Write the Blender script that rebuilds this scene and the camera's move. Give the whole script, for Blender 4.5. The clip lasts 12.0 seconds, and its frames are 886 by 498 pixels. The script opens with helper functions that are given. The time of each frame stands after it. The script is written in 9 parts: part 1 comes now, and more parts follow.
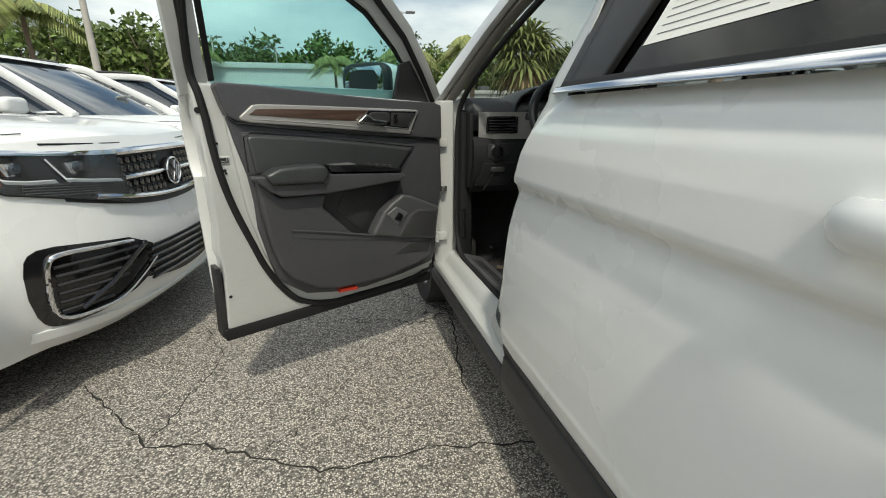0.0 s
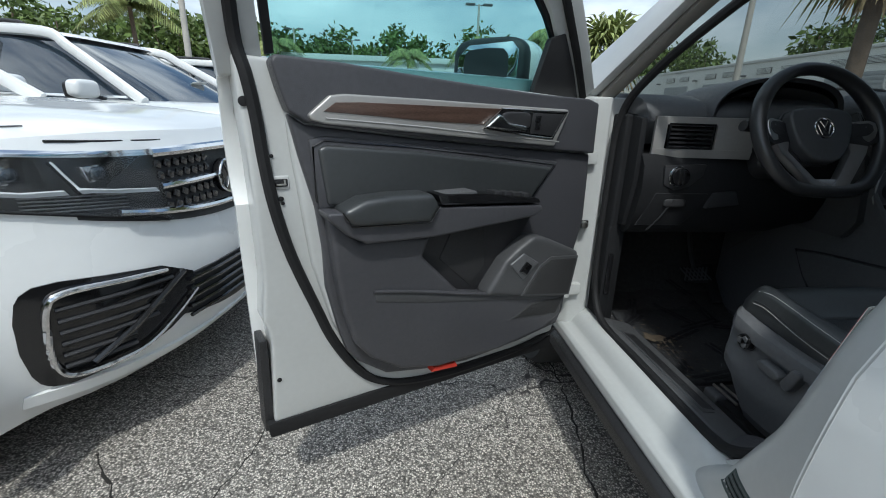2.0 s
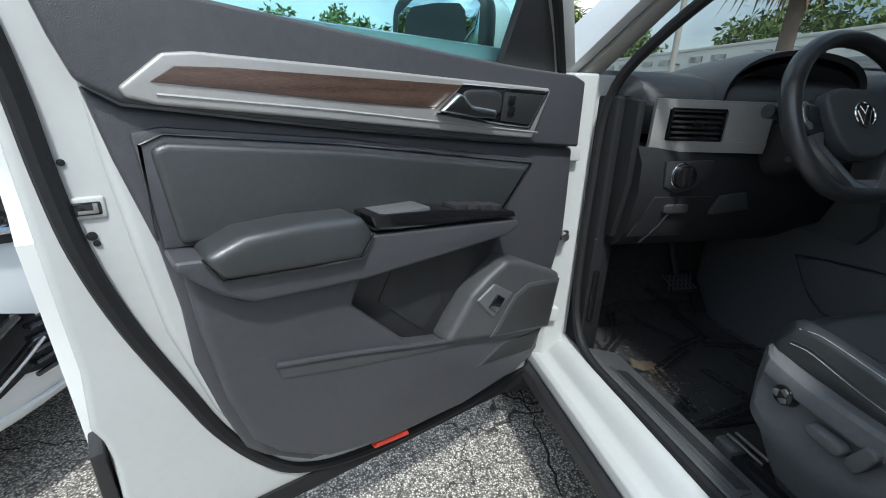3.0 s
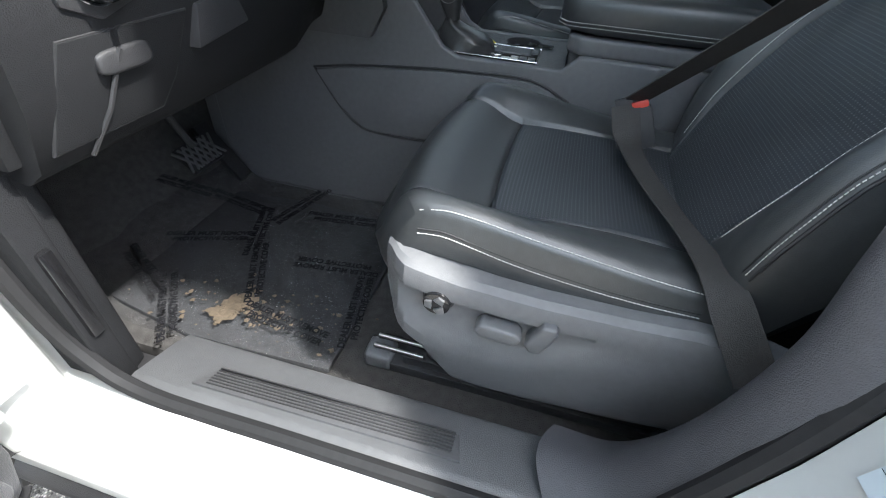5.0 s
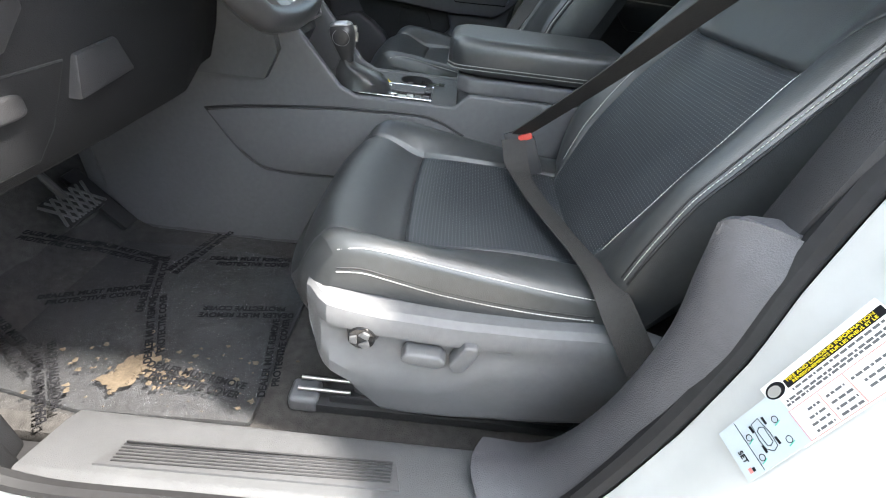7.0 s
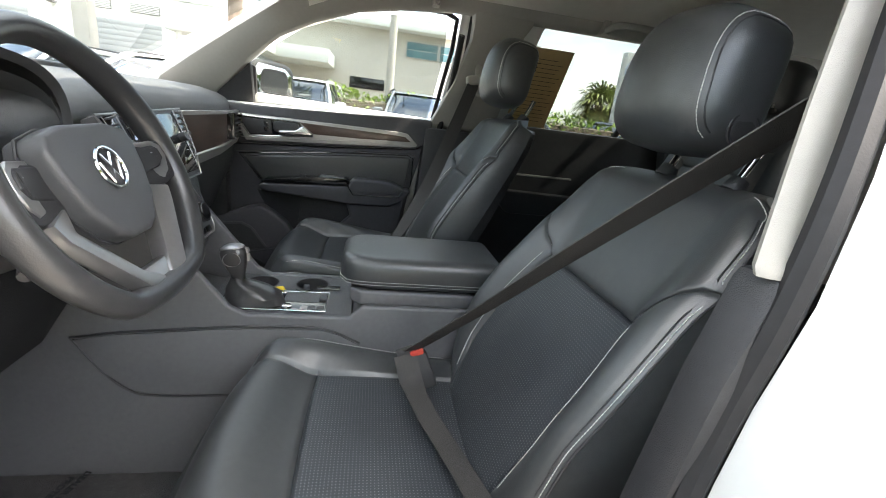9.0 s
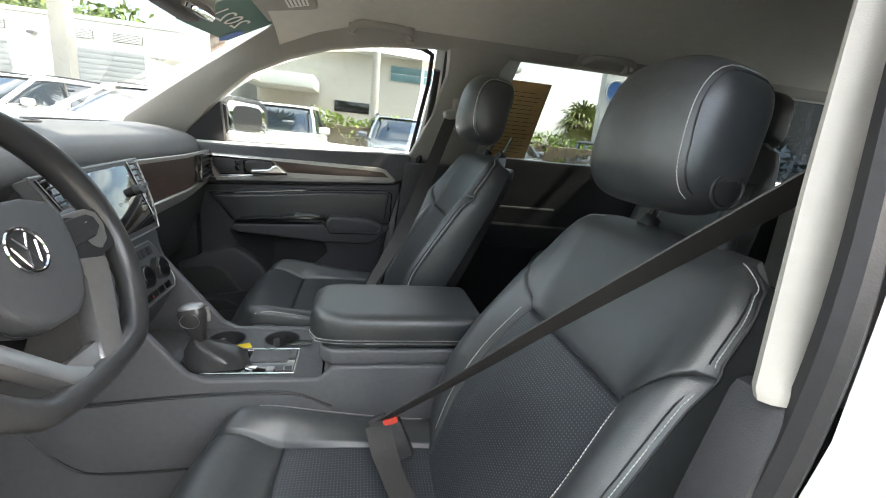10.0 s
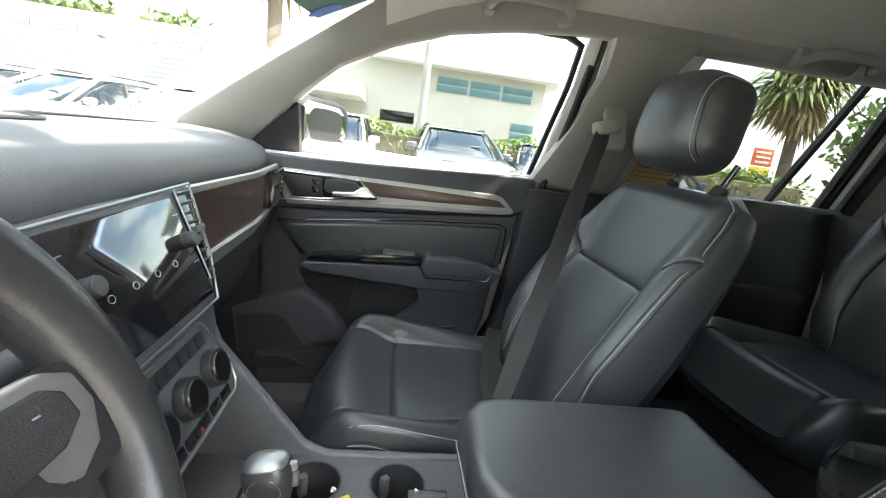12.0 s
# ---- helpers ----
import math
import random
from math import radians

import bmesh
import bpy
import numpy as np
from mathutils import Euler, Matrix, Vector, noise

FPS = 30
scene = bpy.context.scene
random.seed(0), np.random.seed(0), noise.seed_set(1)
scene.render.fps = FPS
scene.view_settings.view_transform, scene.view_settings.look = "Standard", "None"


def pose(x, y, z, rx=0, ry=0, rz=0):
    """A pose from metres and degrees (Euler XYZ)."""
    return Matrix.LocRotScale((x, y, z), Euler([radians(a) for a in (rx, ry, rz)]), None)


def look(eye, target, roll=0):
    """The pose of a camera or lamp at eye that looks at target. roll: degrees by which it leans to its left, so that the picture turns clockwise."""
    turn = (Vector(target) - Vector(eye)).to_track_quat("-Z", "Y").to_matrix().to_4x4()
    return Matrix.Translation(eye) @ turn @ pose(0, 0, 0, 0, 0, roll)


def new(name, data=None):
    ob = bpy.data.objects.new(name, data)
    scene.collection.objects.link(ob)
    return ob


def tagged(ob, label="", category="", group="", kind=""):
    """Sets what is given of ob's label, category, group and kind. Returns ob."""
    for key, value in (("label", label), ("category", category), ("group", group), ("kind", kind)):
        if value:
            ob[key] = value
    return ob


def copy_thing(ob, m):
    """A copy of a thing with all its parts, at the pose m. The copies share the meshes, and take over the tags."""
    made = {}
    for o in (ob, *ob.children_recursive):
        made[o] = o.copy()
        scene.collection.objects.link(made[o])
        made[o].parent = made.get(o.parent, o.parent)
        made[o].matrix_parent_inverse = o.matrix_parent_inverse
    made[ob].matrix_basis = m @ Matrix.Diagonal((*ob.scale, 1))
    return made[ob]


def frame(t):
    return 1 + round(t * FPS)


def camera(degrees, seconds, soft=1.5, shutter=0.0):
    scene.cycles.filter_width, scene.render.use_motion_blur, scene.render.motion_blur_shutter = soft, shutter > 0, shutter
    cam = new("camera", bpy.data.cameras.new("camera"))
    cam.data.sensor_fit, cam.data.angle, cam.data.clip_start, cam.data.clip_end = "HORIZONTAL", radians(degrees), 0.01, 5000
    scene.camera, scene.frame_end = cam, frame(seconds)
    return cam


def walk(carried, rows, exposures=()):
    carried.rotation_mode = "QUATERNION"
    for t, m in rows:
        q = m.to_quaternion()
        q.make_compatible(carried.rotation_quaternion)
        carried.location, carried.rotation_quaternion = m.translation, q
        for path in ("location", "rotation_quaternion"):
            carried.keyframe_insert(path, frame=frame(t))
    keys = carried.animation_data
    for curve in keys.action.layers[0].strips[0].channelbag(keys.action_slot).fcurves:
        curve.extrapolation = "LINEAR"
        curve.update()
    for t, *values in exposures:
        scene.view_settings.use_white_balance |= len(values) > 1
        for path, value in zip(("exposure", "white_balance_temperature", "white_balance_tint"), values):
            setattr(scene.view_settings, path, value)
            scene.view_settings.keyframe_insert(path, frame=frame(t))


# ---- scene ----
from mathutils.bvhtree import BVHTree
cam = camera(91.3, 12.0, soft=1.0)
PATH = [
    (0, (-1.452, 0.021, 1.128), (-1.0, 1.879, 0.543), -0.2),
    (0.5, (-1.493, 0.119, 1.128), (-1.254, 2.017, 0.544), -0.0),
    (1, (-1.576, 0.287, 1.135), (-1.36, 2.191, 0.563), 1.4),
    (1.5, (-1.613, 0.453, 1.13), (-1.372, 2.351, 0.549), 2.1),
    (2, (-1.566, 0.7, 1.143), (-1.373, 2.596, 0.535), 1.7),
    (2.5, (-1.523, 0.866, 1.138), (-1.292, 2.753, 0.515), 1.5),
    (2.7, (-1.526, 0.933, 1.134), (-1.25, 2.811, 0.503), 2.0),
    (4.3, (-1.222, 1.507, 1.084), (0.029, 2.573, -0.056), -1.8),
    (4.5, (-1.171, 1.517, 1.067), (0.135, 2.384, -0.174), -1.2),
    (5, (-1.102, 1.498, 1.05), (0.394, 1.851, -0.23), 4.0),
    (5.5, (-1.11, 1.491, 1.062), (0.46, 1.544, -0.176), 7.0),
    (6, (-1.135, 1.511, 1.069), (0.458, 1.493, -0.139), 7.8),
    (6.5, (-1.136, 1.525, 1.068), (0.465, 1.514, -0.13), 7.6),
    (6.7, (-1.132, 1.519, 1.071), (0.474, 1.496, -0.121), 7.5),
    (8.3, (-1.086, 1.494, 1.16), (0.731, 1.274, 0.353), 6.9),
    (8.5, (-1.079, 1.49, 1.183), (0.762, 1.226, 0.449), 6.9),
    (9, (-1.066, 1.475, 1.241), (0.814, 1.116, 0.663), 7.0),
    (9.5, (-1.049, 1.459, 1.27), (0.841, 1.041, 0.766), 6.8),
    (10, (-0.997, 1.437, 1.299), (0.9, 1.034, 0.809), 5.7),
    (10.5, (-0.892, 1.432, 1.303), (1.014, 1.07, 0.82), 5.0),
    (11, (-0.754, 1.477, 1.295), (1.153, 1.113, 0.818), 5.3),
    (11.5, (-0.62, 1.582, 1.282), (1.293, 1.222, 0.822), 6.7),
    (12, (-0.5, 1.659, 1.286), (1.43, 1.405, 0.825), 7.7),
]
walk(cam, [(t, look(eye, target, roll)) for t, eye, target, roll in PATH],
     exposures=[(0.0, 0.16, 6900, 3), (0.6, 0.06, 6350, 3), (1.6, 0.04, 6000, 4), (2.6, 0.40, 5850, 4), (4.3, 1.95, 6100, 7), (5.0, 2.6, 6200, 8), (5.6, 3.25, 6400, 8), (6.7, 3.5, 6600, 9), (8.5, 3.48, 7100, 11), (9.6, 3.32, 7100, 11), (10.5, 3.7, 7200, 10), (12.0, 3.95, 7100, 8)])

# ---- world, sun, exposure ----
SUN_DIR = Vector((0.09, 0.69, -1.0)).normalized()      # the way the sunlight travels
sky = bpy.data.worlds.new("sky")
scene.world = sky
sky.use_nodes = True
wn, wl = sky.node_tree.nodes, sky.node_tree.links
wn.clear()
w_out = wn.new("ShaderNodeOutputWorld")
w_bg = wn.new("ShaderNodeBackground")
w_sky = wn.new("ShaderNodeTexSky")
w_sky.sky_type = "NISHITA"
w_sky.sun_disc = False
w_sky.sun_elevation = math.asin(-SUN_DIR.z)
w_sky.sun_rotation = math.atan2(-SUN_DIR.x, -SUN_DIR.y)
w_sky.air_density, w_sky.dust_density, w_sky.ozone_density = 1.2, 2.5, 1.5
w_co = wn.new("ShaderNodeTexCoord")
w_map = wn.new("ShaderNodeMapping")
w_map.inputs["Scale"].default_value = (1.0, 1.0, 3.2)
w_noise = wn.new("ShaderNodeTexNoise")
w_noise.inputs["Scale"].default_value = 1.7
w_noise.inputs["Detail"].default_value = 7.0
w_noise.inputs["Roughness"].default_value = 0.55
w_ramp = wn.new("ShaderNodeValToRGB")
w_ramp.color_ramp.elements[0].position, w_ramp.color_ramp.elements[1].position = 0.44, 0.74
w_mix = wn.new("ShaderNodeMix")
w_mix.data_type = "RGBA"
w_sep, w_el, w_cloud = wn.new("ShaderNodeSeparateXYZ"), wn.new("ShaderNodeMapRange"), wn.new("ShaderNodeMix")
w_cloud.data_type = "RGBA"
w_cloud.inputs["A"].default_value, w_cloud.inputs["B"].default_value = (7.0, 7.4, 7.9, 1), (19.0, 19.2, 19.0, 1)
w_el.inputs["From Max"].default_value = 0.8
wl.new(w_co.outputs["Generated"], w_sep.inputs["Vector"])
wl.new(w_sep.outputs["Z"], w_el.inputs["Value"])
wl.new(w_el.outputs["Result"], w_cloud.inputs["Factor"])
wl.new(w_cloud.outputs["Result"], w_mix.inputs["B"])
wl.new(w_co.outputs["Generated"], w_map.inputs["Vector"])
wl.new(w_map.outputs["Vector"], w_noise.inputs["Vector"])
wl.new(w_noise.outputs["Fac"], w_ramp.inputs["Fac"])
wl.new(w_ramp.outputs["Color"], w_mix.inputs["Factor"])
wl.new(w_sky.outputs["Color"], w_mix.inputs["A"])
wl.new(w_mix.outputs["Result"], w_bg.inputs["Color"])
w_bg.inputs["Strength"].default_value = 0.108
wl.new(w_bg.outputs["Background"], w_out.inputs["Surface"])
sun = new("sun", bpy.data.lights.new("sun", "SUN"))
sun.data.energy, sun.data.angle, sun.data.color = 2.3, radians(3.0), (1.0, 0.95, 0.88)
sun.matrix_world = look((0, 0, 30), Vector((0, 0, 30)) + SUN_DIR)


# ---- materials ----
def mat(name, col, rough=0.5, metal=0.0, var=0.12, scale=6.0, bump=0.0, bscale=400.0, coat=0.0, col2=None, spec=0.5, stretch=(1, 1, 1), sheen=0.0):
    """Principled surface: colour varied at two scales, fine relief."""
    m = bpy.data.materials.new(name)
    m.use_nodes = True
    n, l = m.node_tree.nodes, m.node_tree.links
    b = n["Principled BSDF"]
    b.inputs["Roughness"].default_value, b.inputs["Metallic"].default_value = rough, metal
    b.inputs["Coat Weight"].default_value, b.inputs["Coat Roughness"].default_value = coat, 0.04
    b.inputs["Specular IOR Level"].default_value = spec
    b.inputs["Sheen Weight"].default_value = sheen
    co = n.new("ShaderNodeTexCoord")
    mp = n.new("ShaderNodeMapping")
    mp.inputs["Scale"].default_value = stretch
    l.new(co.outputs["Object"], mp.inputs["Vector"])
    big, fine = n.new("ShaderNodeTexNoise"), n.new("ShaderNodeTexNoise")
    big.inputs["Scale"].default_value, big.inputs["Detail"].default_value = scale, 5
    fine.inputs["Scale"].default_value, fine.inputs["Detail"].default_value = scale * 14, 3
    for x in (big, fine):
        l.new(mp.outputs["Vector"], x.inputs["Vector"])
    add = n.new("ShaderNodeMath")
    add.operation = "ADD"
    l.new(big.outputs["Fac"], add.inputs[0])
    l.new(fine.outputs["Fac"], add.inputs[1])
    ramp = n.new("ShaderNodeMapRange")
    ramp.inputs["From Min"].default_value, ramp.inputs["From Max"].default_value = 0.65, 1.35
    l.new(add.outputs["Value"], ramp.inputs["Value"])
    mix = n.new("ShaderNodeMix")
    mix.data_type = "RGBA"
    c2 = col2 or tuple(min(1, c * (1 + var)) for c in col)
    c1 = col if col2 else tuple(c * (1 - var) for c in col)
    mix.inputs["A"].default_value, mix.inputs["B"].default_value = (*c1, 1), (*c2, 1)
    l.new(ramp.outputs["Result"], mix.inputs["Factor"])
    l.new(mix.outputs["Result"], b.inputs["Base Color"])
    rr = n.new("ShaderNodeMapRange")
    rr.inputs["To Min"].default_value, rr.inputs["To Max"].default_value = max(0.02, rough * 0.85), min(1, rough * 1.15)
    l.new(big.outputs["Fac"], rr.inputs["Value"])
    l.new(rr.outputs["Result"], b.inputs["Roughness"])
    if bump:
        bn = n.new("ShaderNodeTexNoise")
        bn.inputs["Scale"].default_value, bn.inputs["Detail"].default_value = bscale, 2
        bp = n.new("ShaderNodeBump")
        bp.inputs["Strength"].default_value, bp.inputs["Distance"].default_value = bump, 0.002
        l.new(mp.outputs["Vector"], bn.inputs["Vector"])
        l.new(bn.outputs["Fac"], bp.inputs["Height"])
        l.new(bp.outputs["Normal"], b.inputs["Normal"])
    return m


def glass(name, tint, gloss=1.0):
    """A thin pane: tinted see-through, mirror-like at grazing angles."""
    m = bpy.data.materials.new(name)
    m.use_nodes = True
    n, l = m.node_tree.nodes, m.node_tree.links
    n.clear()
    out, mix = n.new("ShaderNodeOutputMaterial"), n.new("ShaderNodeMixShader")
    tr, gl, fr, mul, pw = n.new("ShaderNodeBsdfTransparent"), n.new("ShaderNodeBsdfGlossy"), n.new("ShaderNodeLayerWeight"), n.new("ShaderNodeMath"), n.new("ShaderNodeMath")
    tr.inputs["Color"].default_value = (*tint, 1)
    gl.inputs["Roughness"].default_value = 0.01
    fr.inputs["Blend"].default_value = 0.5
    pw.operation, pw.inputs[1].default_value = "POWER", 4.0
    mul.operation, mul.inputs[1].default_value, mul.inputs[2].default_value = "MULTIPLY_ADD", 0.75 * gloss, 0.035 * gloss
    l.new(fr.outputs["Facing"], pw.inputs[0])
    l.new(pw.outputs["Value"], mul.inputs[0])
    l.new(mul.outputs["Value"], mix.inputs["Fac"])
    l.new(tr.outputs["BSDF"], mix.inputs[1])
    l.new(gl.outputs["BSDF"], mix.inputs[2])
    l.new(mix.outputs["Shader"], out.inputs["Surface"])
    return m


M_WHITE = mat("white_car_paint", (0.80, 0.81, 0.80), 0.28, coat=0.8, var=0.015, scale=2, bump=0.04, bscale=60)
# same body white, dimmed in its colour to hold back glare on the jambs
M_WHITE_DIM = mat("dimmed_jamb_white", (0.50, 0.51, 0.50), 0.36, coat=0.4, var=0.03, scale=5)
M_BLACK = mat("black_textured_plastic", (0.026, 0.026, 0.028), 0.48, var=0.2, bump=0.35, bscale=900)
M_DASH = mat("charcoal_soft_plastic", (0.082, 0.084, 0.088), 0.42, var=0.12, bump=0.45, bscale=700)
M_CONS = mat("graphite_console_plastic", (0.110, 0.112, 0.117), 0.43, var=0.10, bump=0.35, bscale=800)
M_GREY = mat("dark_grey_hard_plastic", (0.112, 0.114, 0.119), 0.42, var=0.12, bump=0.3, bscale=900)
M_LEATHER = mat("black_leatherette", (0.036, 0.039, 0.041), 0.39, var=0.18, bump=0.16, bscale=620, spec=0.85)
M_GLOSS = mat("gloss_black", (0.010, 0.010, 0.011), 0.10, var=0.1, coat=0.5)
M_RUBBER = mat("black_rubber_seal", (0.018, 0.018, 0.019), 0.62, var=0.15, bump=0.08, spec=0.22)
M_SILVER = mat("satin_silver_trim", (0.42, 0.41, 0.395), 0.36, metal=0.45, var=0.05, bump=0.08)
M_CHROME = mat("chrome", (0.78, 0.78, 0.79), 0.09, metal=1.0, var=0.03)
M_STEEL = mat("zinc_steel", (0.52, 0.50, 0.46), 0.32, metal=1.0, var=0.12, scale=40)
M_CREAM = mat("light_grey_headliner", (0.60, 0.575, 0.52), 0.85, var=0.06, scale=30, bump=0.5, bscale=1400)
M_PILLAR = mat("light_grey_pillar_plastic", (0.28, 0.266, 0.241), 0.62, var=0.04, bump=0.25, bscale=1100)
M_CARPET = mat("dark_loop_carpet", (0.042, 0.040, 0.039), 0.95, var=0.55, scale=60, bump=1.0, bscale=420)
M_BELT = mat("black_belt_webbing", (0.034, 0.032, 0.031), 0.70, var=0.2, scale=20, bump=0.6, bscale=900, stretch=(1, 1, 0.4))
M_RED = mat("red_plastic", (0.62, 0.05, 0.03), 0.35, var=0.1)
M_WOOD = mat("dark_wood_trim", (0.030, 0.017, 0.013), 0.32, col2=(0.115, 0.072, 0.055), scale=9, stretch=(1, 1, 11), coat=0.25)
M_THREAD = mat("white_thread", (0.60, 0.60, 0.58), 0.8, var=0.1, scale=60)
M_PAPER = mat("white_paper", (0.78, 0.78, 0.75), 0.7, var=0.04)
M_GREEN_P = mat("dark_green_plate", (0.035, 0.06, 0.06), 0.5, var=0.1)
M_INK = mat("dark_ink", (0.010, 0.010, 0.012), 0.8, var=0.1, spec=0.15)
M_GLASS = glass("clear_green_glass", (0.50, 0.53, 0.515))
M_GLASS_P = glass("light_tinted_glass", (0.54, 0.57, 0.56))
M_GLASS_R = glass("grey_privacy_glass", (0.40, 0.42, 0.41))
M_GLASS_T = glass("tinted_green_glass", (0.64, 0.83, 0.83))
M_GLASS_D = glass("dark_privacy_glass", (0.10, 0.12, 0.14))
M_MIRROR = mat("mirror_silver", (0.88, 0.90, 0.90), 0.01, metal=1.0, var=0.0)
M_TYRE = mat("tyre_rubber", (0.022, 0.022, 0.022), 0.75, var=0.25, scale=12, bump=0.4, bscale=120)
M_RIM = mat("silver_alloy", (0.55, 0.55, 0.56), 0.25, metal=0.95, var=0.06)


# ---- mesh helpers ----
def mesh_of(name, bm, material, sharp=38):
    bmesh.ops.recalc_face_normals(bm, faces=bm.faces)
    me = bpy.data.meshes.new(name)
    bm.to_mesh(me)
    bm.free()
    for p in me.polygons:
        p.use_smooth = True
    me.set_sharp_from_angle(angle=radians(sharp))
    for m in (material if isinstance(material, (list, tuple)) else [material]):
        me.materials.append(m)
    return me


def part(name, bm, material, parent, label="", sharp=38):
    """A bmesh, in the thing's own axes, as one mesh under a thing or a part."""
    ob = new(name, mesh_of(name, bm, material, sharp))
    ob.parent = parent
    if label:
        ob["label"] = label
    return ob


def thing(name, m, label, category, group="", kind=""):
    ob = new(name)
    ob.empty_display_size = 0.1
    ob.matrix_world = m
    return tagged(ob, label, category, group, kind)


def single(name, bm, material, label, category, group="", kind="", sharp=38):
    return tagged(new(name, mesh_of(name, bm, material, sharp)), label, category, group, kind)


def bevel(bm, w, seg=2, angle=28):
    if w > 0:
        es = [e for e in bm.edges if len(e.link_faces) == 2 and e.calc_face_angle(0) > radians(angle)]
        bmesh.ops.bevel(bm, geom=es, offset=w, segments=seg, profile=0.6, affect="EDGES", clamp_overlap=True)
    return bm


def box(x0, x1, y0, y1, z0, z1, b=0.006, seg=2):
    bm = bmesh.new()
    bmesh.ops.create_cube(bm, size=1, matrix=Matrix.LocRotScale(((x0 + x1) / 2, (y0 + y1) / 2, (z0 + z1) / 2), None, (abs(x1 - x0), abs(y1 - y0), abs(z1 - z0))))
    return bevel(bm, min(b, 0.45 * min(abs(x1 - x0), abs(y1 - y0), abs(z1 - z0))), seg)


def prism(poly, axis, a, b, bev=0.004, seg=2, taper=0.0):
    """A polygon in the two other axes (in x, y, z order), drawn out along an axis from a to b; taper shrinks the b end."""
    bm = bmesh.new()
    cx, cy = sum(p[0] for p in poly) / len(poly), sum(p[1] for p in poly) / len(poly)

    def at(p, d, k):
        u, v = cx + (p[0] - cx) * k, cy + (p[1] - cy) * k
        return {"x": (d, u, v), "y": (u, d, v), "z": (u, v, d)}[axis]
    lo = [bm.verts.new(at(p, a, 1)) for p in poly]
    hi = [bm.verts.new(at(p, b, 1 - taper)) for p in poly]
    n = len(poly)
    bm.faces.new(lo), bm.faces.new(hi)
    for i in range(n):
        bm.faces.new((lo[i], lo[(i + 1) % n], hi[(i + 1) % n], hi[i]))
    bmesh.ops.recalc_face_normals(bm, faces=bm.faces)
    return bevel(bm, bev, seg)


def loft(rings, cap=True, closed=True):
    bm = bmesh.new()
    vs = [[bm.verts.new(p) for p in r] for r in rings]
    n = len(rings[0])
    for a, b in zip(vs, vs[1:]):
        for i in range(n if closed else n - 1):
            bm.faces.new((a[i], a[(i + 1) % n], b[(i + 1) % n], b[i]))
    if cap and closed:
        bm.faces.new(vs[0]), bm.faces.new(vs[-1])
    return bm


def smooth_path(pts, n):
    """Catmull-Rom through pts, n steps a stretch."""
    pts = [Vector(p) for p in pts]
    q = [2 * pts[0] - pts[1]] + pts + [2 * pts[-1] - pts[-2]]
    out = []
    for i in range(1, len(q) - 2):
        p0, p1, p2, p3 = q[i - 1:i + 3]
        for k in range(n):
            t = k / n
            out.append(0.5 * (2 * p1 + (p2 - p0) * t + (2 * p0 - 5 * p1 + 4 * p2 - p3) * t * t + (3 * p1 - p0 - 3 * p2 + p3) * t ** 3))
    return out + [pts[-1]]


def tube(pts, r, n=8, closed=False, flat=1.0, up=(0, 0, 1), steps=0):
    """A round (or flattened) bar along a path."""
    pts = smooth_path(pts, steps) if steps else [Vector(p) for p in pts]
    rings = []
    for i, p in enumerate(pts):
        if closed:
            d = pts[(i + 1) % len(pts)] - pts[i - 1]
        else:
            d = pts[min(i + 1, len(pts) - 1)] - pts[max(i - 1, 0)]
        d.normalize()
        s = d.cross(Vector(up))
        s = s.normalized() if s.length > 1e-4 else d.orthogonal().normalized()
        t = s.cross(d)
        k = r(i / max(1, len(pts) - 1)) if callable(r) else r
        rings.append([p + s * (math.cos(a) * k) + t * (math.sin(a) * k * flat) for a in [2 * math.pi * j / n for j in range(n)]])
    if closed:
        rings.append(rings[0])
        bm = loft(rings, cap=False)
        bmesh.ops.remove_doubles(bm, verts=bm.verts, dist=1e-6)
        return bm
    return loft(rings)


def ribbon(pts, w, th, side, steps=6):
    """A flat strap along a path; side gives its width's way."""
    pts = smooth_path(pts, steps)
    rings = []
    for i, p in enumerate(pts):
        d = (pts[min(i + 1, len(pts) - 1)] - pts[max(i - 1, 0)]).normalized()
        s = Vector(side[0]).lerp(Vector(side[1]), i / (len(pts) - 1)) if isinstance(side[0], (tuple, list, Vector)) else Vector(side)
        s = (s - d * s.dot(d)).normalized() * w / 2
        t = d.cross(s).normalized() * th / 2
        rings.append([p + s + t, p - s + t, p - s - t, p + s - t])
    return loft(rings)


def cyl(p0, p1, r, n=20, r2=None, bev=0.0):
    p0, p1 = Vector(p0), Vector(p1)
    d = p1 - p0
    bm = bmesh.new()
    bmesh.ops.create_cone(bm, cap_ends=True, segments=n, radius1=r, radius2=r if r2 is None else r2, depth=d.length,
                          matrix=Matrix.Translation((p0 + p1) / 2) @ d.to_track_quat("Z", "Y").to_matrix().to_4x4())
    return bevel(bm, bev, 2, 50)


def pillow(c, s, e=0.35, nu=28, nv=20, m=None):
    """A soft block: a superellipsoid of half sizes s; e near 0 is boxy, 1 is round."""
    def f(w, k):
        return math.copysign(abs(w) ** k, w)
    rings = []
    for j in range(nv + 1):
        v = -math.pi / 2 + math.pi * min(max(j / nv, 0.004), 0.996)
        rings.append([Vector((s[0] * f(math.cos(v), e) * f(math.cos(u), e), s[1] * f(math.cos(v), e) * f(math.sin(u), e), s[2] * f(math.sin(v), e))) + Vector((0, 0, 0) if m else c)
                      for u in [2 * math.pi * i / nu for i in range(nu)]])
    bm = loft(rings)
    if m:
        bm.transform(Matrix.Translation(c) @ m)
    return bm


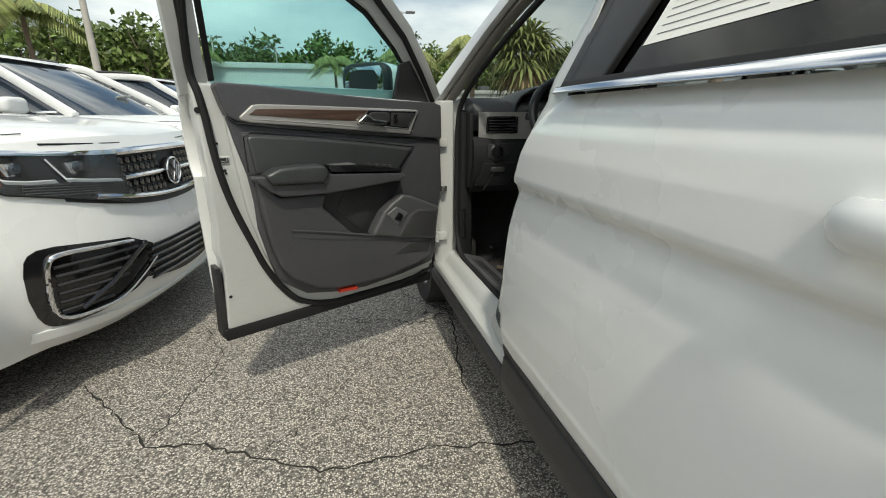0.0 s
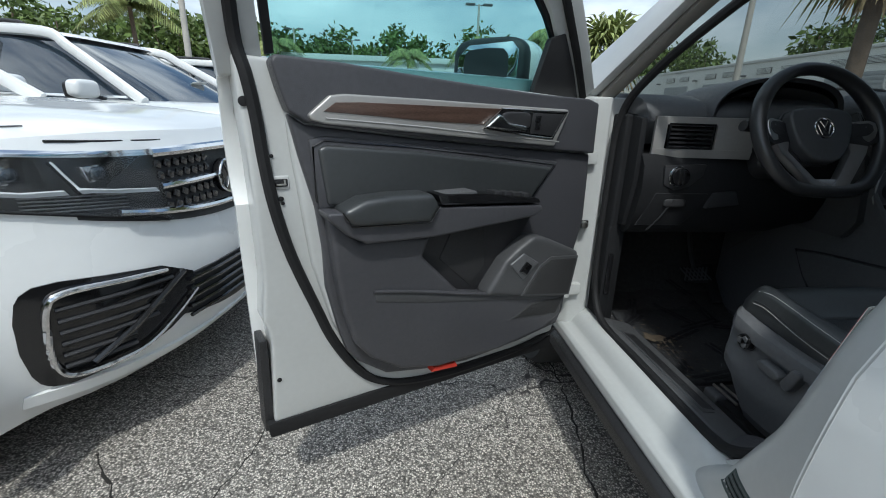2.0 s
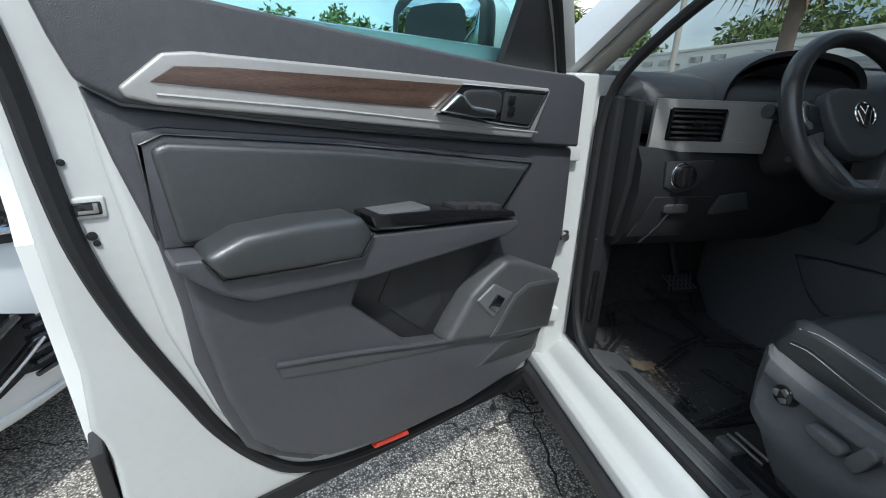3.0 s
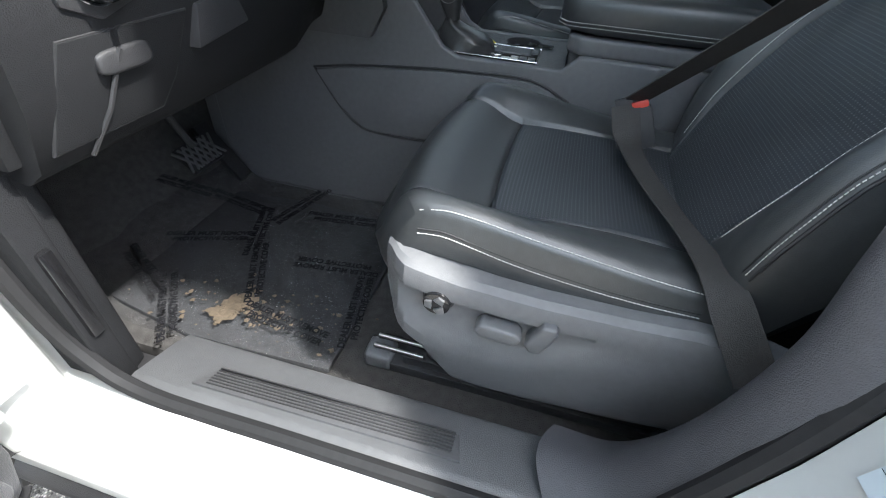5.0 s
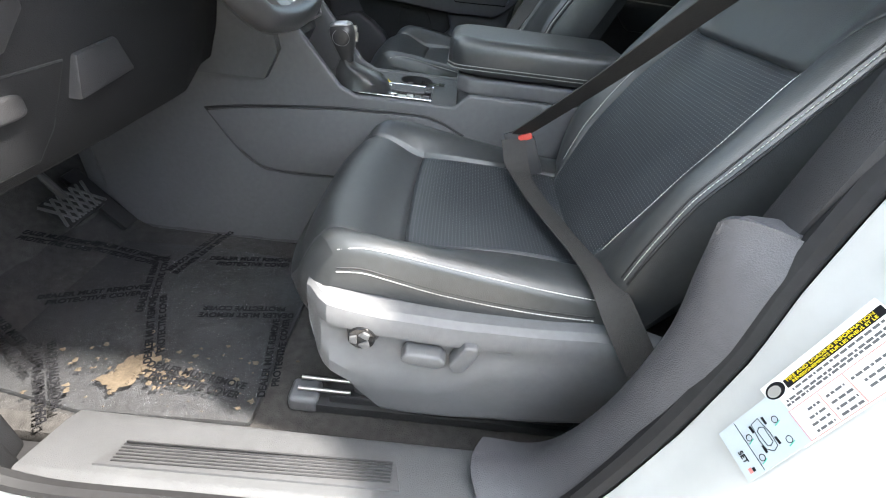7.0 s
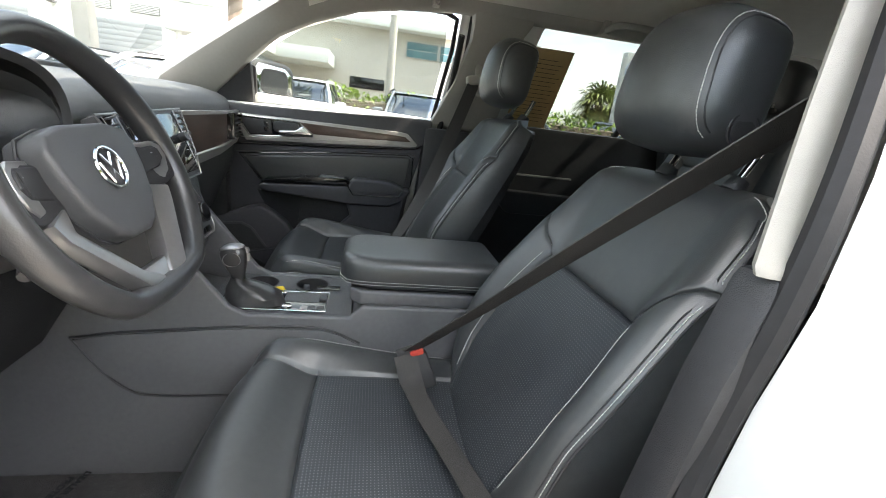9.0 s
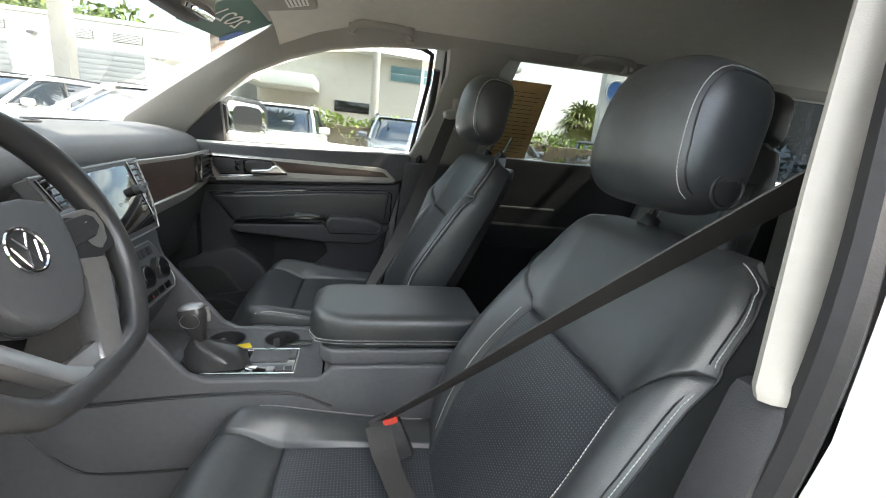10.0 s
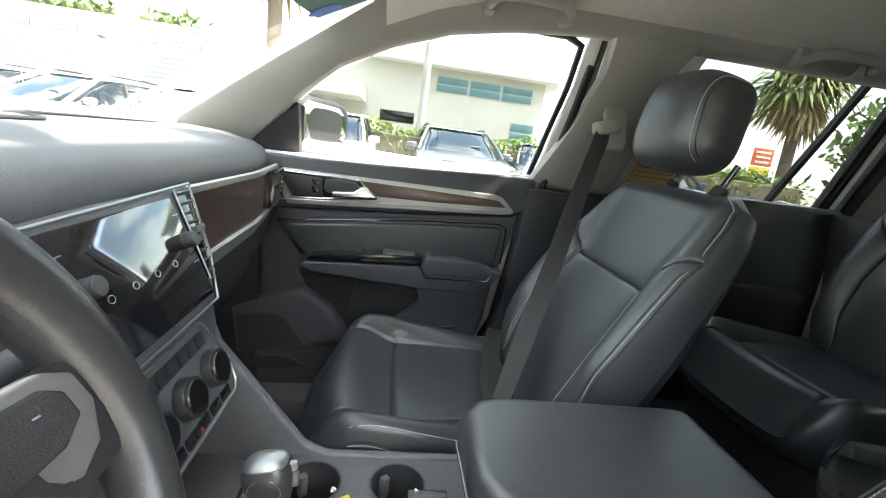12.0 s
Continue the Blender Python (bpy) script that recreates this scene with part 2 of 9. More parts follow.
def sheet(f, nu, nv, th=0.0):
    """A surface f(u, v), u and v from 0 to 1, with a thickness."""
    bm = bmesh.new()
    g = [[bm.verts.new(f(i / nu, j / nv)) for i in range(nu + 1)] for j in range(nv + 1)]
    for j in range(nv):
        for i in range(nu):
            bm.faces.new((g[j][i], g[j][i + 1], g[j + 1][i + 1], g[j + 1][i]))
    if th:
        bmesh.ops.recalc_face_normals(bm, faces=bm.faces)
        bmesh.ops.solidify(bm, geom=bm.faces[:], thickness=th)
    return bm


def join(*bms):
    out = bmesh.new()
    for b in bms:
        me = bpy.data.meshes.new("tmp")
        b.to_mesh(me)
        b.free()
        out.from_mesh(me)
        bpy.data.meshes.remove(me)
    return out


def moved(bm, m):
    bm.transform(m)
    return bm


def rot(deg, axis, at=(0, 0, 0)):
    at = Vector(at)
    return Matrix.Translation(at) @ Matrix.Rotation(radians(deg), 4, axis) @ Matrix.Translation(-at)


def dashes(pts, gap=0.0054, size=0.0038, r=0.0007, steps=8):
    """A row of stitches along a path."""
    pts = smooth_path(pts, steps) if steps else [Vector(p) for p in pts]
    bms, left = [], 0.0
    for a, b in zip(pts, pts[1:]):
        ln = (b - a).length
        while left < ln:
            d = (b - a) / ln
            p = a + d * left
            bms.append(cyl(p, p + d * size, r, 5))
            left += gap
        left -= ln
    return join(*bms) if bms else bmesh.new()


def letters(text, size, m, material, parent, name="lettering", ext=0.0004, bold=0.0):
    """Flat writing as a mesh, in the plane of m."""
    cu = bpy.data.curves.new("text", "FONT")
    cu.body, cu.size, cu.extrude, cu.align_x, cu.align_y = text, size, ext, "CENTER", "CENTER"
    cu.offset = bold
    tmp = bpy.data.objects.new("text", cu)
    me = bpy.data.meshes.new_from_object(tmp)
    bpy.data.objects.remove(tmp)
    bpy.data.curves.remove(cu)
    me.transform(m)
    me.materials.append(material)
    ob = new(name, me)
    ob.parent = parent
    return ob


I4 = Matrix.Identity(4)


# ---- ground ----
def asphalt():
    m = mat("worn_asphalt", (0.25, 0.232, 0.205), 0.9, col2=(0.44, 0.41, 0.365), scale=2.2)
    n, l = m.node_tree.nodes, m.node_tree.links
    b = n["Principled BSDF"]
    base = b.inputs["Base Color"].links[0].from_socket
    co = n.new("ShaderNodeTexCoord")
    vo = n.new("ShaderNodeTexVoronoi")
    vo.inputs["Scale"].default_value = 150
    l.new(co.outputs["Object"], vo.inputs["Vector"])
    rnd = n.new("ShaderNodeSeparateColor")
    l.new(vo.outputs["Color"], rnd.inputs["Color"])
    stone = n.new("ShaderNodeValToRGB")
    e = stone.color_ramp.elements
    e[0].position, e[0].color = 0.10, (0.10, 0.092, 0.083, 1)
    e[1].position, e[1].color = 0.95, (0.92, 0.86, 0.77, 1)
    mid = e.new(0.5)
    mid.color = (0.64, 0.595, 0.525, 1)
    l.new(rnd.outputs["Red"], stone.inputs["Fac"])
    gap = n.new("ShaderNodeMapRange")
    gap.inputs["From Min"].default_value, gap.inputs["From Max"].default_value = 0.22, 0.60
    gap.inputs["To Min"].default_value, gap.inputs["To Max"].default_value = 1.0, 0.22
    l.new(vo.outputs["Distance"], gap.inputs["Value"])
    mul = n.new("ShaderNodeMix")
    mul.data_type, mul.blend_type = "RGBA", "MULTIPLY"
    mul.inputs["Factor"].default_value = 1
    l.new(stone.outputs["Color"], mul.inputs["A"])
    l.new(gap.outputs["Result"], mul.inputs["B"])
    mx = n.new("ShaderNodeMix")
    mx.data_type = "RGBA"
    mx.inputs["Factor"].default_value = 0.85
    l.new(base, mx.inputs["A"])
    l.new(mul.outputs["Result"], mx.inputs["B"])
    # long fine cracks
    wv = n.new("ShaderNodeTexNoise")
    wv.inputs["Scale"].default_value, wv.inputs["Detail"].default_value = 5.0, 6
    l.new(co.outputs["Object"], wv.inputs["Vector"])
    ds = n.new("ShaderNodeVectorMath")
    ds.operation = "MULTIPLY_ADD"
    ds.inputs[1].default_value = (0.35, 0.35, 0)
    l.new(wv.outputs["Color"], ds.inputs[0])
    l.new(co.outputs["Object"], ds.inputs[2])
    cr = n.new("ShaderNodeTexVoronoi")
    cr.feature = "DISTANCE_TO_EDGE"
    cr.inputs["Scale"].default_value = 0.62
    l.new(ds.outputs["Vector"], cr.inputs["Vector"])
    th = n.new("ShaderNodeMapRange")
    th.inputs["From Min"].default_value, th.inputs["From Max"].default_value = 0.0008, 0.0022
    l.new(cr.outputs["Distance"], th.inputs["Value"])
    mc = n.new("ShaderNodeMix")
    mc.data_type = "RGBA"
    mc.inputs["A"].default_value = (0.035, 0.032, 0.030, 1)
    l.new(th.outputs["Result"], mc.inputs["Factor"])
    l.new(mx.outputs["Result"], mc.inputs["B"])
    l.new(mc.outputs["Result"], b.inputs["Base Color"])
    bp = n.new("ShaderNodeBump")
    bp.inputs["Strength"].default_value, bp.inputs["Distance"].default_value = 0.8, 0.004
    bp.invert = True
    l.new(vo.outputs["Distance"], bp.inputs["Height"])
    l.new(bp.outputs["Normal"], b.inputs["Normal"])
    return m


M_ASPHALT = asphalt()
gb = bmesh.new()
bmesh.ops.create_grid(gb, x_segments=40, y_segments=40, size=600)
single("ground", gb, M_ASPHALT, "worn grey asphalt car park with fine cracks", "asphalt", kind="structure")


def crack(pts, w, seed):
    """A jagged open crack in the asphalt: a thin dark strip just over the surface."""
    r = random.Random(seed)
    path = []
    for a, b in zip(pts, pts[1:]):
        n = max(2, int(math.dist(a, b) / 0.035))
        path += [(a[0] + (b[0] - a[0]) * k / n + r.gauss(0, 0.008), a[1] + (b[1] - a[1]) * k / n + r.gauss(0, 0.008)) for k in range(n)]
    path.append(pts[-1])
    bm = bmesh.new()
    prev = None
    for i, (x, y) in enumerate(path):
        d = Vector((path[min(i + 1, len(path) - 1)][0] - path[max(i - 1, 0)][0], path[min(i + 1, len(path) - 1)][1] - path[max(i - 1, 0)][1], 0)).normalized()
        s = Vector((-d.y, d.x, 0)) * w * r.uniform(0.25, 1.0)
        cur = (bm.verts.new(Vector((x, y, 0.0015)) + s), bm.verts.new(Vector((x, y, 0.0015)) - s))
        if prev:
            bm.faces.new((prev[0], prev[1], cur[1], cur[0]))
        prev = cur
    return bm


M_CRACK = mat("dark_crack", (0.022, 0.020, 0.018), 1.0, var=0.3, scale=20)
for k, (pts, w) in enumerate((([(-2.6, 2.0), (-2.19, 1.52), (-1.95, 1.45), (-1.74, 1.34), (-1.57, 1.25), (-1.2, 1.27), (-0.95, 1.22), (-0.6, 1.15)], 0.006),
                              ([(-0.98, 1.55), (-0.93, 1.9), (-0.88, 2.1), (-0.86, 2.4), (-0.8, 3.0)], 0.005), ([(-3.3, 2.55), (-2.7, 2.45), (-2.2, 2.42), (-1.9, 2.5), (-1.2, 2.7)], 0.004), ([(-2.19, 1.52), (-2.05, 2.1), (-2.2, 2.42)], 0.003))):
    single("asphalt_crack", crack(pts, w, k), M_CRACK, "thin dark crack running through the asphalt", "crack", "asphalt cracks", "structure")


# ---- the white car that stands open: shell ----
def x_side(z):
    """Half width of the body side over the height, with the crease along the doors."""
    tab = [(0.30, 0.955), (0.42, 0.985), (0.50, 1.000), (0.515, 0.999), (0.60, 1.003), (0.70, 1.003), (0.77, 1.000), (0.83, 0.995), (0.88, 0.988), (0.915, 0.982), (0.938, 0.980), (0.948, 0.984), (0.955, 0.994), (0.963, 1.002), (0.975, 1.005), (1.04, 1.003), (1.09, 0.995), (1.13, 0.981), (1.165, 0.962)]
    if z <= tab[0][0]:
        return tab[0][1]
    for (a, xa), (b, xb) in zip(tab, tab[1:]):
        if z <= b:
            return xa + (xb - xa) * (z - a) / (b - a)
    return 0.962 - (z - 1.165) * 0.40


def x_house(z):
    """Half width of the glasshouse over the height."""
    return 0.945 - (z - 1.24) * 0.52


def sstep_(a, b, x):
    t = min(1.0, max(0.0, (x - a) / (b - a)))
    return t * t * (3 - 2 * t)


def side_panel(yr, yf, z0, z1, side, nu=12, nv=120, th=0.022, lift=0.0):
    """A curved outer panel between two edges that are functions of the height."""
    def f(u, v):
        z = z0 + (z1 - z0) * v
        a, b = yr(z), yf(z)
        y = a + (b - a) * u
        edge = min(u * abs(b - a), (1 - u) * abs(b - a), 0.012) / 0.012
        return Vector((side * (x_side(z) - 0.004 * (1 - edge) + lift), y, z))
    return sheet(f, nu, nv, th)


def house_panel(poly, d0, d1, side, bev=0.006, lift=True):
    """A flat outline in y and z, laid on the sloping glasshouse; d0, d1: inwards (-) and outwards."""
    bm = prism(poly, "x", d0, d1, bev)
    for v in bm.verts:
        v.co.z += 0.038 * sstep_(1.20, 1.55, v.co.z) if lift else 0.0
        v.co.x = side * (x_house(v.co.z) + v.co.x)
    return bm


def wheel_arch(yc, zc, r, n=14):
    return [(yc + r * math.cos(math.pi * k / n), zc + r * math.sin(math.pi * k / n)) for k in range(n + 1)]


def add_wheel(parent, x, y, side, r=0.385, w=0.25):
    """Tyre with tread, and a ten-spoke alloy rim."""
    prof = [(r - 0.115, -w / 2 + 0.01), (r - 0.02, -w / 2), (r, -w / 2 + 0.03), (r, w / 2 - 0.03), (r - 0.02, w / 2), (r - 0.115, w / 2 - 0.01)]
    rings = []
    for k in range(49):
        a = 2 * math.pi * k / 48
        t = 0.004 if k % 2 else 0.0
        rings.append([Vector((x + px, y + (pr - (t if pr >= r else 0)) * math.cos(a), r + (pr - (t if pr >= r else 0)) * math.sin(a))) for pr, px in prof])
    tyre = part("tyre", loft(rings, cap=False, closed=True), M_TYRE, parent)
    xo = x + side * (w / 2 - 0.03)
    bms = [tube([(xo, y + (r - 0.12) * math.cos(a), r + (r - 0.12) * math.sin(a)) for a in [2 * math.pi * k / 36 for k in range(36)]], 0.014, 6, closed=True, up=(1, 0, 0))]
    for k in range(10):
        a = 2 * math.pi * k / 10
        bms.append(tube([(xo + side * 0.0, y + 0.05 * math.cos(a), r + 0.05 * math.sin(a)), (xo - side * 0.02, y + (r - 0.12) * math.cos(a + 0.06), r + (r - 0.12) * math.sin(a + 0.06))], lambda t: 0.020 - 0.006 * t, 6))
    bms.append(cyl((xo - side * 0.03, y, r), (xo + side * 0.012, y, r), 0.06, 20, bev=0.006))
    part("rim", join(*bms), M_RIM, parent)
    part("brake_disc", cyl((xo - side * 0.10, y, r), (xo - side * 0.08, y, r), r - 0.14, 28), M_STEEL, parent)
    return tyre


car = thing("suv", I4, "white family suv with its driver door standing open, on asphalt", "car")
FA, RA = 2.58, -0.40
# nose with hood, and tail
nose = [(2.62, 0.42), (2.62, 1.16), (2.75, 1.165), (3.05, 1.13), (3.30, 1.06), (3.42, 0.97), (3.47, 0.80), (3.49, 0.60), (3.46, 0.40), (3.38, 0.28), (3.10, 0.28), (3.06, 0.42)]


def cross_loft(outline, half, pull, drop, stations=(-1, -0.97, -0.9, -0.7, -0.35, 0, 0.35, 0.7, 0.9, 0.97, 1)):
    """An outline in y and z carried across the car: pulled back and lowered towards the sides."""
    rings = []
    for s in stations:
        k = abs(s) ** 3.2
        rings.append([Vector((s * half, y - pull(y) * k, z - drop(z) * k)) for y, z in outline])
    return loft(rings)


part("hood", bevel(cross_loft(nose, 0.93, lambda y: 0.18 * max(0, (y - 2.9) / 0.6), lambda z: 0.10 * max(0, (z - 0.8) / 0.35)), 0.012, 2, 50), M_WHITE, car)
tail = [(-0.62, 0.42), (-0.62, 1.22), (-1.30, 1.22), (-1.38, 1.05), (-1.45, 0.80), (-1.46, 0.55), (-1.38, 0.34), (-0.98, 0.36)]
part("tailgate", bevel(cross_loft(tail, 0.94, lambda y: -0.12 * max(0, (-y - 1.0) / 0.5), lambda z: 0.0), 0.02, 2, 50), M_WHITE, car)
for s in (-1, 1):
    arch = wheel_arch(FA, 0.40, 0.43)
    fender = [(2.13, 0.45)] + [(y, z) for y, z in reversed(arch) if z >= 0.45] + [(3.36, 0.45), (3.36, 0.80), (3.28, 0.98), (2.95, 1.10), (2.60, 1.17), (2.13, 1.19)]
    bm = prism(fender, "x", 0.0, -0.13, 0.006)
    for v in bm.verts:
        v.co.x = s * (x_side(v.co.z) + v.co.x - 0.16 * max(0, (v.co.y - 2.85) / 0.5) ** 2)
    part("fender", bm, M_WHITE, car)
    arch = wheel_arch(RA, 0.40, 0.43)
    quarter = [(-1.36, 0.45)] + [(y, z) for y, z in reversed(arch) if z >= 0.45] + [(0.035, 0.45), (0.10, 0.90), (0.12, 1.23), (-1.28, 1.23), (-1.40, 0.95)]
    bm = prism(quarter, "x", 0.0, -0.13, 0.006)
    for v in bm.verts:
        v.co.x = s * (x_side(v.co.z) + v.co.x - 0.10 * max(0, (-v.co.y - 0.9) / 0.5) ** 2)
    part("quarter_panel", bm, M_WHITE, car)
    for yc in (FA, RA):
        part("arch_cladding", tube([(s * 0.985, yc + 0.425 * math.cos(a), 0.40 + 0.425 * math.sin(a)) for a in [math.pi * k / 18 for k in range(19)]], 0.03, 8, up=(1, 0, 0)), M_BLACK, car)
        w = new("wheel")
        w.parent = car
        add_wheel(w, s * 0.855, yc, s)
    # sill: painted step, black cladding below it
    sill = [(s * 0.975, 0.352), (s * 0.985, 0.375), (s * 0.982, 0.397), (s * 0.970, 0.406), (s * 0.950, 0.409), (s * 0.937, 0.416), (s * 0.928, 0.430), (s * 0.915, 0.448), (s * 0.900, 0.457), (s * 0.872, 0.459), (s * 0.860, 0.42), (s * 0.855, 0.30), (s * 0.90, 0.30)]
    # driver's sill in the glare-dimmed white, the other in full body white
    part("sill", prism(sill, "y", 1.128, 2.16, 0.004, 2), M_WHITE_DIM if s < 0 else M_WHITE, car)
    clad = [(s * 0.955, 0.285), (s * 0.992, 0.30), (s * 0.998, 0.345), (s * 0.975, 0.372), (s * 0.90, 0.35), (s * 0.90, 0.285)]
    part("sill_cladding", prism(clad, "y", 1.128, 2.16, 0.006, 2), M_BLACK, car, "black plastic sill cladding")
    clad = [(s * 0.955, 0.285), (s * 0.994, 0.30), (s * 1.002, 0.355), (s * 0.994, 0.420), (s * 0.968, 0.446), (s * 0.85, 0.446), (s * 0.85, 0.285)]
    part("sill_cladding", prism(clad, "y", 0.0, 1.126, 0.006, 2), M_BLACK, car, "black plastic sill cladding")
part("underbody", box(-0.86, 0.86, -1.2, 3.1, 0.24, 0.30, 0.02), M_BLACK, car)

# roof skin, hollow below
part("roof", sheet(lambda u, v: Vector(((u - 0.5) * 2 * (0.735 - 0.05 * max(0, v - 0.86) / 0.14 - 0.03 * max(0, 0.1 - v) / 0.1), -1.22 + v * 2.94,
                                          1.800 - 0.07 * abs(2 * u - 1) ** 4 - 0.10 * max(0, (v - 0.80) / 0.2) ** 2 - 0.08 * max(0, (0.25 - v) / 0.25) ** 2)), 24, 24, 0.02), M_WHITE, car)
for s in (-1, 1):
    part("roof_rail", tube([(s * 0.66, -0.95, 1.765), (s * 0.66, -0.8, 1.825), (s * 0.66, 0.9, 1.845), (s * 0.66, 1.05, 1.79)], 0.016, 8, steps=4), M_BLACK, car)
# outer pillars of the glasshouse
A_OUT = [(2.16, 1.185), (2.52, 1.175), (2.30, 1.30), (1.98, 1.47), (1.70, 1.62), (1.40, 1.685), (-1.05, 1.685), (-1.05, 1.615), (1.15, 1.628), (1.40, 1.602), (1.64, 1.535), (1.86, 1.42)]
B_OUT = [(0.985, 1.18), (0.900, 1.18), (0.880, 1.40), (0.840, 1.60), (0.93, 1.60), (0.955, 1.40)]
C_OUT = [(0.12, 1.22), (-0.04, 1.22), (-0.06, 1.63), (0.18, 1.63)]
D_OUT = [(-0.85, 1.22), (-1.30, 1.22), (-1.16, 1.64), (-0.95, 1.64)]
for s in (-1, 1):
    # outer pillars take the glare-dimmed jamb white, below the body white
    part("a_pillar", house_panel(A_OUT, -0.035, 0.0, s, 0.010), M_WHITE_DIM, car, "white painted roof pillar")
    part("b_pillar", house_panel(B_OUT, -0.05, -0.012, s), M_WHITE_DIM, car)
    part("c_pillar", house_panel(C_OUT, -0.04, -0.004, s), M_BLACK, car)
    part("d_pillar", house_panel(D_OUT, -0.05, 0.0, s), M_WHITE, car)

# windscreen, tailgate glass
pane = part("windscreen", sheet(lambda u, v: Vector(((u - 0.5) * 2 * (0.80 - 0.11 * v), 2.56 - 0.90 * v + 0.10 * (1 - (2 * u - 1) ** 2), 1.175 + 0.490 * v + 0.01 * math.sin(v * 3.1))), 20, 14), M_GLASS, car)
back = part("tailgate_window", sheet(lambda u, v: Vector(((u - 0.5) * 2 * (0.84 - 0.12 * v), -1.33 + 0.14 * v, 1.22 + 0.44 * v)), 6, 6), M_GLASS_D, car)
for s in (-1, 1):
    q = part("quarter_window", house_panel([(0.0, 1.245), (-0.86, 1.245), (-0.96, 1.60), (-0.11, 1.61)], -0.022, -0.017, s, 0), M_GLASS_D, car)
part("cowl", prism([(2.52, 1.10), (2.70, 1.10), (2.70, 1.166), (2.54, 1.172)], "x", -0.86, 0.86, 0.006), M_BLACK, car, "black cowl panel below the windscreen")
part("firewall", box(-0.86, 0.86, 2.58, 2.62, 0.30, 1.14, 0.004), M_BLACK, car)

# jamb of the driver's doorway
part("hinge_pillar", prism([(-0.985, 2.125), (-0.955, 2.10), (-0.895, 2.095), (-0.885, 2.12), (-0.82, 2.13), (-0.82, 2.24), (-0.985, 2.24)], "z", 0.40, 1.20, 0.008, 3), M_WHITE_DIM, car, "white painted hinge pillar")


FRONT_EDGE = [(0.30, 1.150), (0.54, 1.146), (0.645, 1.143), (0.833, 1.127), (0.90, 1.113), (0.957, 1.093), (1.028, 1.061), (1.075, 1.032), (1.115, 0.996), (1.15, 0.950), (1.172, 0.918)]


def front_edge(z):
    for (a, p), (b, q) in zip(FRONT_EDGE, FRONT_EDGE[1:]):
        if z <= b:
            return p + (q - p) * max(0.0, z - a) / (b - a)
    return 0.918


def b_y(z):
    """Front edge of the middle pillar's jamb over the height."""
    ks = [(0.40, 1.43), (0.43, 1.40), (0.485, 1.330), (0.58, 1.285), (0.66, 1.247), (0.75, 1.222), (0.87, 1.192), (0.954, 1.165), (1.05, 1.130), (1.16, 1.085), (1.40, 0.985), (1.65, 0.90)]
    for (a, p), (b, q) in zip(ks, ks[1:]):
        if z <= b:
            return p + (q - p) * (z - a) / (b - a)
    return ks[-1][1]


SEAL = [(0.40, -0.888, 1.43), (0.525, -0.881, 1.311), (0.60, -0.873, 1.275), (0.70, -0.860, 1.236), (0.80, -0.847, 1.209), (0.87, -0.830, 1.193), (0.954, -0.812, 1.167), (1.04, -0.808, 1.150), (1.136, -0.814, 1.136), (1.234, -0.800, 1.112), (1.39, -0.740, 1.042), (1.52, -0.695, 0.985), (1.65, -0.64, 0.92)]


def jamb_pt(u, z, out=0.0):
    """A point of the jamb: u runs from the rear door's edge to the seal."""
    y, w = b_y(z), min(1.0, u / 0.8)
    back = max(0.03, y - front_edge(z) + (0.012 if z < 1.17 else 0.0))
    wide = x_side(min(z, 1.165)) - 0.008
    p = Vector((-(wide + (0.888 - wide) * w + 0.008 * math.sin(w * 3.1)) + max(0, z - 1.20) * 0.40, y - back * (1 - w) ** 3 + out, z))
    for (a, xa, ya), (b, xb, yb) in zip(SEAL, SEAL[1:]):
        if u > 0.8 and z <= b:
            q = max(0.0, (z - a) / (b - a))
            return p.lerp(Vector((xa + (xb - xa) * q, ya + (yb - ya) * q, z)), (u - 0.8) / 0.2)
    return p


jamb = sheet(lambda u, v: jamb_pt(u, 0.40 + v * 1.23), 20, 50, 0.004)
part("b_pillar_jamb", jamb, M_WHITE_DIM, car, "white painted middle pillar jamb")
part("hinge", join(box(-0.99, -0.93, 2.075, 2.10, 0.99, 1.03, 0.004), cyl((-0.985, 2.07, 0.985), (-0.985, 2.07, 1.035), 0.012)), M_WHITE_DIM, car)
part("hinge", join(box(-0.99, -0.93, 2.075, 2.10, 0.53, 0.57, 0.004), cyl((-0.985, 2.07, 0.525), (-0.985, 2.07, 0.575), 0.012)), M_WHITE_DIM, car)
seal_pts = [(-0.875, 1.45, 0.462), (-0.875, 1.75, 0.460), (-0.876, 1.97, 0.462), (-0.876, 2.055, 0.52), (-0.878, 2.085, 0.64), (-0.876, 2.09, 0.90), (-0.872, 2.075, 1.14), (-0.845, 1.97, 1.265), (-0.79, 1.76, 1.40),
            (-0.735, 1.52, 1.515), (-0.700, 1.35, 1.60), (-0.690, 1.06, 1.60), (-0.684, 0.995, 1.52), (-0.728, 1.053, 1.39), (-0.788, 1.122, 1.234), (-0.802, 1.146, 1.136), (-0.798, 1.158, 1.04), (-0.802, 1.175, 0.954), (-0.819, 1.200, 0.87), (-0.835, 1.216, 0.80), (-0.848, 1.243, 0.70), (-0.861, 1.282, 0.60), (-0.869, 1.320, 0.525), (-0.873, 1.385, 0.475)]
sp = smooth_path(seal_pts + [seal_pts[0]], 6)[:-1]
part("door_seal", tube(sp, 0.0125, 8, closed=True, up=(1, 0, 0)), M_RUBBER, car, "black rubber door seal")
plate = thing("code_plate", I4, "small dark printed plate low on the white door jamb", "label")
part("film", sheet(lambda u, v: jamb_pt(0.08 + 0.29 * u, 0.478 + 0.052 * v, 0.003), 6, 6, 0.001), M_GREEN_P, plate)
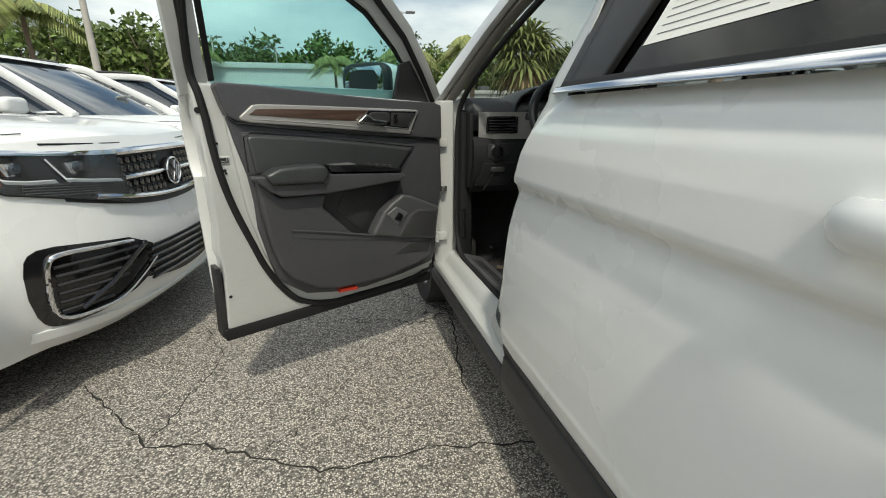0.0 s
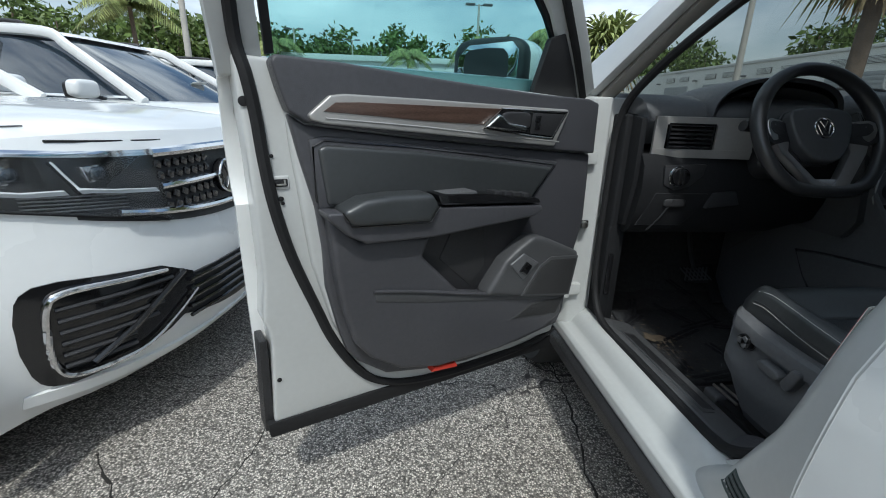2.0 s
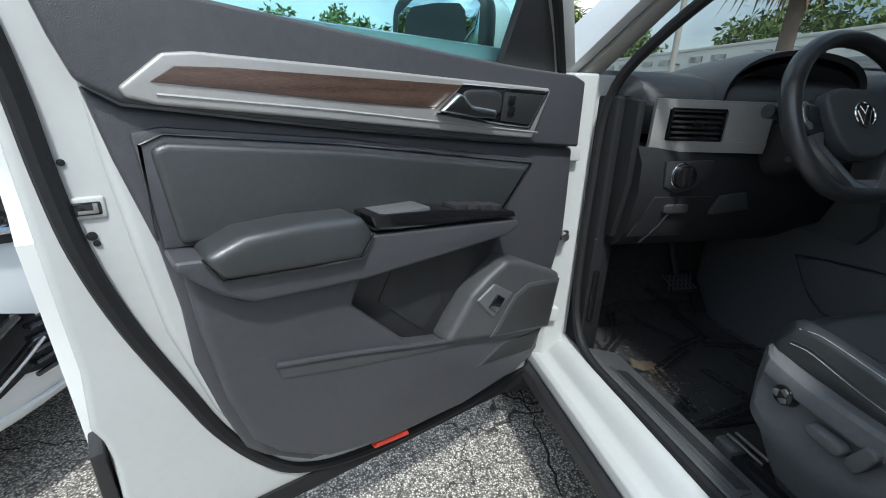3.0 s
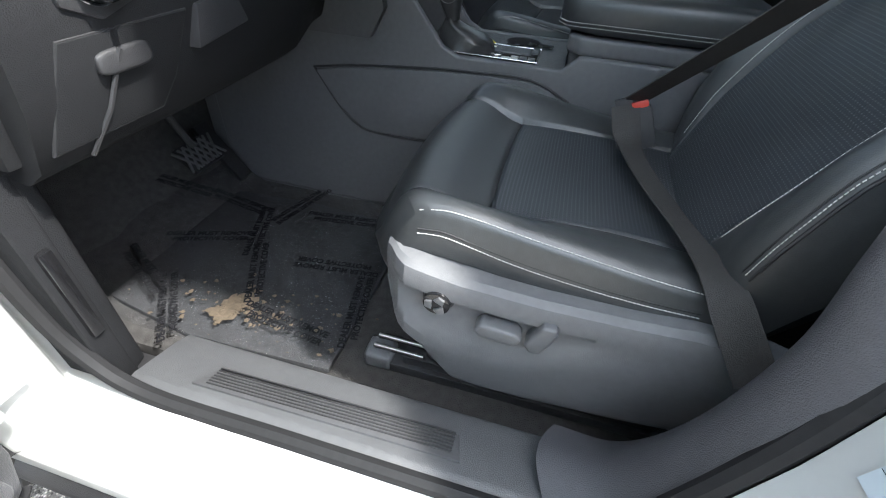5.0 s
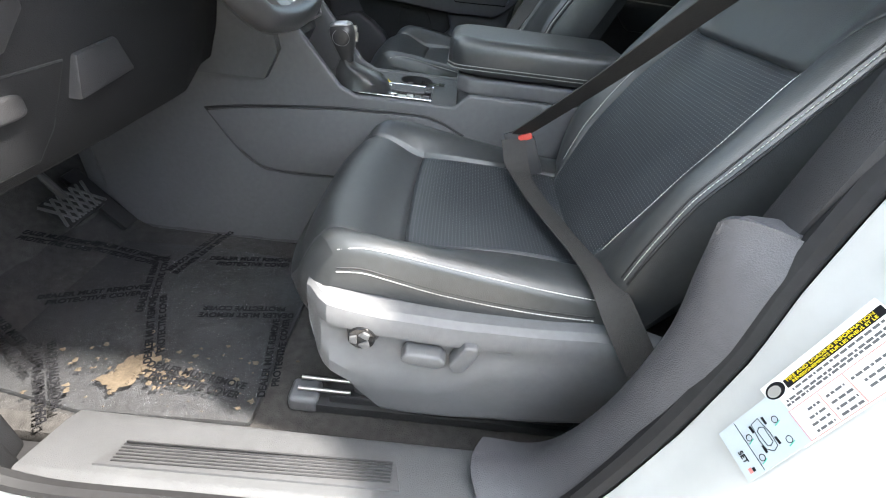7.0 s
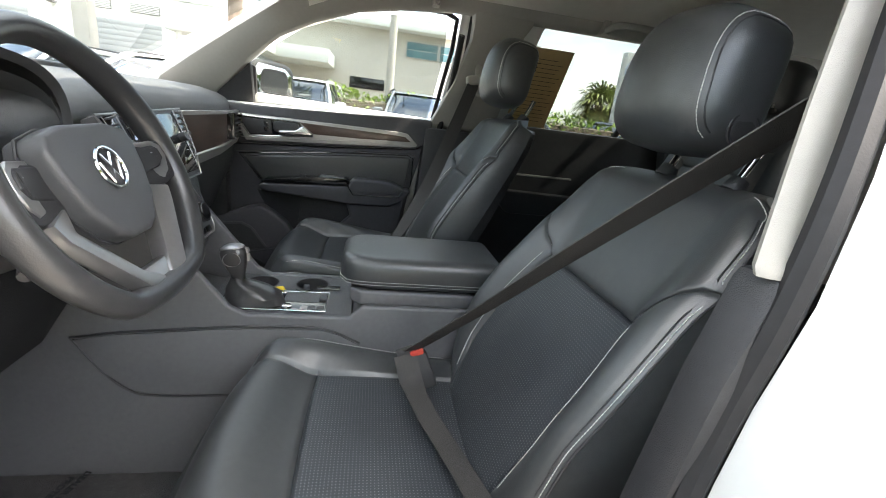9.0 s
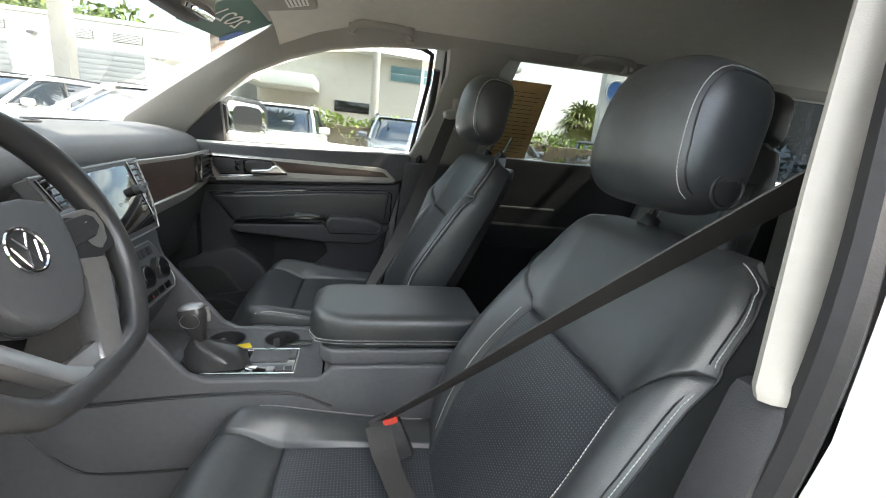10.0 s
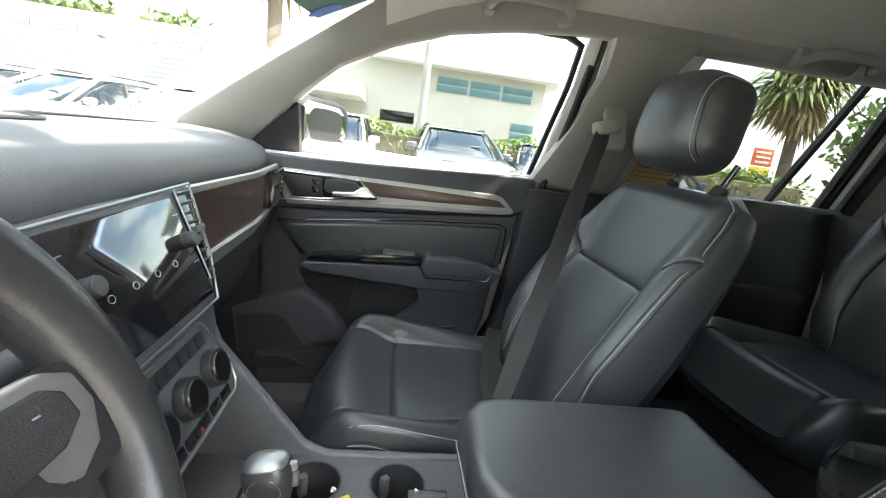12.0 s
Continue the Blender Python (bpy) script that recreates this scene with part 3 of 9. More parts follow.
for k in range(7):
    part("printed_line", sheet(lambda u, v: jamb_pt(0.11 + 0.23 * u, 0.4835 + 0.0065 * k + 0.0025 * v, 0.0042), 6, 1, 0.0004), M_INK if k % 2 else M_GREY, plate)
# door latch striker on the jamb
st = new("striker")
st.parent = car
SK = Matrix.Translation((-0.885, 1.176, 0.955)) @ rot(-58, "Z") @ rot(8, "X") @ Matrix.Scale(0.70, 4)
part("striker_plate", moved(prism([(-0.034, -0.022), (-0.018, -0.036), (0.022, -0.036), (0.036, -0.018), (0.034, 0.022), (0.016, 0.036), (-0.02, 0.036), (-0.036, 0.016)], "x", 0.004, -0.006, 0.003), SK), M_STEEL, st)
part("striker_gasket", moved(prism([(-0.037, -0.024), (-0.019, -0.039), (0.024, -0.039), (0.039, -0.019), (0.037, 0.024), (0.018, 0.039), (-0.021, 0.039), (-0.039, 0.018)], "x", 0.006, -0.003, 0.001), SK), M_BLACK, st)
for bz in (-0.02, 0.02):
    part("striker_bolt", moved(cyl((-0.005, -0.012, bz), (-0.0085, -0.012, bz), 0.0105, 20, bev=0.001), SK), M_STEEL, st)
    part("bolt_socket", moved(cyl((-0.0080, -0.012, bz), (-0.0088, -0.012, bz), 0.0045, 8), SK), M_BLACK, st)
part("striker_loop", moved(tube([(0.0, 0.004, 0.021), (-0.026, 0.006, 0.021), (-0.034, 0.007, 0.014), (-0.034, 0.007, -0.014), (-0.026, 0.006, -0.021), (0.0, 0.004, -0.021)], 0.0055, 10, steps=3), SK), M_STEEL, st)

# ---- rear doors, the closed front passenger door's outer skin, and their glass ----
def rear_edge(z):
    return 0.035 if z < 0.6 else 0.035 + 0.12 * (z - 0.6)


for s in (-1, 1):
    door = thing("rear_door", I4, "white closed rear car door with chrome beltline and tinted window", "car door", "rear doors")
    part("door_skin", side_panel(rear_edge, front_edge, 0.440, 1.170, s), M_WHITE, door)
    part("door_edge", sheet(lambda u, v: Vector((s * (x_side(0.45 + v * 0.72) - 0.004 - 0.05 * u), front_edge(0.45 + v * 0.72) - 0.002 - 0.012 * u, 0.45 + v * 0.72)), 4, 30, 0.004), M_WHITE_DIM, door)
    part("lower_cladding", side_panel(lambda z: rear_edge(z) + 0.005, lambda z: front_edge(z) - 0.004, 0.375, 0.452, s, 4, 4, 0.02, 0.003), M_BLACK, door)
    part("chrome_beltline", house_panel([(0.920, 1.173), (0.08, 1.171), (0.08, 1.187), (0.918, 1.187)], -0.004, 0.014, s, 0.003, False), M_CHROME, door)
    part("belt_weatherstrip", house_panel([(0.915, 1.184), (0.08, 1.184), (0.08, 1.198), (0.910, 1.198)], -0.016, 0.006, s, 0.002, False), M_RUBBER, door)
    part("window_frame", house_panel([(0.928, 1.18), (0.895, 1.18), (0.880, 1.45), (0.860, 1.58), (0.82, 1.640), (0.24, 1.640), (0.19, 1.61), (0.13, 1.18), (0.06, 1.18), (0.12, 1.668), (0.87, 1.668), (0.905, 1.60), (0.925, 1.45)], -0.03, -0.001, s, 0.003, False), M_BLACK, door)
    part("window_bar", house_panel([(0.345, 1.20), (0.325, 1.20), (0.295, 1.645), (0.315, 1.645)], -0.028, -0.004, s, 0.003, False), M_BLACK, door)
    if s < 0:
        part("pillar_applique", house_panel([(0.905, 1.186), (0.780, 1.186), (0.745, 1.32), (0.705, 1.640), (0.83, 1.640), (0.880, 1.45)], -0.012, -0.002, s, 0.003, False), M_BLACK, door)
        part("applique_edge", house_panel([(0.782, 1.188), (0.772, 1.188), (0.737, 1.32), (0.697, 1.640), (0.705, 1.640), (0.747, 1.32)], -0.013, 0.001, s, 0.002, False), M_RUBBER, door)
    g = part("window_pane", house_panel([(0.905, 1.175), (0.12, 1.175), (0.18, 1.645), (0.84, 1.64), (0.88, 1.45)], -0.020, -0.015, s, 0, False), M_GLASS_D if s < 0 else M_GLASS_R, door)
    part("handle", join(tube([(s * 0.998, 0.060, 1.020), (s * 1.030, 0.080, 1.030), (s * 1.038, 0.13, 1.037), (s * 1.036, 0.22, 1.040), (s * 1.024, 0.285, 1.038), (s * 0.998, 0.305, 1.033)], lambda t: 0.019, 10, flat=1.3, steps=5)), M_WHITE, door)
    part("handle_cup", pillow((s * 0.998, 0.19, 1.020), (0.006, 0.070, 0.022), 0.5), M_WHITE_DIM, door)
    part("inner_panel", prism([(0.10, 0.5), (1.05, 0.5), (1.05, 0.98), (0.94, 1.10), (0.90, 1.175), (0.90, 1.245), (0.11, 1.245)], "x", s * 0.935, s * 0.84, 0.012) if s > 0 else prism([(0.10, 0.5), (0.98, 0.5), (0.98, 0.90), (0.86, 1.08), (0.80, 1.160), (0.11, 1.160)], "x", -0.93, -0.84, 0.012), M_BLACK, door)
    if s > 0:
        part("armrest", prism([(0.25, 0.86), (0.85, 0.86), (0.92, 0.93), (0.92, 0.965), (0.2, 0.95)], "x", 0.85, 0.79, 0.012), M_BLACK, door)
        part("inner_trim", prism([(0.55, 1.03), (0.90, 1.03), (0.90, 1.038), (0.55, 1.038)], "x", 0.845, 0.834, 0.002), M_SILVER, door)
# price sheet in the rear window
sheet_bm = house_panel([(0.723, 1.242), (0.20, 1.256), (0.20, 1.545), (0.685, 1.545)], -0.0146, -0.0138, -1, 0, False)
sticker = thing("window_sticker", I4, "white printed sheet behind the tinted rear window", "sticker")
part("paper", sheet_bm, M_PAPER, sticker)
for k in range(19):
    z0 = 1.256 + k * 0.0125
    for y0, y1 in ((0.700 - 0.0012 * k, 0.505 + 0.012 * (k % 3)), (0.475, 0.23 + 0.015 * (k % 2))):
        part("printed_line", house_panel([(y0, z0), (y1, z0 + 0.004), (y1, z0 + 0.0055), (y0, z0 + 0.0016)], -0.0137, -0.0132, -1, 0, False), M_GREY, sticker)


# ---- front doors: inner side, with window, mirror and trim ----
LEAN_AT = -0.045


def leaning(poly, d0, d1, bev=0.003):
    """An outline in u and z on the door's leaning window plane."""
    bm = prism(poly, "y", d0, d1, bev)
    for v in bm.verts:
        v.co.y += LEAN_AT + (v.co.z - 1.24) * 0.5
        v.co.z += 0.038 * sstep_(1.20, 1.55, v.co.z)
    return bm


def offset_bar(path, w):
    """An open path in the plane, made a band of width w."""
    a, b = [], []
    for i, p in enumerate(path):
        q0, q1 = path[max(i - 1, 0)], path[min(i + 1, len(path) - 1)]
        d = Vector((q1[0] - q0[0], q1[1] - q0[1])).normalized()
        a.append((p[0] - d.y * w / 2, p[1] + d.x * w / 2))
        b.append((p[0] + d.y * w / 2, p[1] - d.x * w / 2))
    return a + b[::-1]


M_DOOR = mat("black_soft_door_plastic", (0.064, 0.064, 0.071), 0.40, var=0.12, bump=0.45, bscale=700)
M_SATIN = mat("satin_chrome", (0.62, 0.62, 0.61), 0.24, metal=1.0, var=0.04)
M_POD = mat("dark_grey_pod_plastic", (0.066, 0.067, 0.070), 0.42, var=0.12, bump=0.3, bscale=900)
M_SPEAKER = mat("perforated_speaker_mesh", (0.030, 0.030, 0.031), 0.6, var=0.5, scale=140, bump=1.0, bscale=700)


def front_door(m, label, driver):
    """Axes: x from the hinge to the latch, y into the car, z up. m lays it into the world."""
    door = thing("front_door", Matrix.Translation(m @ Vector((0, 0, 0))), label, "car door", "front doors")
    base = door.matrix_world.inverted() @ m

    def add(name, bm, material, parent=door, lab=""):
        for v in bm.verts:      # below the waist the door curves away towards its lower rear corner
            u, z = v.co.x, v.co.z
            v.co.y -= 0.09 * (max(0.0, 0.95 - z) / 0.6) ** 1.2 * (0.25 + 0.75 * min(1.0, max(0.0, u) / 0.9))
        bm.transform(base)
        return part(name, bm, material, parent, lab)

    def slab(poly, d0, d1, bev=0.004, seg=2, cut=0.035):
        """A panel cut into short strips, so that it can follow the door's curve."""
        bm = prism(poly, "y", d0, d1, bev, seg)
        zs = [p[1] for p in poly]
        z = math.floor(min(zs) / cut) * cut
        while z < min(0.96, max(zs)):
            bmesh.ops.bisect_plane(bm, geom=bm.verts[:] + bm.edges[:] + bm.faces[:], plane_co=(0, 0, z), plane_no=(0, 0, 1))
            z += cut
        return bm
    shell = [(0.985, 1.235), (0.975, 1.06), (0.970, 0.90), (0.965, 0.76), (0.972, 0.66), (0.962, 0.63), (0.957, 0.585), (0.962, 0.333), (0.70, 0.340), (0.34, 0.330), (0.0, 0.36), (-0.012, 0.42), (-0.012, 0.80), (-0.004, 1.19)]
    add("door_shell", slab(shell, -0.016, -0.10, 0.010, 3), M_WHITE_DIM)
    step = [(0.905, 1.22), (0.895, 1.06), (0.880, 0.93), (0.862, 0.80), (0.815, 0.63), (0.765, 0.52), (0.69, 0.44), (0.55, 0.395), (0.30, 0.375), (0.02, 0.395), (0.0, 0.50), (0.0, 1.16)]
    add("inner_step", slab(step, -0.020, 0.004, 0.012, 3), M_WHITE_DIM, lab="white painted inner frame of the door")
    add("door_skin", sheet(lambda u, v: Vector((-0.02 + (1.000 + 0.035 * v) * u - 0.01 * v, 0.928 - 0.085 - x_side(0.34 + 0.9 * v) + 0.07 * (1 - v), 0.34 + 0.9 * v)), 10, 26, 0.012), M_WHITE)
    front_bar = [(-0.045, 1.19), (0.07, 1.30), (0.195, 1.405), (0.36, 1.505), (0.55, 1.575), (0.75, 1.605), (0.93, 1.612), (1.0, 1.59), (1.005, 1.45), (0.965, 1.20)]
    if not driver:
        front_bar = [(u + 0.028 * sstep_(0.6, 0.95, u), z + 0.034 * sstep_(1.25, 1.45, z)) for u, z in front_bar]
    add("window_frame", leaning(offset_bar(front_bar, 0.085), -0.022, 0.018, 0.006), M_WHITE_DIM)
    add("frame_seal", leaning(offset_bar([(p[0] + (0.01 if p[0] < 0.9 else 0.0), p[1]) for p in front_bar], 0.018), 0.019, 0.030, 0.004), M_RUBBER)
    inner = [(0.0, 1.20), (0.10, 1.285), (0.225, 1.375), (0.38, 1.465), (0.56, 1.532), (0.75, 1.562), (0.90, 1.566), (0.945, 1.55), (0.945, 1.45), (0.91, 1.24)]
    if not driver:
        inner = [(u + 0.03 * sstep_(0.6, 0.95, u), z + 0.034 * sstep_(1.25, 1.45, z)) for u, z in inner]
    add("glass_channel", leaning(offset_bar(inner, 0.016), -0.012, 0.006, 0.002), M_RUBBER)
    g = add("window_pane", leaning([(0.0, 1.18), (0.12, 1.295), (0.235, 1.38), (0.38, 1.465), (0.56, 1.532), (0.75, 1.562), (0.94, 1.56), (0.945, 1.45), (0.91, 1.20)], -0.004, 0.001, 0), M_GLASS_T if driver else M_GLASS_P)
    g.visible_shadow = False
    add("mirror_triangle", leaning([(-0.03, 1.175), (0.185, 1.185), (0.195, 1.325), (0.150, 1.340), (0.06, 1.265)], 0.0, 0.022, 0.006), M_BLACK)
    if not driver:
        add("inner_corner_trim", leaning([(0.0, 1.165), (0.185, 1.175), (0.190, 1.330), (0.060, 1.235)], 0.040, 0.075, 0.008), M_BLACK)
    add("lower_seal", slab([(0.0, 0.318), (0.975, 0.285), (0.980, 0.338), (0.0, 0.366)], -0.012, -0.095, 0.006), M_RUBBER, lab="black rubber strip along the door's lower edge")
    seal = [(0.990, 1.56, 0.14), (0.990, 1.42, 0.06), (0.978, 1.27, -0.012), (0.964, 1.199, -0.010), (0.953, 1.119, -0.010), (0.946, 1.031, -0.010), (0.933, 0.934, -0.010), (0.903, 0.818, -0.010), (0.851, 0.675, -0.010), (0.810, 0.57, -0.010), (0.748, 0.462, -0.010), (0.675, 0.385, -0.012), (0.555, 0.345, -0.012), (0.36, 0.335, -0.012), (0.10, 0.36, -0.012), (0.0, 0.40, -0.012)]
    add("door_seal", tube([(a, c, b) for a, b, c in seal], 0.0125, 8, steps=5, up=(0, 1, 0)), M_RUBBER)
    # trim panel
    upper = [(-0.012, 1.176), (0.03, 1.188), (0.228, 1.193), (0.398, 1.202), (0.60, 1.215), (0.80, 1.230), (0.920, 1.234), (0.927, 1.222), (0.916, 1.177), (0.902, 1.134), (0.866, 1.112), (0.60, 1.082), (0.30, 1.055), (-0.016, 1.030)]
    add("upper_panel", prism(upper, "y", -0.012, 0.038, 0.014, 4), M_DOOR)
    low = [(0.900, 1.130), (0.884, 1.05), (0.855, 0.936), (0.841, 0.839), (0.835, 0.738), (0.806, 0.62), (0.777, 0.53), (0.747, 0.492), (0.663, 0.425), (0.535, 0.398), (0.39, 0.385), (0.19, 0.405), (0.02, 0.435), (0.0, 0.49), (-0.008, 0.69), (-0.034, 0.81), (-0.020, 1.026), (0.30, 1.051), (0.60, 1.078), (0.866, 1.108)]
    add("lower_panel", slab(low, -0.012, 0.020, 0.010, 3), M_DOOR)
    bz = [(0.868, 1.128), (0.823, 1.166), (0.793, 1.170), (0.608, 1.167), (0.135, 1.156), (0.130, 1.148), (0.176, 1.056), (0.318, 1.068), (0.609, 1.093), (0.834, 1.111), (0.863, 1.118)]
    bezel = add("bezel", prism(bz, "y", 0.030, 0.050, 0.0045, 3), M_SILVER, lab="satin silver trim bezel")
    add("bezel_ridge", tube([(0.160, 0.0500, 1.068), (0.318, 0.0500, 1.081), (0.609, 0.0500, 1.107), (0.834, 0.0500, 1.122)], 0.0022, 6), M_SILVER, bezel)
    add("wood_insert", prism([(0.839, 1.135), (0.813, 1.153), (0.758, 1.155), (0.380, 1.152), (0.436, 1.113), (0.609, 1.120), (0.759, 1.130)], "y", 0.045, 0.0525, 0.002), M_WOOD, bezel, "dark wood-grain insert")
    add("handle_recess", prism([(0.380, 1.151), (0.144, 1.147), (0.192, 1.080), (0.268, 1.087), (0.428, 1.106)], "y", 0.045, 0.0515, 0.002), M_GLOSS, bezel)
    add("recess_rim", tube([(0.382, 0.0515, 1.153), (0.140, 0.0515, 1.149), (0.190, 0.0515, 1.077), (0.268, 0.0515, 1.084), (0.436, 0.0515, 1.105)], 0.0022, 6), M_SATIN, bezel)
    add("bowl", pillow((0.330, 0.0515, 1.124), (0.050, 0.006, 0.022), 0.5), M_BLACK, bezel)
    add("switch_panel", prism([(0.272, 1.144), (0.152, 1.142), (0.192, 1.084), (0.278, 1.092)], "y", 0.05, 0.0545, 0.002), M_BLACK, bezel)
    for zz in (1.128, 1.108):
        add("lock_button", prism([(0.262, zz + 0.010), (0.244, zz + 0.010), (0.248, zz - 0.007), (0.265, zz - 0.007)], "y", 0.05, 0.0580, 0.002), M_GLOSS, bezel)
    add("door_handle", join(prism([(0.440, 1.108), (0.400, 1.139), (0.388, 1.135), (0.368, 1.119), (0.306, 1.112), (0.304, 1.097), (0.36, 1.099)], "y", 0.054, 0.070, 0.006, 3)), M_SATIN, bezel, "chrome inner door handle")
    add("pad_frame", prism([(0.864, 1.080), (0.832, 1.086), (0.598, 1.066), (0.128, 1.008), (0.222, 0.900), (0.552, 0.930), (0.850, 0.935)], "y", 0.015, 0.0275, 0.006, 2), M_DOOR)
    add("padding", prism([(0.848, 1.062), (0.830, 1.069), (0.598, 1.049), (0.158, 0.994), (0.235, 0.904), (0.552, 0.930), (0.832, 0.940)], "y", 0.015, 0.036, 0.014, 4), M_LEATHER, lab="black leatherette padding")
    add("pad_groove", tube([(0.856, 0.0275, 0.95), (0.857, 0.0275, 1.066), (0.832, 0.0275, 1.0775), (0.598, 0.0275, 1.0575), (0.144, 0.0275, 1.001), (0.226, 0.0275, 0.905)], 0.0022, 6), M_GLOSS)
    add("armrest", prism([(0.824, 0.938), (0.774, 0.960), (0.700, 0.964), (0.607, 0.961), (0.586, 0.930), (0.610, 0.894), (0.70, 0.898), (0.802, 0.904)], "y", 0.02, 0.102 if driver else 0.088, 0.016, 5), M_LEATHER if driver else M_DOOR, lab="padded black armrest")
    add("arm_seam", tube([(0.822, 0.092, 0.936), (0.803, 0.094, 0.9035), (0.70, 0.096, 0.8975), (0.609, 0.096, 0.8935), (0.584, 0.092, 0.930)], 0.0018, 6), M_GLOSS)
    strip = add("switch_strip", prism([(0.590, 0.957), (0.456, 0.950), (0.258, 0.921), (0.245, 0.906), (0.579, 0.930)], "y", 0.02, 0.090, 0.006), M_GLOSS)
    for k in range(4 if driver else 1):
        u0 = 0.40 - 0.034 * k
        add("window_switch", box(u0 - 0.012, u0 + 0.012, 0.045, 0.084, 0.934 - 0.0046 * k, 0.950 - 0.0046 * k, 0.004), M_BLACK, strip)
    add("pull_cup", box(0.47, 0.572, 0.03, 0.0865, 0.944, 0.9565, 0.006), M_GREY, strip)
    add("arm_band", slab([(0.577, 0.924), (0.240, 0.900), (0.228, 0.884), (0.262, 0.868), (0.590, 0.850), (0.764, 0.857), (0.806, 0.880), (0.850, 0.922), (0.852, 0.936), (0.80, 0.932)], 0.015, 0.086, 0.010, 3), M_DOOR)
    add("side_section", slab([(0.840, 0.925), (0.800, 0.885), (0.768, 0.853), (0.580, 0.846), (0.600, 0.791), (0.470, 0.662), (0.385, 0.641), (0.22, 0.602), (0.060, 0.574), (0.050, 0.50), (0.12, 0.455), (0.30, 0.425), (0.52, 0.425), (0.640, 0.455), (0.730, 0.520), (0.772, 0.575), (0.805, 0.68), (0.826, 0.80)], 0.012, 0.058, 0.014, 4), M_DOOR)
    add("bin_lip", tube([(0.733, 0.060, 0.722), (0.60, 0.061, 0.694), (0.470, 0.062, 0.662), (0.385, 0.062, 0.642), (0.22, 0.062, 0.604), (0.060, 0.060, 0.576)], 0.0050, 8, steps=3), M_DOOR)
    add("lip_face", slab([(0.735, 0.722), (0.60, 0.692), (0.385, 0.639), (0.060, 0.573), (0.060, 0.555), (0.30, 0.602), (0.60, 0.660), (0.725, 0.690)], 0.05, 0.0605, 0.004), M_POD)
    add("bin_floor", slab([(0.605, 0.790), (0.580, 0.845), (0.21, 0.858), (0.24, 0.80), (0.36, 0.70), (0.40, 0.63), (0.48, 0.655)], 0.018, 0.024, 0.003), M_BLACK)
    add("bin_mesh", slab([(0.530, 0.765), (0.500, 0.836), (0.39, 0.840), (0.375, 0.72), (0.42, 0.665)], 0.020, 0.0265, 0.002), M_SPEAKER)
    pod = add("speaker_pod", slab([(0.392, 0.640), (0.332, 0.738), (0.285, 0.775), (0.234, 0.803), (0.18, 0.790), (0.030, 0.725), (0.050, 0.570), (0.22, 0.600)], 0.012, 0.076, 0.018, 4), M_POD if driver else M_DOOR)
    add("pod_recess", slab([(0.262, 0.616), (0.200, 0.708), (0.158, 0.728), (0.036, 0.714), (0.050, 0.578)], 0.06, 0.0785, 0.003), M_POD, pod)
    add("speaker_grille", slab([(0.250, 0.619), (0.194, 0.701), (0.156, 0.719), (0.047, 0.706), (0.060, 0.586)], 0.06, 0.0805, 0.002), M_SPEAKER, pod)
    if driver:
        add("release_bezel", slab([(0.322, 0.727), (0.274, 0.757), (0.208, 0.717), (0.264, 0.668)], 0.06, 0.080, 0.006, 3), M_GREY, pod)
        add("release_switch", slab([(0.286, 0.701), (0.263, 0.730), (0.238, 0.713), (0.257, 0.683)], 0.06, 0.084, 0.003), M_GLOSS, pod)
    add("lower_vent_rim", slab([(0.275, 0.526), (0.196, 0.571), (0.048, 0.571), (0.076, 0.502)], 0.05, 0.0595, 0.003), M_POD)
    add("lower_vent", slab([(0.262, 0.530), (0.193, 0.565), (0.056, 0.565), (0.081, 0.510)], 0.05, 0.0615, 0.002), M_SPEAKER)
    refl = add("reflector", slab([(0.532, 0.402), (0.524, 0.417), (0.450, 0.413), (0.442, 0.396)], 0.015, 0.046, 0.003), M_RED, lab="red reflector lens")
    # latch on the rear edge, screws, plugs
    add("latch_plate", box(0.898, 0.936, -0.022, -0.0125, 0.976, 1.004, 0.007, 3), M_WHITE_DIM)
    add("latch", join(box(0.902, 0.932, -0.018, -0.0105, 0.981, 0.998, 0.005)), M_GLOSS)
    add("latch_claw", join(box(0.908, 0.926, -0.012, -0.008, 0.984, 0.988, 0.001), box(0.906, 0.911, -0.012, -0.008, 0.984, 0.996, 0.001)), M_STEEL)
    for uu, zz, rr in ((0.950, 1.092, 0.007), (0.918, 0.955, 0.0055), (0.945, 0.478, 0.006), (0.972, 1.15, 0.010), (0.93, 1.045, 0.004), (0.915, 0.945, 0.004)):
        add("plug", cyl((uu, -0.020, zz), (uu, -0.0125, zz), rr, 14, bev=0.002), M_RUBBER)
    add("edge_cap", slab([(0.952, 0.300), (0.984, 0.298), (0.984, 0.60), (0.966, 0.60), (0.960, 0.34)], -0.030, -0.098, 0.005), M_BLACK, lab="black plastic cap at the lower corner")
    # outside mirror
    mir = new("side_mirror")
    mir.parent = door
    mm = Matrix.Translation((0.195, -0.225, 1.275) if driver else (0.190, -0.262, 1.292))
    yaw = rot(110 if driver else 124, "Z")
    add("housing", moved(pillow((0, 0, 0), (0.138, 0.072, 0.090), 0.6), mm @ yaw @ Matrix.Translation((0, 0.05, 0))), M_WHITE, mir)
    add("mirror_rim", moved(pillow((0, 0, 0), (0.130, 0.034, 0.086), 0.5), mm @ yaw @ Matrix.Translation((0, -0.012, 0))), M_BLACK, mir)
    add("mirror_glass", moved(prism([(-0.108, -0.055), (-0.085, -0.068), (0.085, -0.068), (0.110, -0.045), (0.112, 0.045), (0.090, 0.068), (-0.06, 0.064), (-0.100, 0.035)], "y", -0.040, -0.0445, 0.001), mm @ yaw), M_MIRROR, mir)
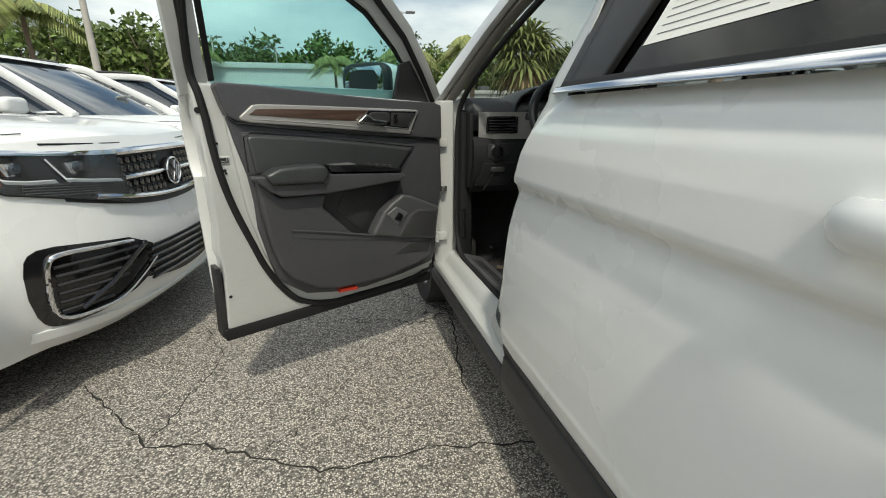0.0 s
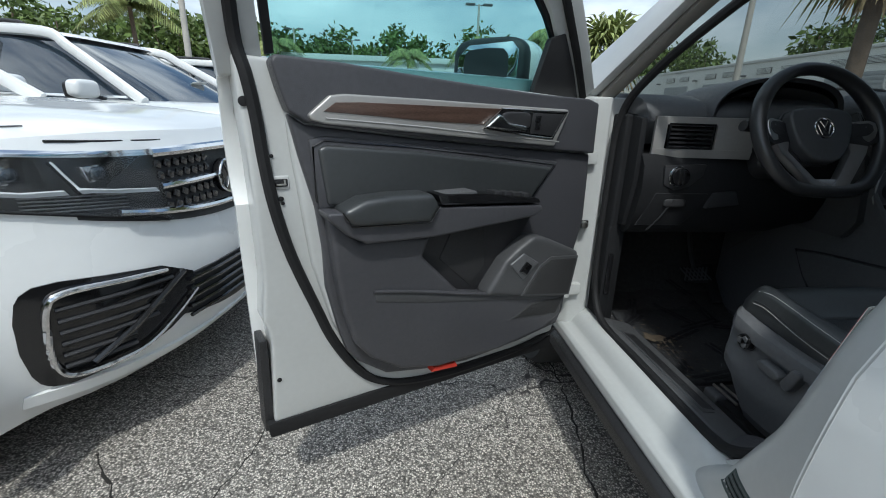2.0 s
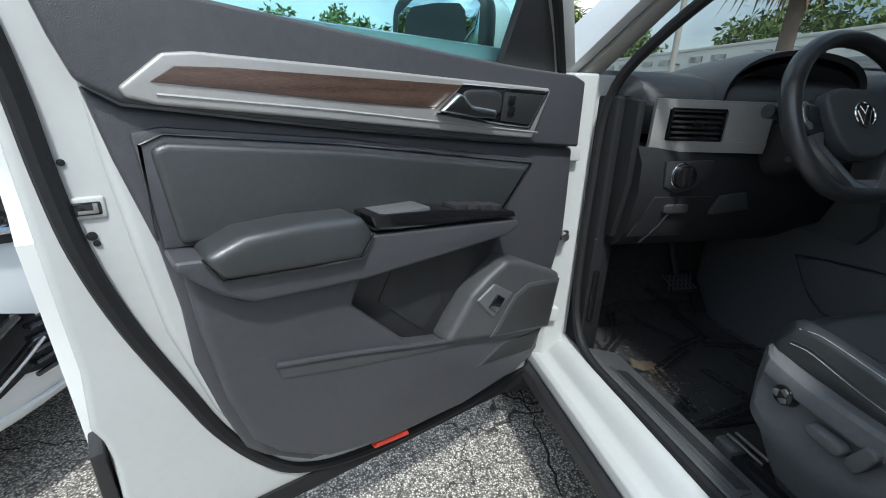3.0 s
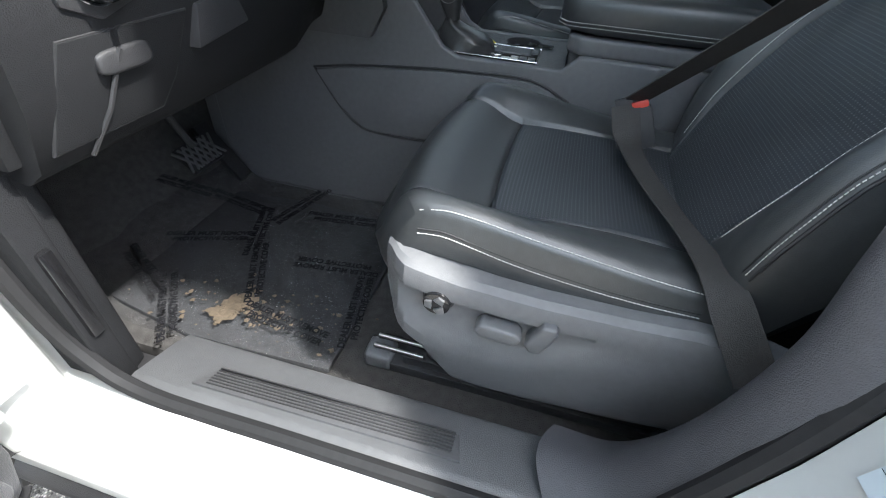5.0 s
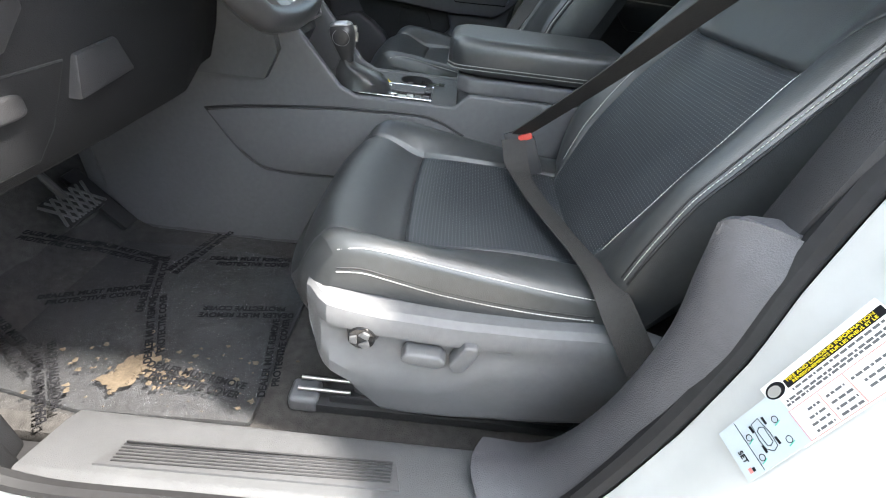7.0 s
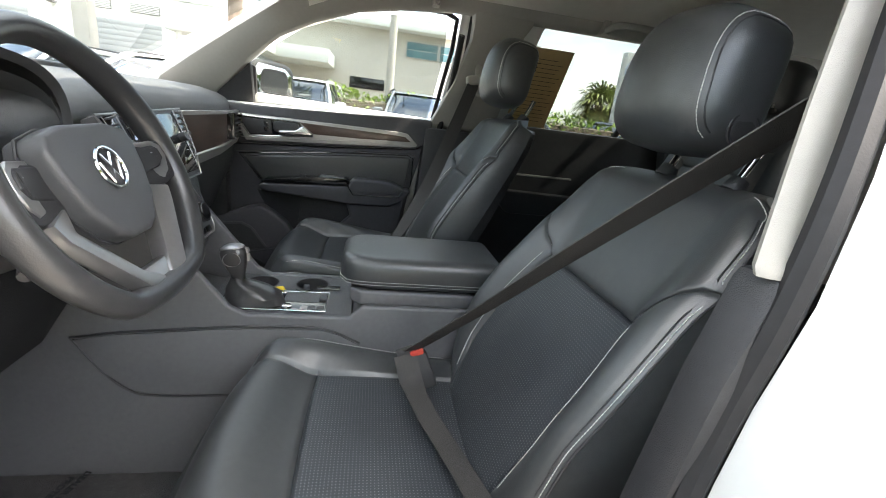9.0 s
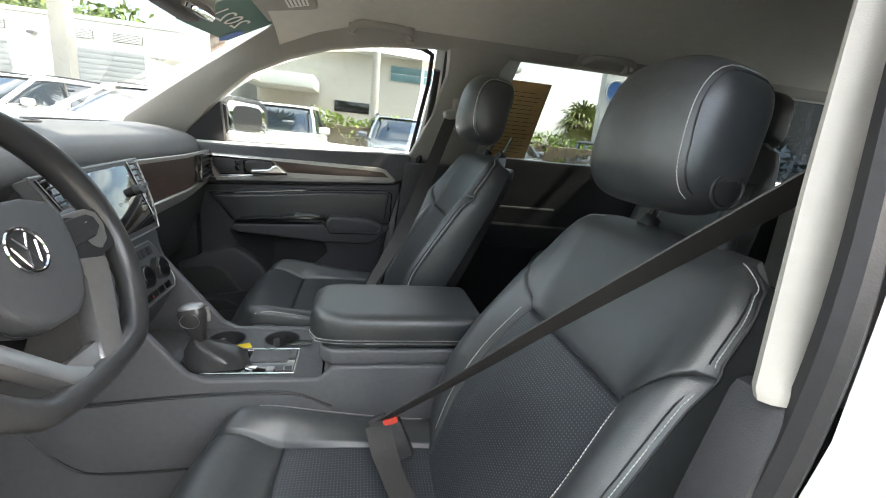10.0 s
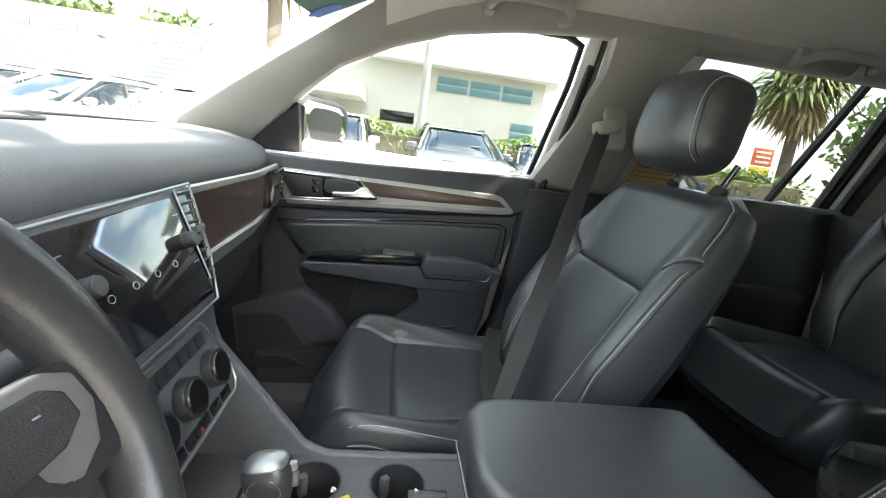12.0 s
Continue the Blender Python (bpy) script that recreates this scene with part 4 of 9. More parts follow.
    add("mirror_arm", tube([(0.07, -0.05, 1.225), (0.11, -0.13, 1.222), (0.15, -0.19, 1.235)], lambda t: 0.034 - 0.006 * t, 10, flat=0.6, steps=5), M_BLACK, mir)
    return door


OPEN = Matrix(((-0.8845, 0.4665, 0, -1.0), (-0.4665, -0.8845, 0, 2.05), (0, 0, 1, 0), (0, 0, 0, 1)))
SHUT = Matrix(((0.0256, -1, 0, 0.832), (-0.98, 0, 0, 2.132), (-0.03, 0, 1, 0.015), (0, 0, 0, 1)))
front_door(OPEN, "white driver door swung wide open, black trim panel with wood insert", True)
LEAN_AT = -0.095
front_door(SHUT, "closed passenger door, black trim panel with wood insert and silver bezel", False)
strap = thing("door_check_strap", Matrix.Translation((-0.95, 2.08, 0.79)), "dark steel door check arm between pillar and open door", "door check")
part("arm", join(moved(box(-0.085, 0.02, -0.006, 0.006, -0.012, 0.012, 0.004), rot(18, "Z"))), M_BLACK, strap)
part("bolt", cyl((0.0, -0.022, 0.0), (0.0, 0.0, 0.0), 0.012, 12, bev=0.003), M_STEEL, strap)


# ---- inside: floor, dashboard, console ----
def perforated():
    m = mat("perforated_leatherette", (0.026, 0.030, 0.035), 0.40, var=0.14, bump=0.3, bscale=520)
    n, l = m.node_tree.nodes, m.node_tree.links
    b = n["Principled BSDF"]
    base = b.inputs["Base Color"].links[0].from_socket
    uv = n.new("ShaderNodeUVMap")
    vo = n.new("ShaderNodeTexVoronoi")
    vo.voronoi_dimensions = "2D"
    vo.inputs["Scale"].default_value, vo.inputs["Randomness"].default_value = 170, 0.0
    l.new(uv.outputs["UV"], vo.inputs["Vector"])
    st = n.new("ShaderNodeMapRange")
    st.inputs["From Min"].default_value, st.inputs["From Max"].default_value = 0.13, 0.20
    l.new(vo.outputs["Distance"], st.inputs["Value"])
    mx = n.new("ShaderNodeMix")
    mx.data_type = "RGBA"
    mx.inputs["A"].default_value = (0.13, 0.135, 0.14, 1)
    l.new(base, mx.inputs["B"])
    l.new(st.outputs["Result"], mx.inputs["Factor"])
    l.new(mx.outputs["Result"], b.inputs["Base Color"])
    return m


M_PERF = perforated()
fl = [(-1.0, 0.28), (-1.0, 0.33), (2.30, 0.33), (2.42, 0.40), (2.52, 0.56), (2.575, 0.70), (2.575, 0.28)]
single("floor_carpet", prism(fl, "x", -0.74, 0.74, 0.01), M_CARPET, "dark grey looped carpet on the car floor", "carpet", kind="structure")

dash = thing("dashboard", Matrix.Translation((0, 2.2, 0.8)), "charcoal dashboard with silver trim band, vents and touch screen", "dashboard")
DB = Matrix.Translation((0, -2.2, -0.8))


def dadd(name, bm, material, parent=None, lab=""):
    for v in bm.verts:      # the middle and the passenger's half stand a little higher
        v.co.z += 0.034 * sstep_(-0.40, -0.06, v.co.x)
    bm.transform(DB)
    return part(name, bm, material, parent or dash, lab)


def across(profile, xs, shift=lambda x: (0, 0)):
    """A profile in y and z, carried across in x; shift moves it back or down by the place."""
    return loft([[Vector((x, y + shift(x)[0], z + shift(x)[1])) for y, z in profile] for x in xs])


M_PAD = mat("charcoal_grained_pad", (0.105, 0.108, 0.112), 0.55, var=0.10, bump=0.6, bscale=650, spec=0.35)
pad = [(1.985, 1.138), (1.988, 1.160), (2.000, 1.180), (2.03, 1.196), (2.10, 1.212), (2.20, 1.218), (2.38, 1.205), (2.56, 1.172), (2.56, 1.06), (2.05, 1.06), (1.992, 1.125)]
xs = [-0.83, -0.815, -0.78, -0.6, -0.45, -0.3, -0.1, 0.1, 0.3, 0.5, 0.65, 0.78, 0.815, 0.83]
dadd("dash_pad", across(pad, xs, lambda x: (0.035 * max(0, abs(x) - 0.55) / 0.25 + (0.03 if abs(x) > 0.82 else 0), -0.012 if abs(x) > 0.82 else 0)), M_PAD)
dadd("pad_seam", tube([(x, 2.135 + 0.035 * max(0, abs(x) - 0.55) / 0.25, 1.2165) for x in (-0.1, 0.05, 0.15)] + [(0.19, 2.16, 1.2175), (0.24, 2.22, 1.219), (0.5, 2.24, 1.218), (0.74, 2.28, 1.214)], 0.003, 6, steps=4), M_BLACK)
dadd("tray", pillow((-0.03, 2.22, 1.213), (0.14, 0.09, 0.012), 0.3), M_BLACK, lab="recessed tray on top")
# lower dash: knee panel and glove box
# dash plastic taken near black: the footwell's shade is put into its colour
M_KNEE_SHADE = mat("shade_darkened_knee_plastic", (0.014, 0.0145, 0.016), 0.68, var=0.15, spec=0.22, bump=0.4, bscale=700)
knee = [(1.990, 1.035), (1.965, 1.00), (1.960, 0.93), (1.975, 0.86), (2.00, 0.795), (2.03, 0.775), (2.16, 0.80), (2.40, 0.86), (2.40, 1.05)]
dadd("knee_panel", bevel(across(knee, [-0.83, -0.8, -0.62, -0.5, -0.32, -0.20, -0.15], lambda x: (0.03 if x > -0.22 else 0.0, 0)), 0.012, 2, 40), M_KNEE_SHADE)
dadd("knee_seam", tube([(-0.72, 1.958, 0.90), (-0.745, 1.975, 0.84), (-0.77, 2.00, 0.79)], 0.003, 6), M_BLACK)
flap = [(-0.780, 0.918), (-0.610, 0.918), (-0.638, 0.845), (-0.665, 0.812), (-0.815, 0.812)]
KN_Y = lambda z: 1.960 + 0.0 if z > 0.93 else 1.960 + (0.93 - z) * 0.26
fb = prism(flap, "y", 0.012, -0.004, 0.003)
for v in fb.verts:
    v.co.y += KN_Y(v.co.z)
dadd("storage_flap", fb, M_KNEE_SHADE)
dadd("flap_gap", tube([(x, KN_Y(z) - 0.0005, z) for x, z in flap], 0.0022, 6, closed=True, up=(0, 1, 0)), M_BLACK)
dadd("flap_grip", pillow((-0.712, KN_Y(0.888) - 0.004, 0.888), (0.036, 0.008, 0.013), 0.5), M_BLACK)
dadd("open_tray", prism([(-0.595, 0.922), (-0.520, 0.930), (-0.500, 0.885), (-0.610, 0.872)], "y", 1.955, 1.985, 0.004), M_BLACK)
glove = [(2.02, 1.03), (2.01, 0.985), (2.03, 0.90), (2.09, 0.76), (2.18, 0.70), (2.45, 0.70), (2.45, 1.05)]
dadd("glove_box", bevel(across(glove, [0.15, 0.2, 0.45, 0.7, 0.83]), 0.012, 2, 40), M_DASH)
dadd("end_cap", prism([(1.995, 1.14), (2.30, 1.18), (2.30, 0.80), (2.02, 0.80), (1.99, 0.95)], "x", -0.845, -0.825, 0.006), M_KNEE_SHADE)
# silver band, wood panel, vents
def band(x0, x1, z0, z1, y0, y1, mtl, name, lab="", n=8, curve=0.035):
    """A curved strip of trim on the dash front."""
    def f(u, v):
        x = x0 + (x1 - x0) * u
        z = z0(x) + (z1(x) - z0(x)) * v
        return Vector((x, y0 + (y1 - y0) * v + curve * max(0, abs(x) - 0.5) / 0.3, z))
    return dadd(name, sheet(f, n, 4, 0.012), mtl, None, lab)


band(0.165, 0.80, lambda x: 1.136 - 0.006 * x, lambda x: 1.146 - 0.006 * x, 1.964, 1.964, M_SILVER, "trim_band")
band(0.165, 0.80, lambda x: 0.985 + 0.05 * x, lambda x: 1.022 + 0.03 * x, 1.972, 1.962, M_SILVER, "trim_band")
band(0.160, 0.80, lambda x: 1.020 + 0.03 * x, lambda x: 1.138 - 0.006 * x, 1.970, 1.968, M_WOOD, "wood_panel", "dark wood-grain panel in a silver frame")
band(-0.80, -0.50, lambda x: 1.125, lambda x: 1.147, 1.966, 1.964, M_SILVER, "trim_band")
band(-0.80, -0.50, lambda x: 1.028, lambda x: 1.054, 1.970, 1.966, M_SILVER, "trim_band")
band(-0.80, -0.765, lambda x: 1.052, lambda x: 1.127, 1.967, 1.966, M_SILVER, "trim_band", n=3)
band(-0.615, -0.50, lambda x: 1.050, lambda x: 1.128, 1.968, 1.967, M_SILVER, "trim_band", n=3)


def vent(x0, x1, z0, z1, y, tilt=0.0, n=6, upright=False, yaw=0.0):
    v = new("air_vent")
    v.parent = dash
    c = Vector(((x0 + x1) / 2, y, (z0 + z1) / 2))
    w, h = (x1 - x0) / 2, (z1 - z0) / 2
    mm = Matrix.Translation(c) @ rot(yaw, "Z") @ rot(tilt, "X")
    fr = join(box(-w, w, -0.004, 0.02, h - 0.006, h, 0.002), box(-w, w, -0.004, 0.02, -h, -h + 0.006, 0.002), box(-w, -w + 0.006, -0.004, 0.02, -h, h, 0.002), box(w - 0.006, w, -0.004, 0.02, -h, h, 0.002), box(-w, w, 0.018, 0.022, -h, h, 0.001))
    dadd("vent_frame", moved(fr, mm), M_GLOSS, v)
    for k in range(n):
        zz = -h + (k + 0.5) * 2 * h / n
        dadd("slat", moved(box(-w + 0.006, w - 0.006, -0.003, 0.014, zz - 0.0022, zz + 0.0022, 0.001), mm @ rot(12, "X", (0, 0, zz))), M_BLACK, v)
    dadd("tab", moved(box(-0.014, 0.014, -0.010, 0.0, -0.004, 0.004, 0.002), mm), M_GLOSS, v)


vent(-0.762, -0.622, 1.052, 1.128, 1.978, yaw=-6)
vent(0.585, 0.785, 1.048, 1.136, 1.962, yaw=8)
# centre stack: frame, screen, vents, climate panel
stack = new("centre_stack")
stack.parent = dash
M_SPOKE = mat("satin_dark_silver", (0.36, 0.355, 0.35), 0.34, metal=0.8, var=0.05, bump=0.08)
M_SCREEN = mat("touch_screen_glass", (0.012, 0.012, 0.014), 0.07, var=0.1, coat=1.0, spec=1.0)
M_ICON = mat("pale_screen_print", (0.35, 0.36, 0.38), 0.5)
SC = Matrix.Translation((-0.012, 1.930, 1.073)) @ rot(-24, "X")
dadd("stack_body", bevel(across([(1.965, 1.140), (1.915, 1.000), (1.908, 0.980), (1.885, 0.82), (1.92, 0.76), (2.10, 0.76), (2.10, 1.135)], [-0.155, -0.145, 0, 0.130, 0.140]), 0.008, 2, 40), M_DASH, stack)
dadd("stack_bezel", moved(prism([(-0.116, -0.080), (0.116, -0.080), (0.150, -0.020), (0.176, 0.080), (-0.176, 0.080), (-0.150, -0.020)], "y", -0.008, 0.02, 0.005), SC), M_GREY, stack)
dadd("bezel_line", moved(tube([(-0.178, -0.010, 0.081), (0.178, -0.010, 0.081), (0.152, -0.010, -0.020), (0.117, -0.010, -0.081), (-0.117, -0.010, -0.081), (-0.152, -0.010, -0.020)], 0.0018, 6, closed=True, up=(0, 1, 0)), SC), M_SPOKE, stack, "satin silver outline")
dadd("screen_glass", moved(prism([(-0.109, -0.070), (0.109, -0.070), (0.107, 0.068), (-0.107, 0.068)], "y", -0.014, 0.0, 0.003), SC), M_SCREEN, stack, "glossy black touch screen")
for k, (sx, sz) in enumerate([(-0.07, -0.01), (-0.03, -0.01), (0.012, -0.01), (0.052, -0.01), (0.10, 0.0), (0.10, 0.045), (-0.105, 0.045), (0.10, -0.02)]):
    if k > 3:
        dadd("screen_mark", moved(box(sx - 0.007, sx + 0.007, -0.0144, -0.0136, sz - 0.0006, sz + 0.0006, 0.0002), SC), M_ICON, stack)
    else:
        dadd("screen_icon", moved(tube([(sx + 0.005 * math.cos(a), -0.0141, sz + 0.004 * math.sin(a)) for a in [2 * math.pi * q / 10 for q in range(10)]], 0.0004, 4, closed=True, up=(0, 1, 0)), SC), M_ICON, stack)
for word, sx in (("Telephone", -0.07), ("Vehicle", -0.03), ("Sound", 0.012), ("Climate", 0.052)):
    letters(word, 0.0065, DB @ SC @ Matrix.Translation((sx, -0.0144, -0.024)) @ rot(90, "X"), M_ICON, stack, "screen_word")
for sx in (-1, 1):
    dadd("screen_knob", moved(cyl((sx * 0.094, -0.012, 0.010), (sx * 0.094, -0.028, 0.010), 0.0105, 20, bev=0.002), SC), M_BLACK, stack)
    dadd("knob_cap", moved(cyl((sx * 0.094, -0.027, 0.010), (sx * 0.094, -0.0295, 0.010), 0.0092, 20), SC), M_POD, stack)
for sx in (-1, 1):
    v = new("air_vent")
    v.parent = dash
    dadd("vent_frame", moved(prism([(sx * 0.117, -0.050), (sx * 0.133, -0.044), (sx * 0.166, 0.074), (sx * 0.126, 0.074)], "y", -0.0105, 0.0, 0.002), SC), M_GLOSS, v)
    dadd("vent_outline", moved(tube([(sx * 0.116, -0.013, -0.052), (sx * 0.134, -0.013, -0.045), (sx * 0.168, -0.013, 0.076), (sx * 0.125, -0.013, 0.076)], 0.0010, 6, closed=True, up=(0, 1, 0)), SC), M_SPOKE, v)
    for k in range(9):
        zz = -0.040 + k * 0.0135
        ia, ib = 0.120 + 0.008 * k / 8, 0.133 + 0.030 * k / 8
        dadd("slat", moved(box(min(sx * ia, sx * ib), max(sx * ia, sx * ib), -0.0165, -0.006, zz - 0.0012, zz + 0.0012, 0.0008), SC @ rot(-22, "X", (0, -0.01, zz))), M_POD, v)
    dadd("tab", moved(box(sx * 0.136 - 0.012, sx * 0.136 + 0.012, -0.022, -0.012, 0.014, 0.022, 0.002), SC), M_GREY, v)
cl = new("climate_panel")
cl.parent = dash
CL = Matrix.Translation((0.0, 1.893, 0.912)) @ rot(-20, "X")
face = [(x * sx_, z) for sx_, seq in ((1, ((0.088, 0.060), (0.097, 0.053), (0.131, -0.020), (0.126, -0.052), (0.113, -0.064))), (-1, ((0.113, -0.064), (0.126, -0.052), (0.131, -0.020), (0.097, 0.053), (0.088, 0.060)))) for x, z in seq]
dadd("panel_outline", moved(tube([(x, -0.006, z) for x, z in face], 0.0026, 6, closed=True, up=(0, 1, 0)), CL), M_SPOKE, cl)
dadd("panel_face", moved(prism(face, "y", -0.007, 0.03, 0.003), CL), M_GREY, cl)
for k in range(7):
    dadd("button", moved(box(-0.084 + k * 0.0242, -0.0615 + k * 0.0242, -0.0095, 0.0, 0.030, 0.050, 0.002), CL), M_BLACK, cl)
for dx in (-0.074, 0.0, 0.074):
    d = [cyl((dx, 0, -0.005), (dx, -0.020, -0.005), 0.027, 32, 0.0255, bev=0.002)]
    dadd("dial", moved(join(*d), CL), M_BLACK, cl)
    dadd("dial_ring", moved(cyl((dx, -0.018, -0.005), (dx, -0.0225, -0.005), 0.0250, 32), CL), M_SATIN, cl)
    dadd("dial_cap", moved(cyl((dx, -0.020, -0.005), (dx, -0.0240, -0.005), 0.0205, 32), CL), M_GLOSS, cl)
for k in range(6):
    dadd("button", moved(box(-0.100 + k * 0.034, -0.072 + k * 0.034, -0.0095, 0.0, -0.058, -0.043, 0.002), CL), M_GLOSS, cl)
hz = dadd("hazard_button", moved(box(-0.012, 0.012, -0.0112, 0.0, -0.057, -0.044, 0.002), CL), M_GLOSS, cl)
dadd("hazard_mark", moved(tube([(-0.0035, -0.0114, -0.0535), (0.0035, -0.0114, -0.0535), (0.0, -0.0114, -0.0475)], 0.0007, 5, closed=True, up=(0, 1, 0)), CL), M_RED, hz)
# instrument hood and cluster
def hood_ring(y, w, h, z0, n=22):
    return [Vector((-0.425 + w * math.cos(math.pi * k / n), y, z0 + h * math.sin(math.pi * k / n) ** 0.75)) for k in range(n + 1)]


outer = [hood_ring(1.985, 0.205, 0.125, 1.13), hood_ring(1.975, 0.212, 0.132, 1.135), hood_ring(2.05, 0.225, 0.130, 1.140), hood_ring(2.18, 0.24, 0.110, 1.145), hood_ring(2.32, 0.25, 0.07, 1.15), hood_ring(2.42, 0.25, 0.035, 1.15)]
inner_r = [hood_ring(1.985, 0.200, 0.118, 1.12), hood_ring(2.10, 0.175, 0.10, 1.11)]
dadd("cluster_hood", join(loft(outer, closed=False), loft(inner_r, closed=False)), M_DASH)
dadd("cluster_face", box(-0.60, -0.25, 2.085, 2.10, 1.03, 1.22, 0.004), M_GLOSS)
for dx in (-0.51, -0.34):
    dadd("gauge_ring", tube([(dx + 0.052 * math.cos(a), 2.083, 1.12 + 0.052 * math.sin(a)) for a in [2 * math.pi * k / 30 for k in range(30)]], 0.0025, 6, closed=True, up=(0, 1, 0)), M_SILVER)
ls = new("light_switch")
ls.parent = dash
dadd("switch_bezel", prism([(-0.770, 1.005), (-0.635, 1.010), (-0.640, 0.975), (-0.680, 0.940), (-0.725, 0.928), (-0.765, 0.945)], "y", 1.966, 1.955, 0.005), M_BLACK, ls)
dadd("rotary_knob", join(cyl((-0.722, 1.955, 0.972), (-0.722, 1.938, 0.972), 0.029, 28, 0.027, bev=0.002), box(-0.726, -0.718, 1.926, 1.94, 0.949, 0.995, 0.002)), M_GLOSS, ls)
dadd("knob_ring", tube([(-0.722 + 0.030 * math.cos(a), 1.953, 0.972 + 0.030 * math.sin(a)) for a in [2 * math.pi * k / 30 for k in range(30)]], 0.002, 6, closed=True, up=(0, 1, 0)), M_CHROME, ls)

# steering wheel
M_RIMHIDE = mat("smooth_black_leather", (0.034, 0.034, 0.035), 0.30, var=0.15, bump=0.12, bscale=420, spec=0.6)
SW = Matrix.Translation((-0.433, 1.815, 1.116)) @ Matrix(((1, 0, 0, 0), (0, 0.41, -0.912, 0), (0, 0.912, 0.41, 0), (0, 0, 0, 1)))
wheel = thing("steering_wheel", Matrix.Translation((-0.425, 1.815, 1.120)), "black leather steering wheel with silver spokes and round badge", "steering wheel")
SWL = Matrix.Translation((0.425, -1.815, -1.120)) @ SW


def sw(name, bm, mtl, parent=wheel, lab=""):
    if name not in ("rim", "column", "stalk"):
        for v in bm.verts:      # the hub lies deeper than the rim
            q = min(1.0, max(0.0, (math.hypot(v.co.x, v.co.y) - 0.10) / 0.075))
            v.co.z -= 0.024 * (1 - q * q * (3 - 2 * q))
    bm.transform(SWL)
    return part(name, bm, mtl, parent, lab)


rim = []
for k in range(64):
    a = 2 * math.pi * k / 64
    x, y = 0.182 * math.cos(a), 0.182 * math.sin(a)
    if y < -0.155:
        y = -0.155 - (abs(y) - 0.155) * 0.35
    rim.append((x, y, 0.0))
sw("rim", tube(rim, lambda t: 0.0170 + 0.003 * (max(0, math.cos(2 * math.pi * t - 0.5)) ** 8 + max(0, math.cos(2 * math.pi * t - math.pi + 0.5)) ** 8), 14, closed=True, flat=1.15, up=(0, 0, 1)), M_RIMHIDE, lab="black leather rim")
shield = [(-0.100, 0.040), (-0.088, 0.058), (-0.05, 0.068), (0.05, 0.068), (0.088, 0.058), (0.100, 0.040), (0.094, 0.0), (0.078, -0.045), (0.050, -0.080), (0.025, -0.092), (-0.025, -0.092), (-0.050, -0.080), (-0.078, -0.045), (-0.094, 0.0)]
shield = [(0.93 * x, 0.95 * y + 0.003) for x, y in shield]
cover = prism(shield, "z", -0.015, 0.034, 0.016, 4)
sw("airbag_cover", cover, M_POD, lab="dark grey airbag cover")
sw("cover_seam", tube([(x * 1.012, y * 1.012, 0.004) for x, y in shield], 0.0022, 6, closed=True), M_BLACK)
sw("badge_ring", tube([(0.027 * math.cos(a), 0.008 + 0.027 * math.sin(a), 0.0365) for a in [2 * math.pi * k / 32 for k in range(32)]], 0.0022, 6, closed=True), M_CHROME)
sw("badge", join(cyl((0, 0.008, 0.030), (0, 0.008, 0.0355), 0.026, 28)), M_BLACK)
sw("badge_stroke", join(*[tube([(px * 0.021, 0.008 + py * 0.024, 0.0362) for px, py in line], 0.0019, 6) for line in (((-0.52, 0.78), (0.0, 0.10), (0.52, 0.78)), ((-0.92, 0.35), (-0.42, -0.80), (0.0, -0.12), (0.42, -0.80), (0.92, 0.35)))]), M_CHROME)
for sx in (-1, 1):
    sp_ = new("spoke")
    sp_.parent = wheel
    sw("side_spoke", prism([(sx * 0.07, 0.030), (sx * 0.175, 0.035), (sx * 0.175, -0.025), (sx * 0.14, -0.035), (sx * 0.075, -0.03)], "z", -0.012, 0.010, 0.006), M_BLACK, sp_)
    sw("pod_surround", prism([(sx * 0.094, 0.037), (sx * 0.146, 0.036), (sx * 0.160, 0.027), (sx * 0.163, 0.008), (sx * 0.156, -0.014), (sx * 0.142, -0.026), (sx * 0.094, -0.022)], "z", 0.002, 0.0125, 0.005, 3), M_SPOKE, sp_, "satin silver surround of the buttons")
    pod = sw("button_pad", prism([(sx * 0.090, 0.028), (sx * 0.142, 0.028), (sx * 0.150, 0.021), (sx * 0.152, 0.006), (sx * 0.140, -0.006), (sx * 0.092, -0.012)], "z", 0.008, 0.0155, 0.003, 3), M_BLACK, sp_)
    for bx, by, w in ((0.108, 0.017, 0.011), (0.133, 0.017, 0.010), (0.108, 0.000, 0.011), (0.132, 0.003, 0.009)):
        sw("button", box(sx * bx - w, sx * bx + w, by - 0.0062, by + 0.0062, 0.0150, 0.0170, 0.0015), M_BLACK, pod)
        sw("button_mark", box(sx * bx - 0.0032, sx * bx + 0.0032, by - 0.0006, by + 0.0006, 0.0168, 0.0173, 0.0002), M_ICON, pod)
    sw("lower_spoke", prism([(sx * 0.086, -0.022), (sx * 0.136, -0.036), (sx * 0.126, -0.060), (sx * 0.056, -0.148), (sx * 0.010, -0.165), (sx * 0.010, -0.146), (sx * 0.034, -0.128), (sx * 0.092, -0.052)], "z", -0.010, 0.016, 0.005), M_SPOKE, sp_, "satin dark silver lower spoke")
sw("lower_bridge", prism([(-0.052, -0.128), (0.052, -0.128), (0.040, -0.165), (-0.040, -0.165)], "z", -0.008, 0.010, 0.006), M_SPOKE)
sw("column", prism([(-0.055, 0.045), (0.055, 0.045), (0.06, -0.05), (0.03, -0.075), (-0.03, -0.075), (-0.06, -0.05)], "z", -0.02, -0.24, 0.014, 3), M_BLACK)
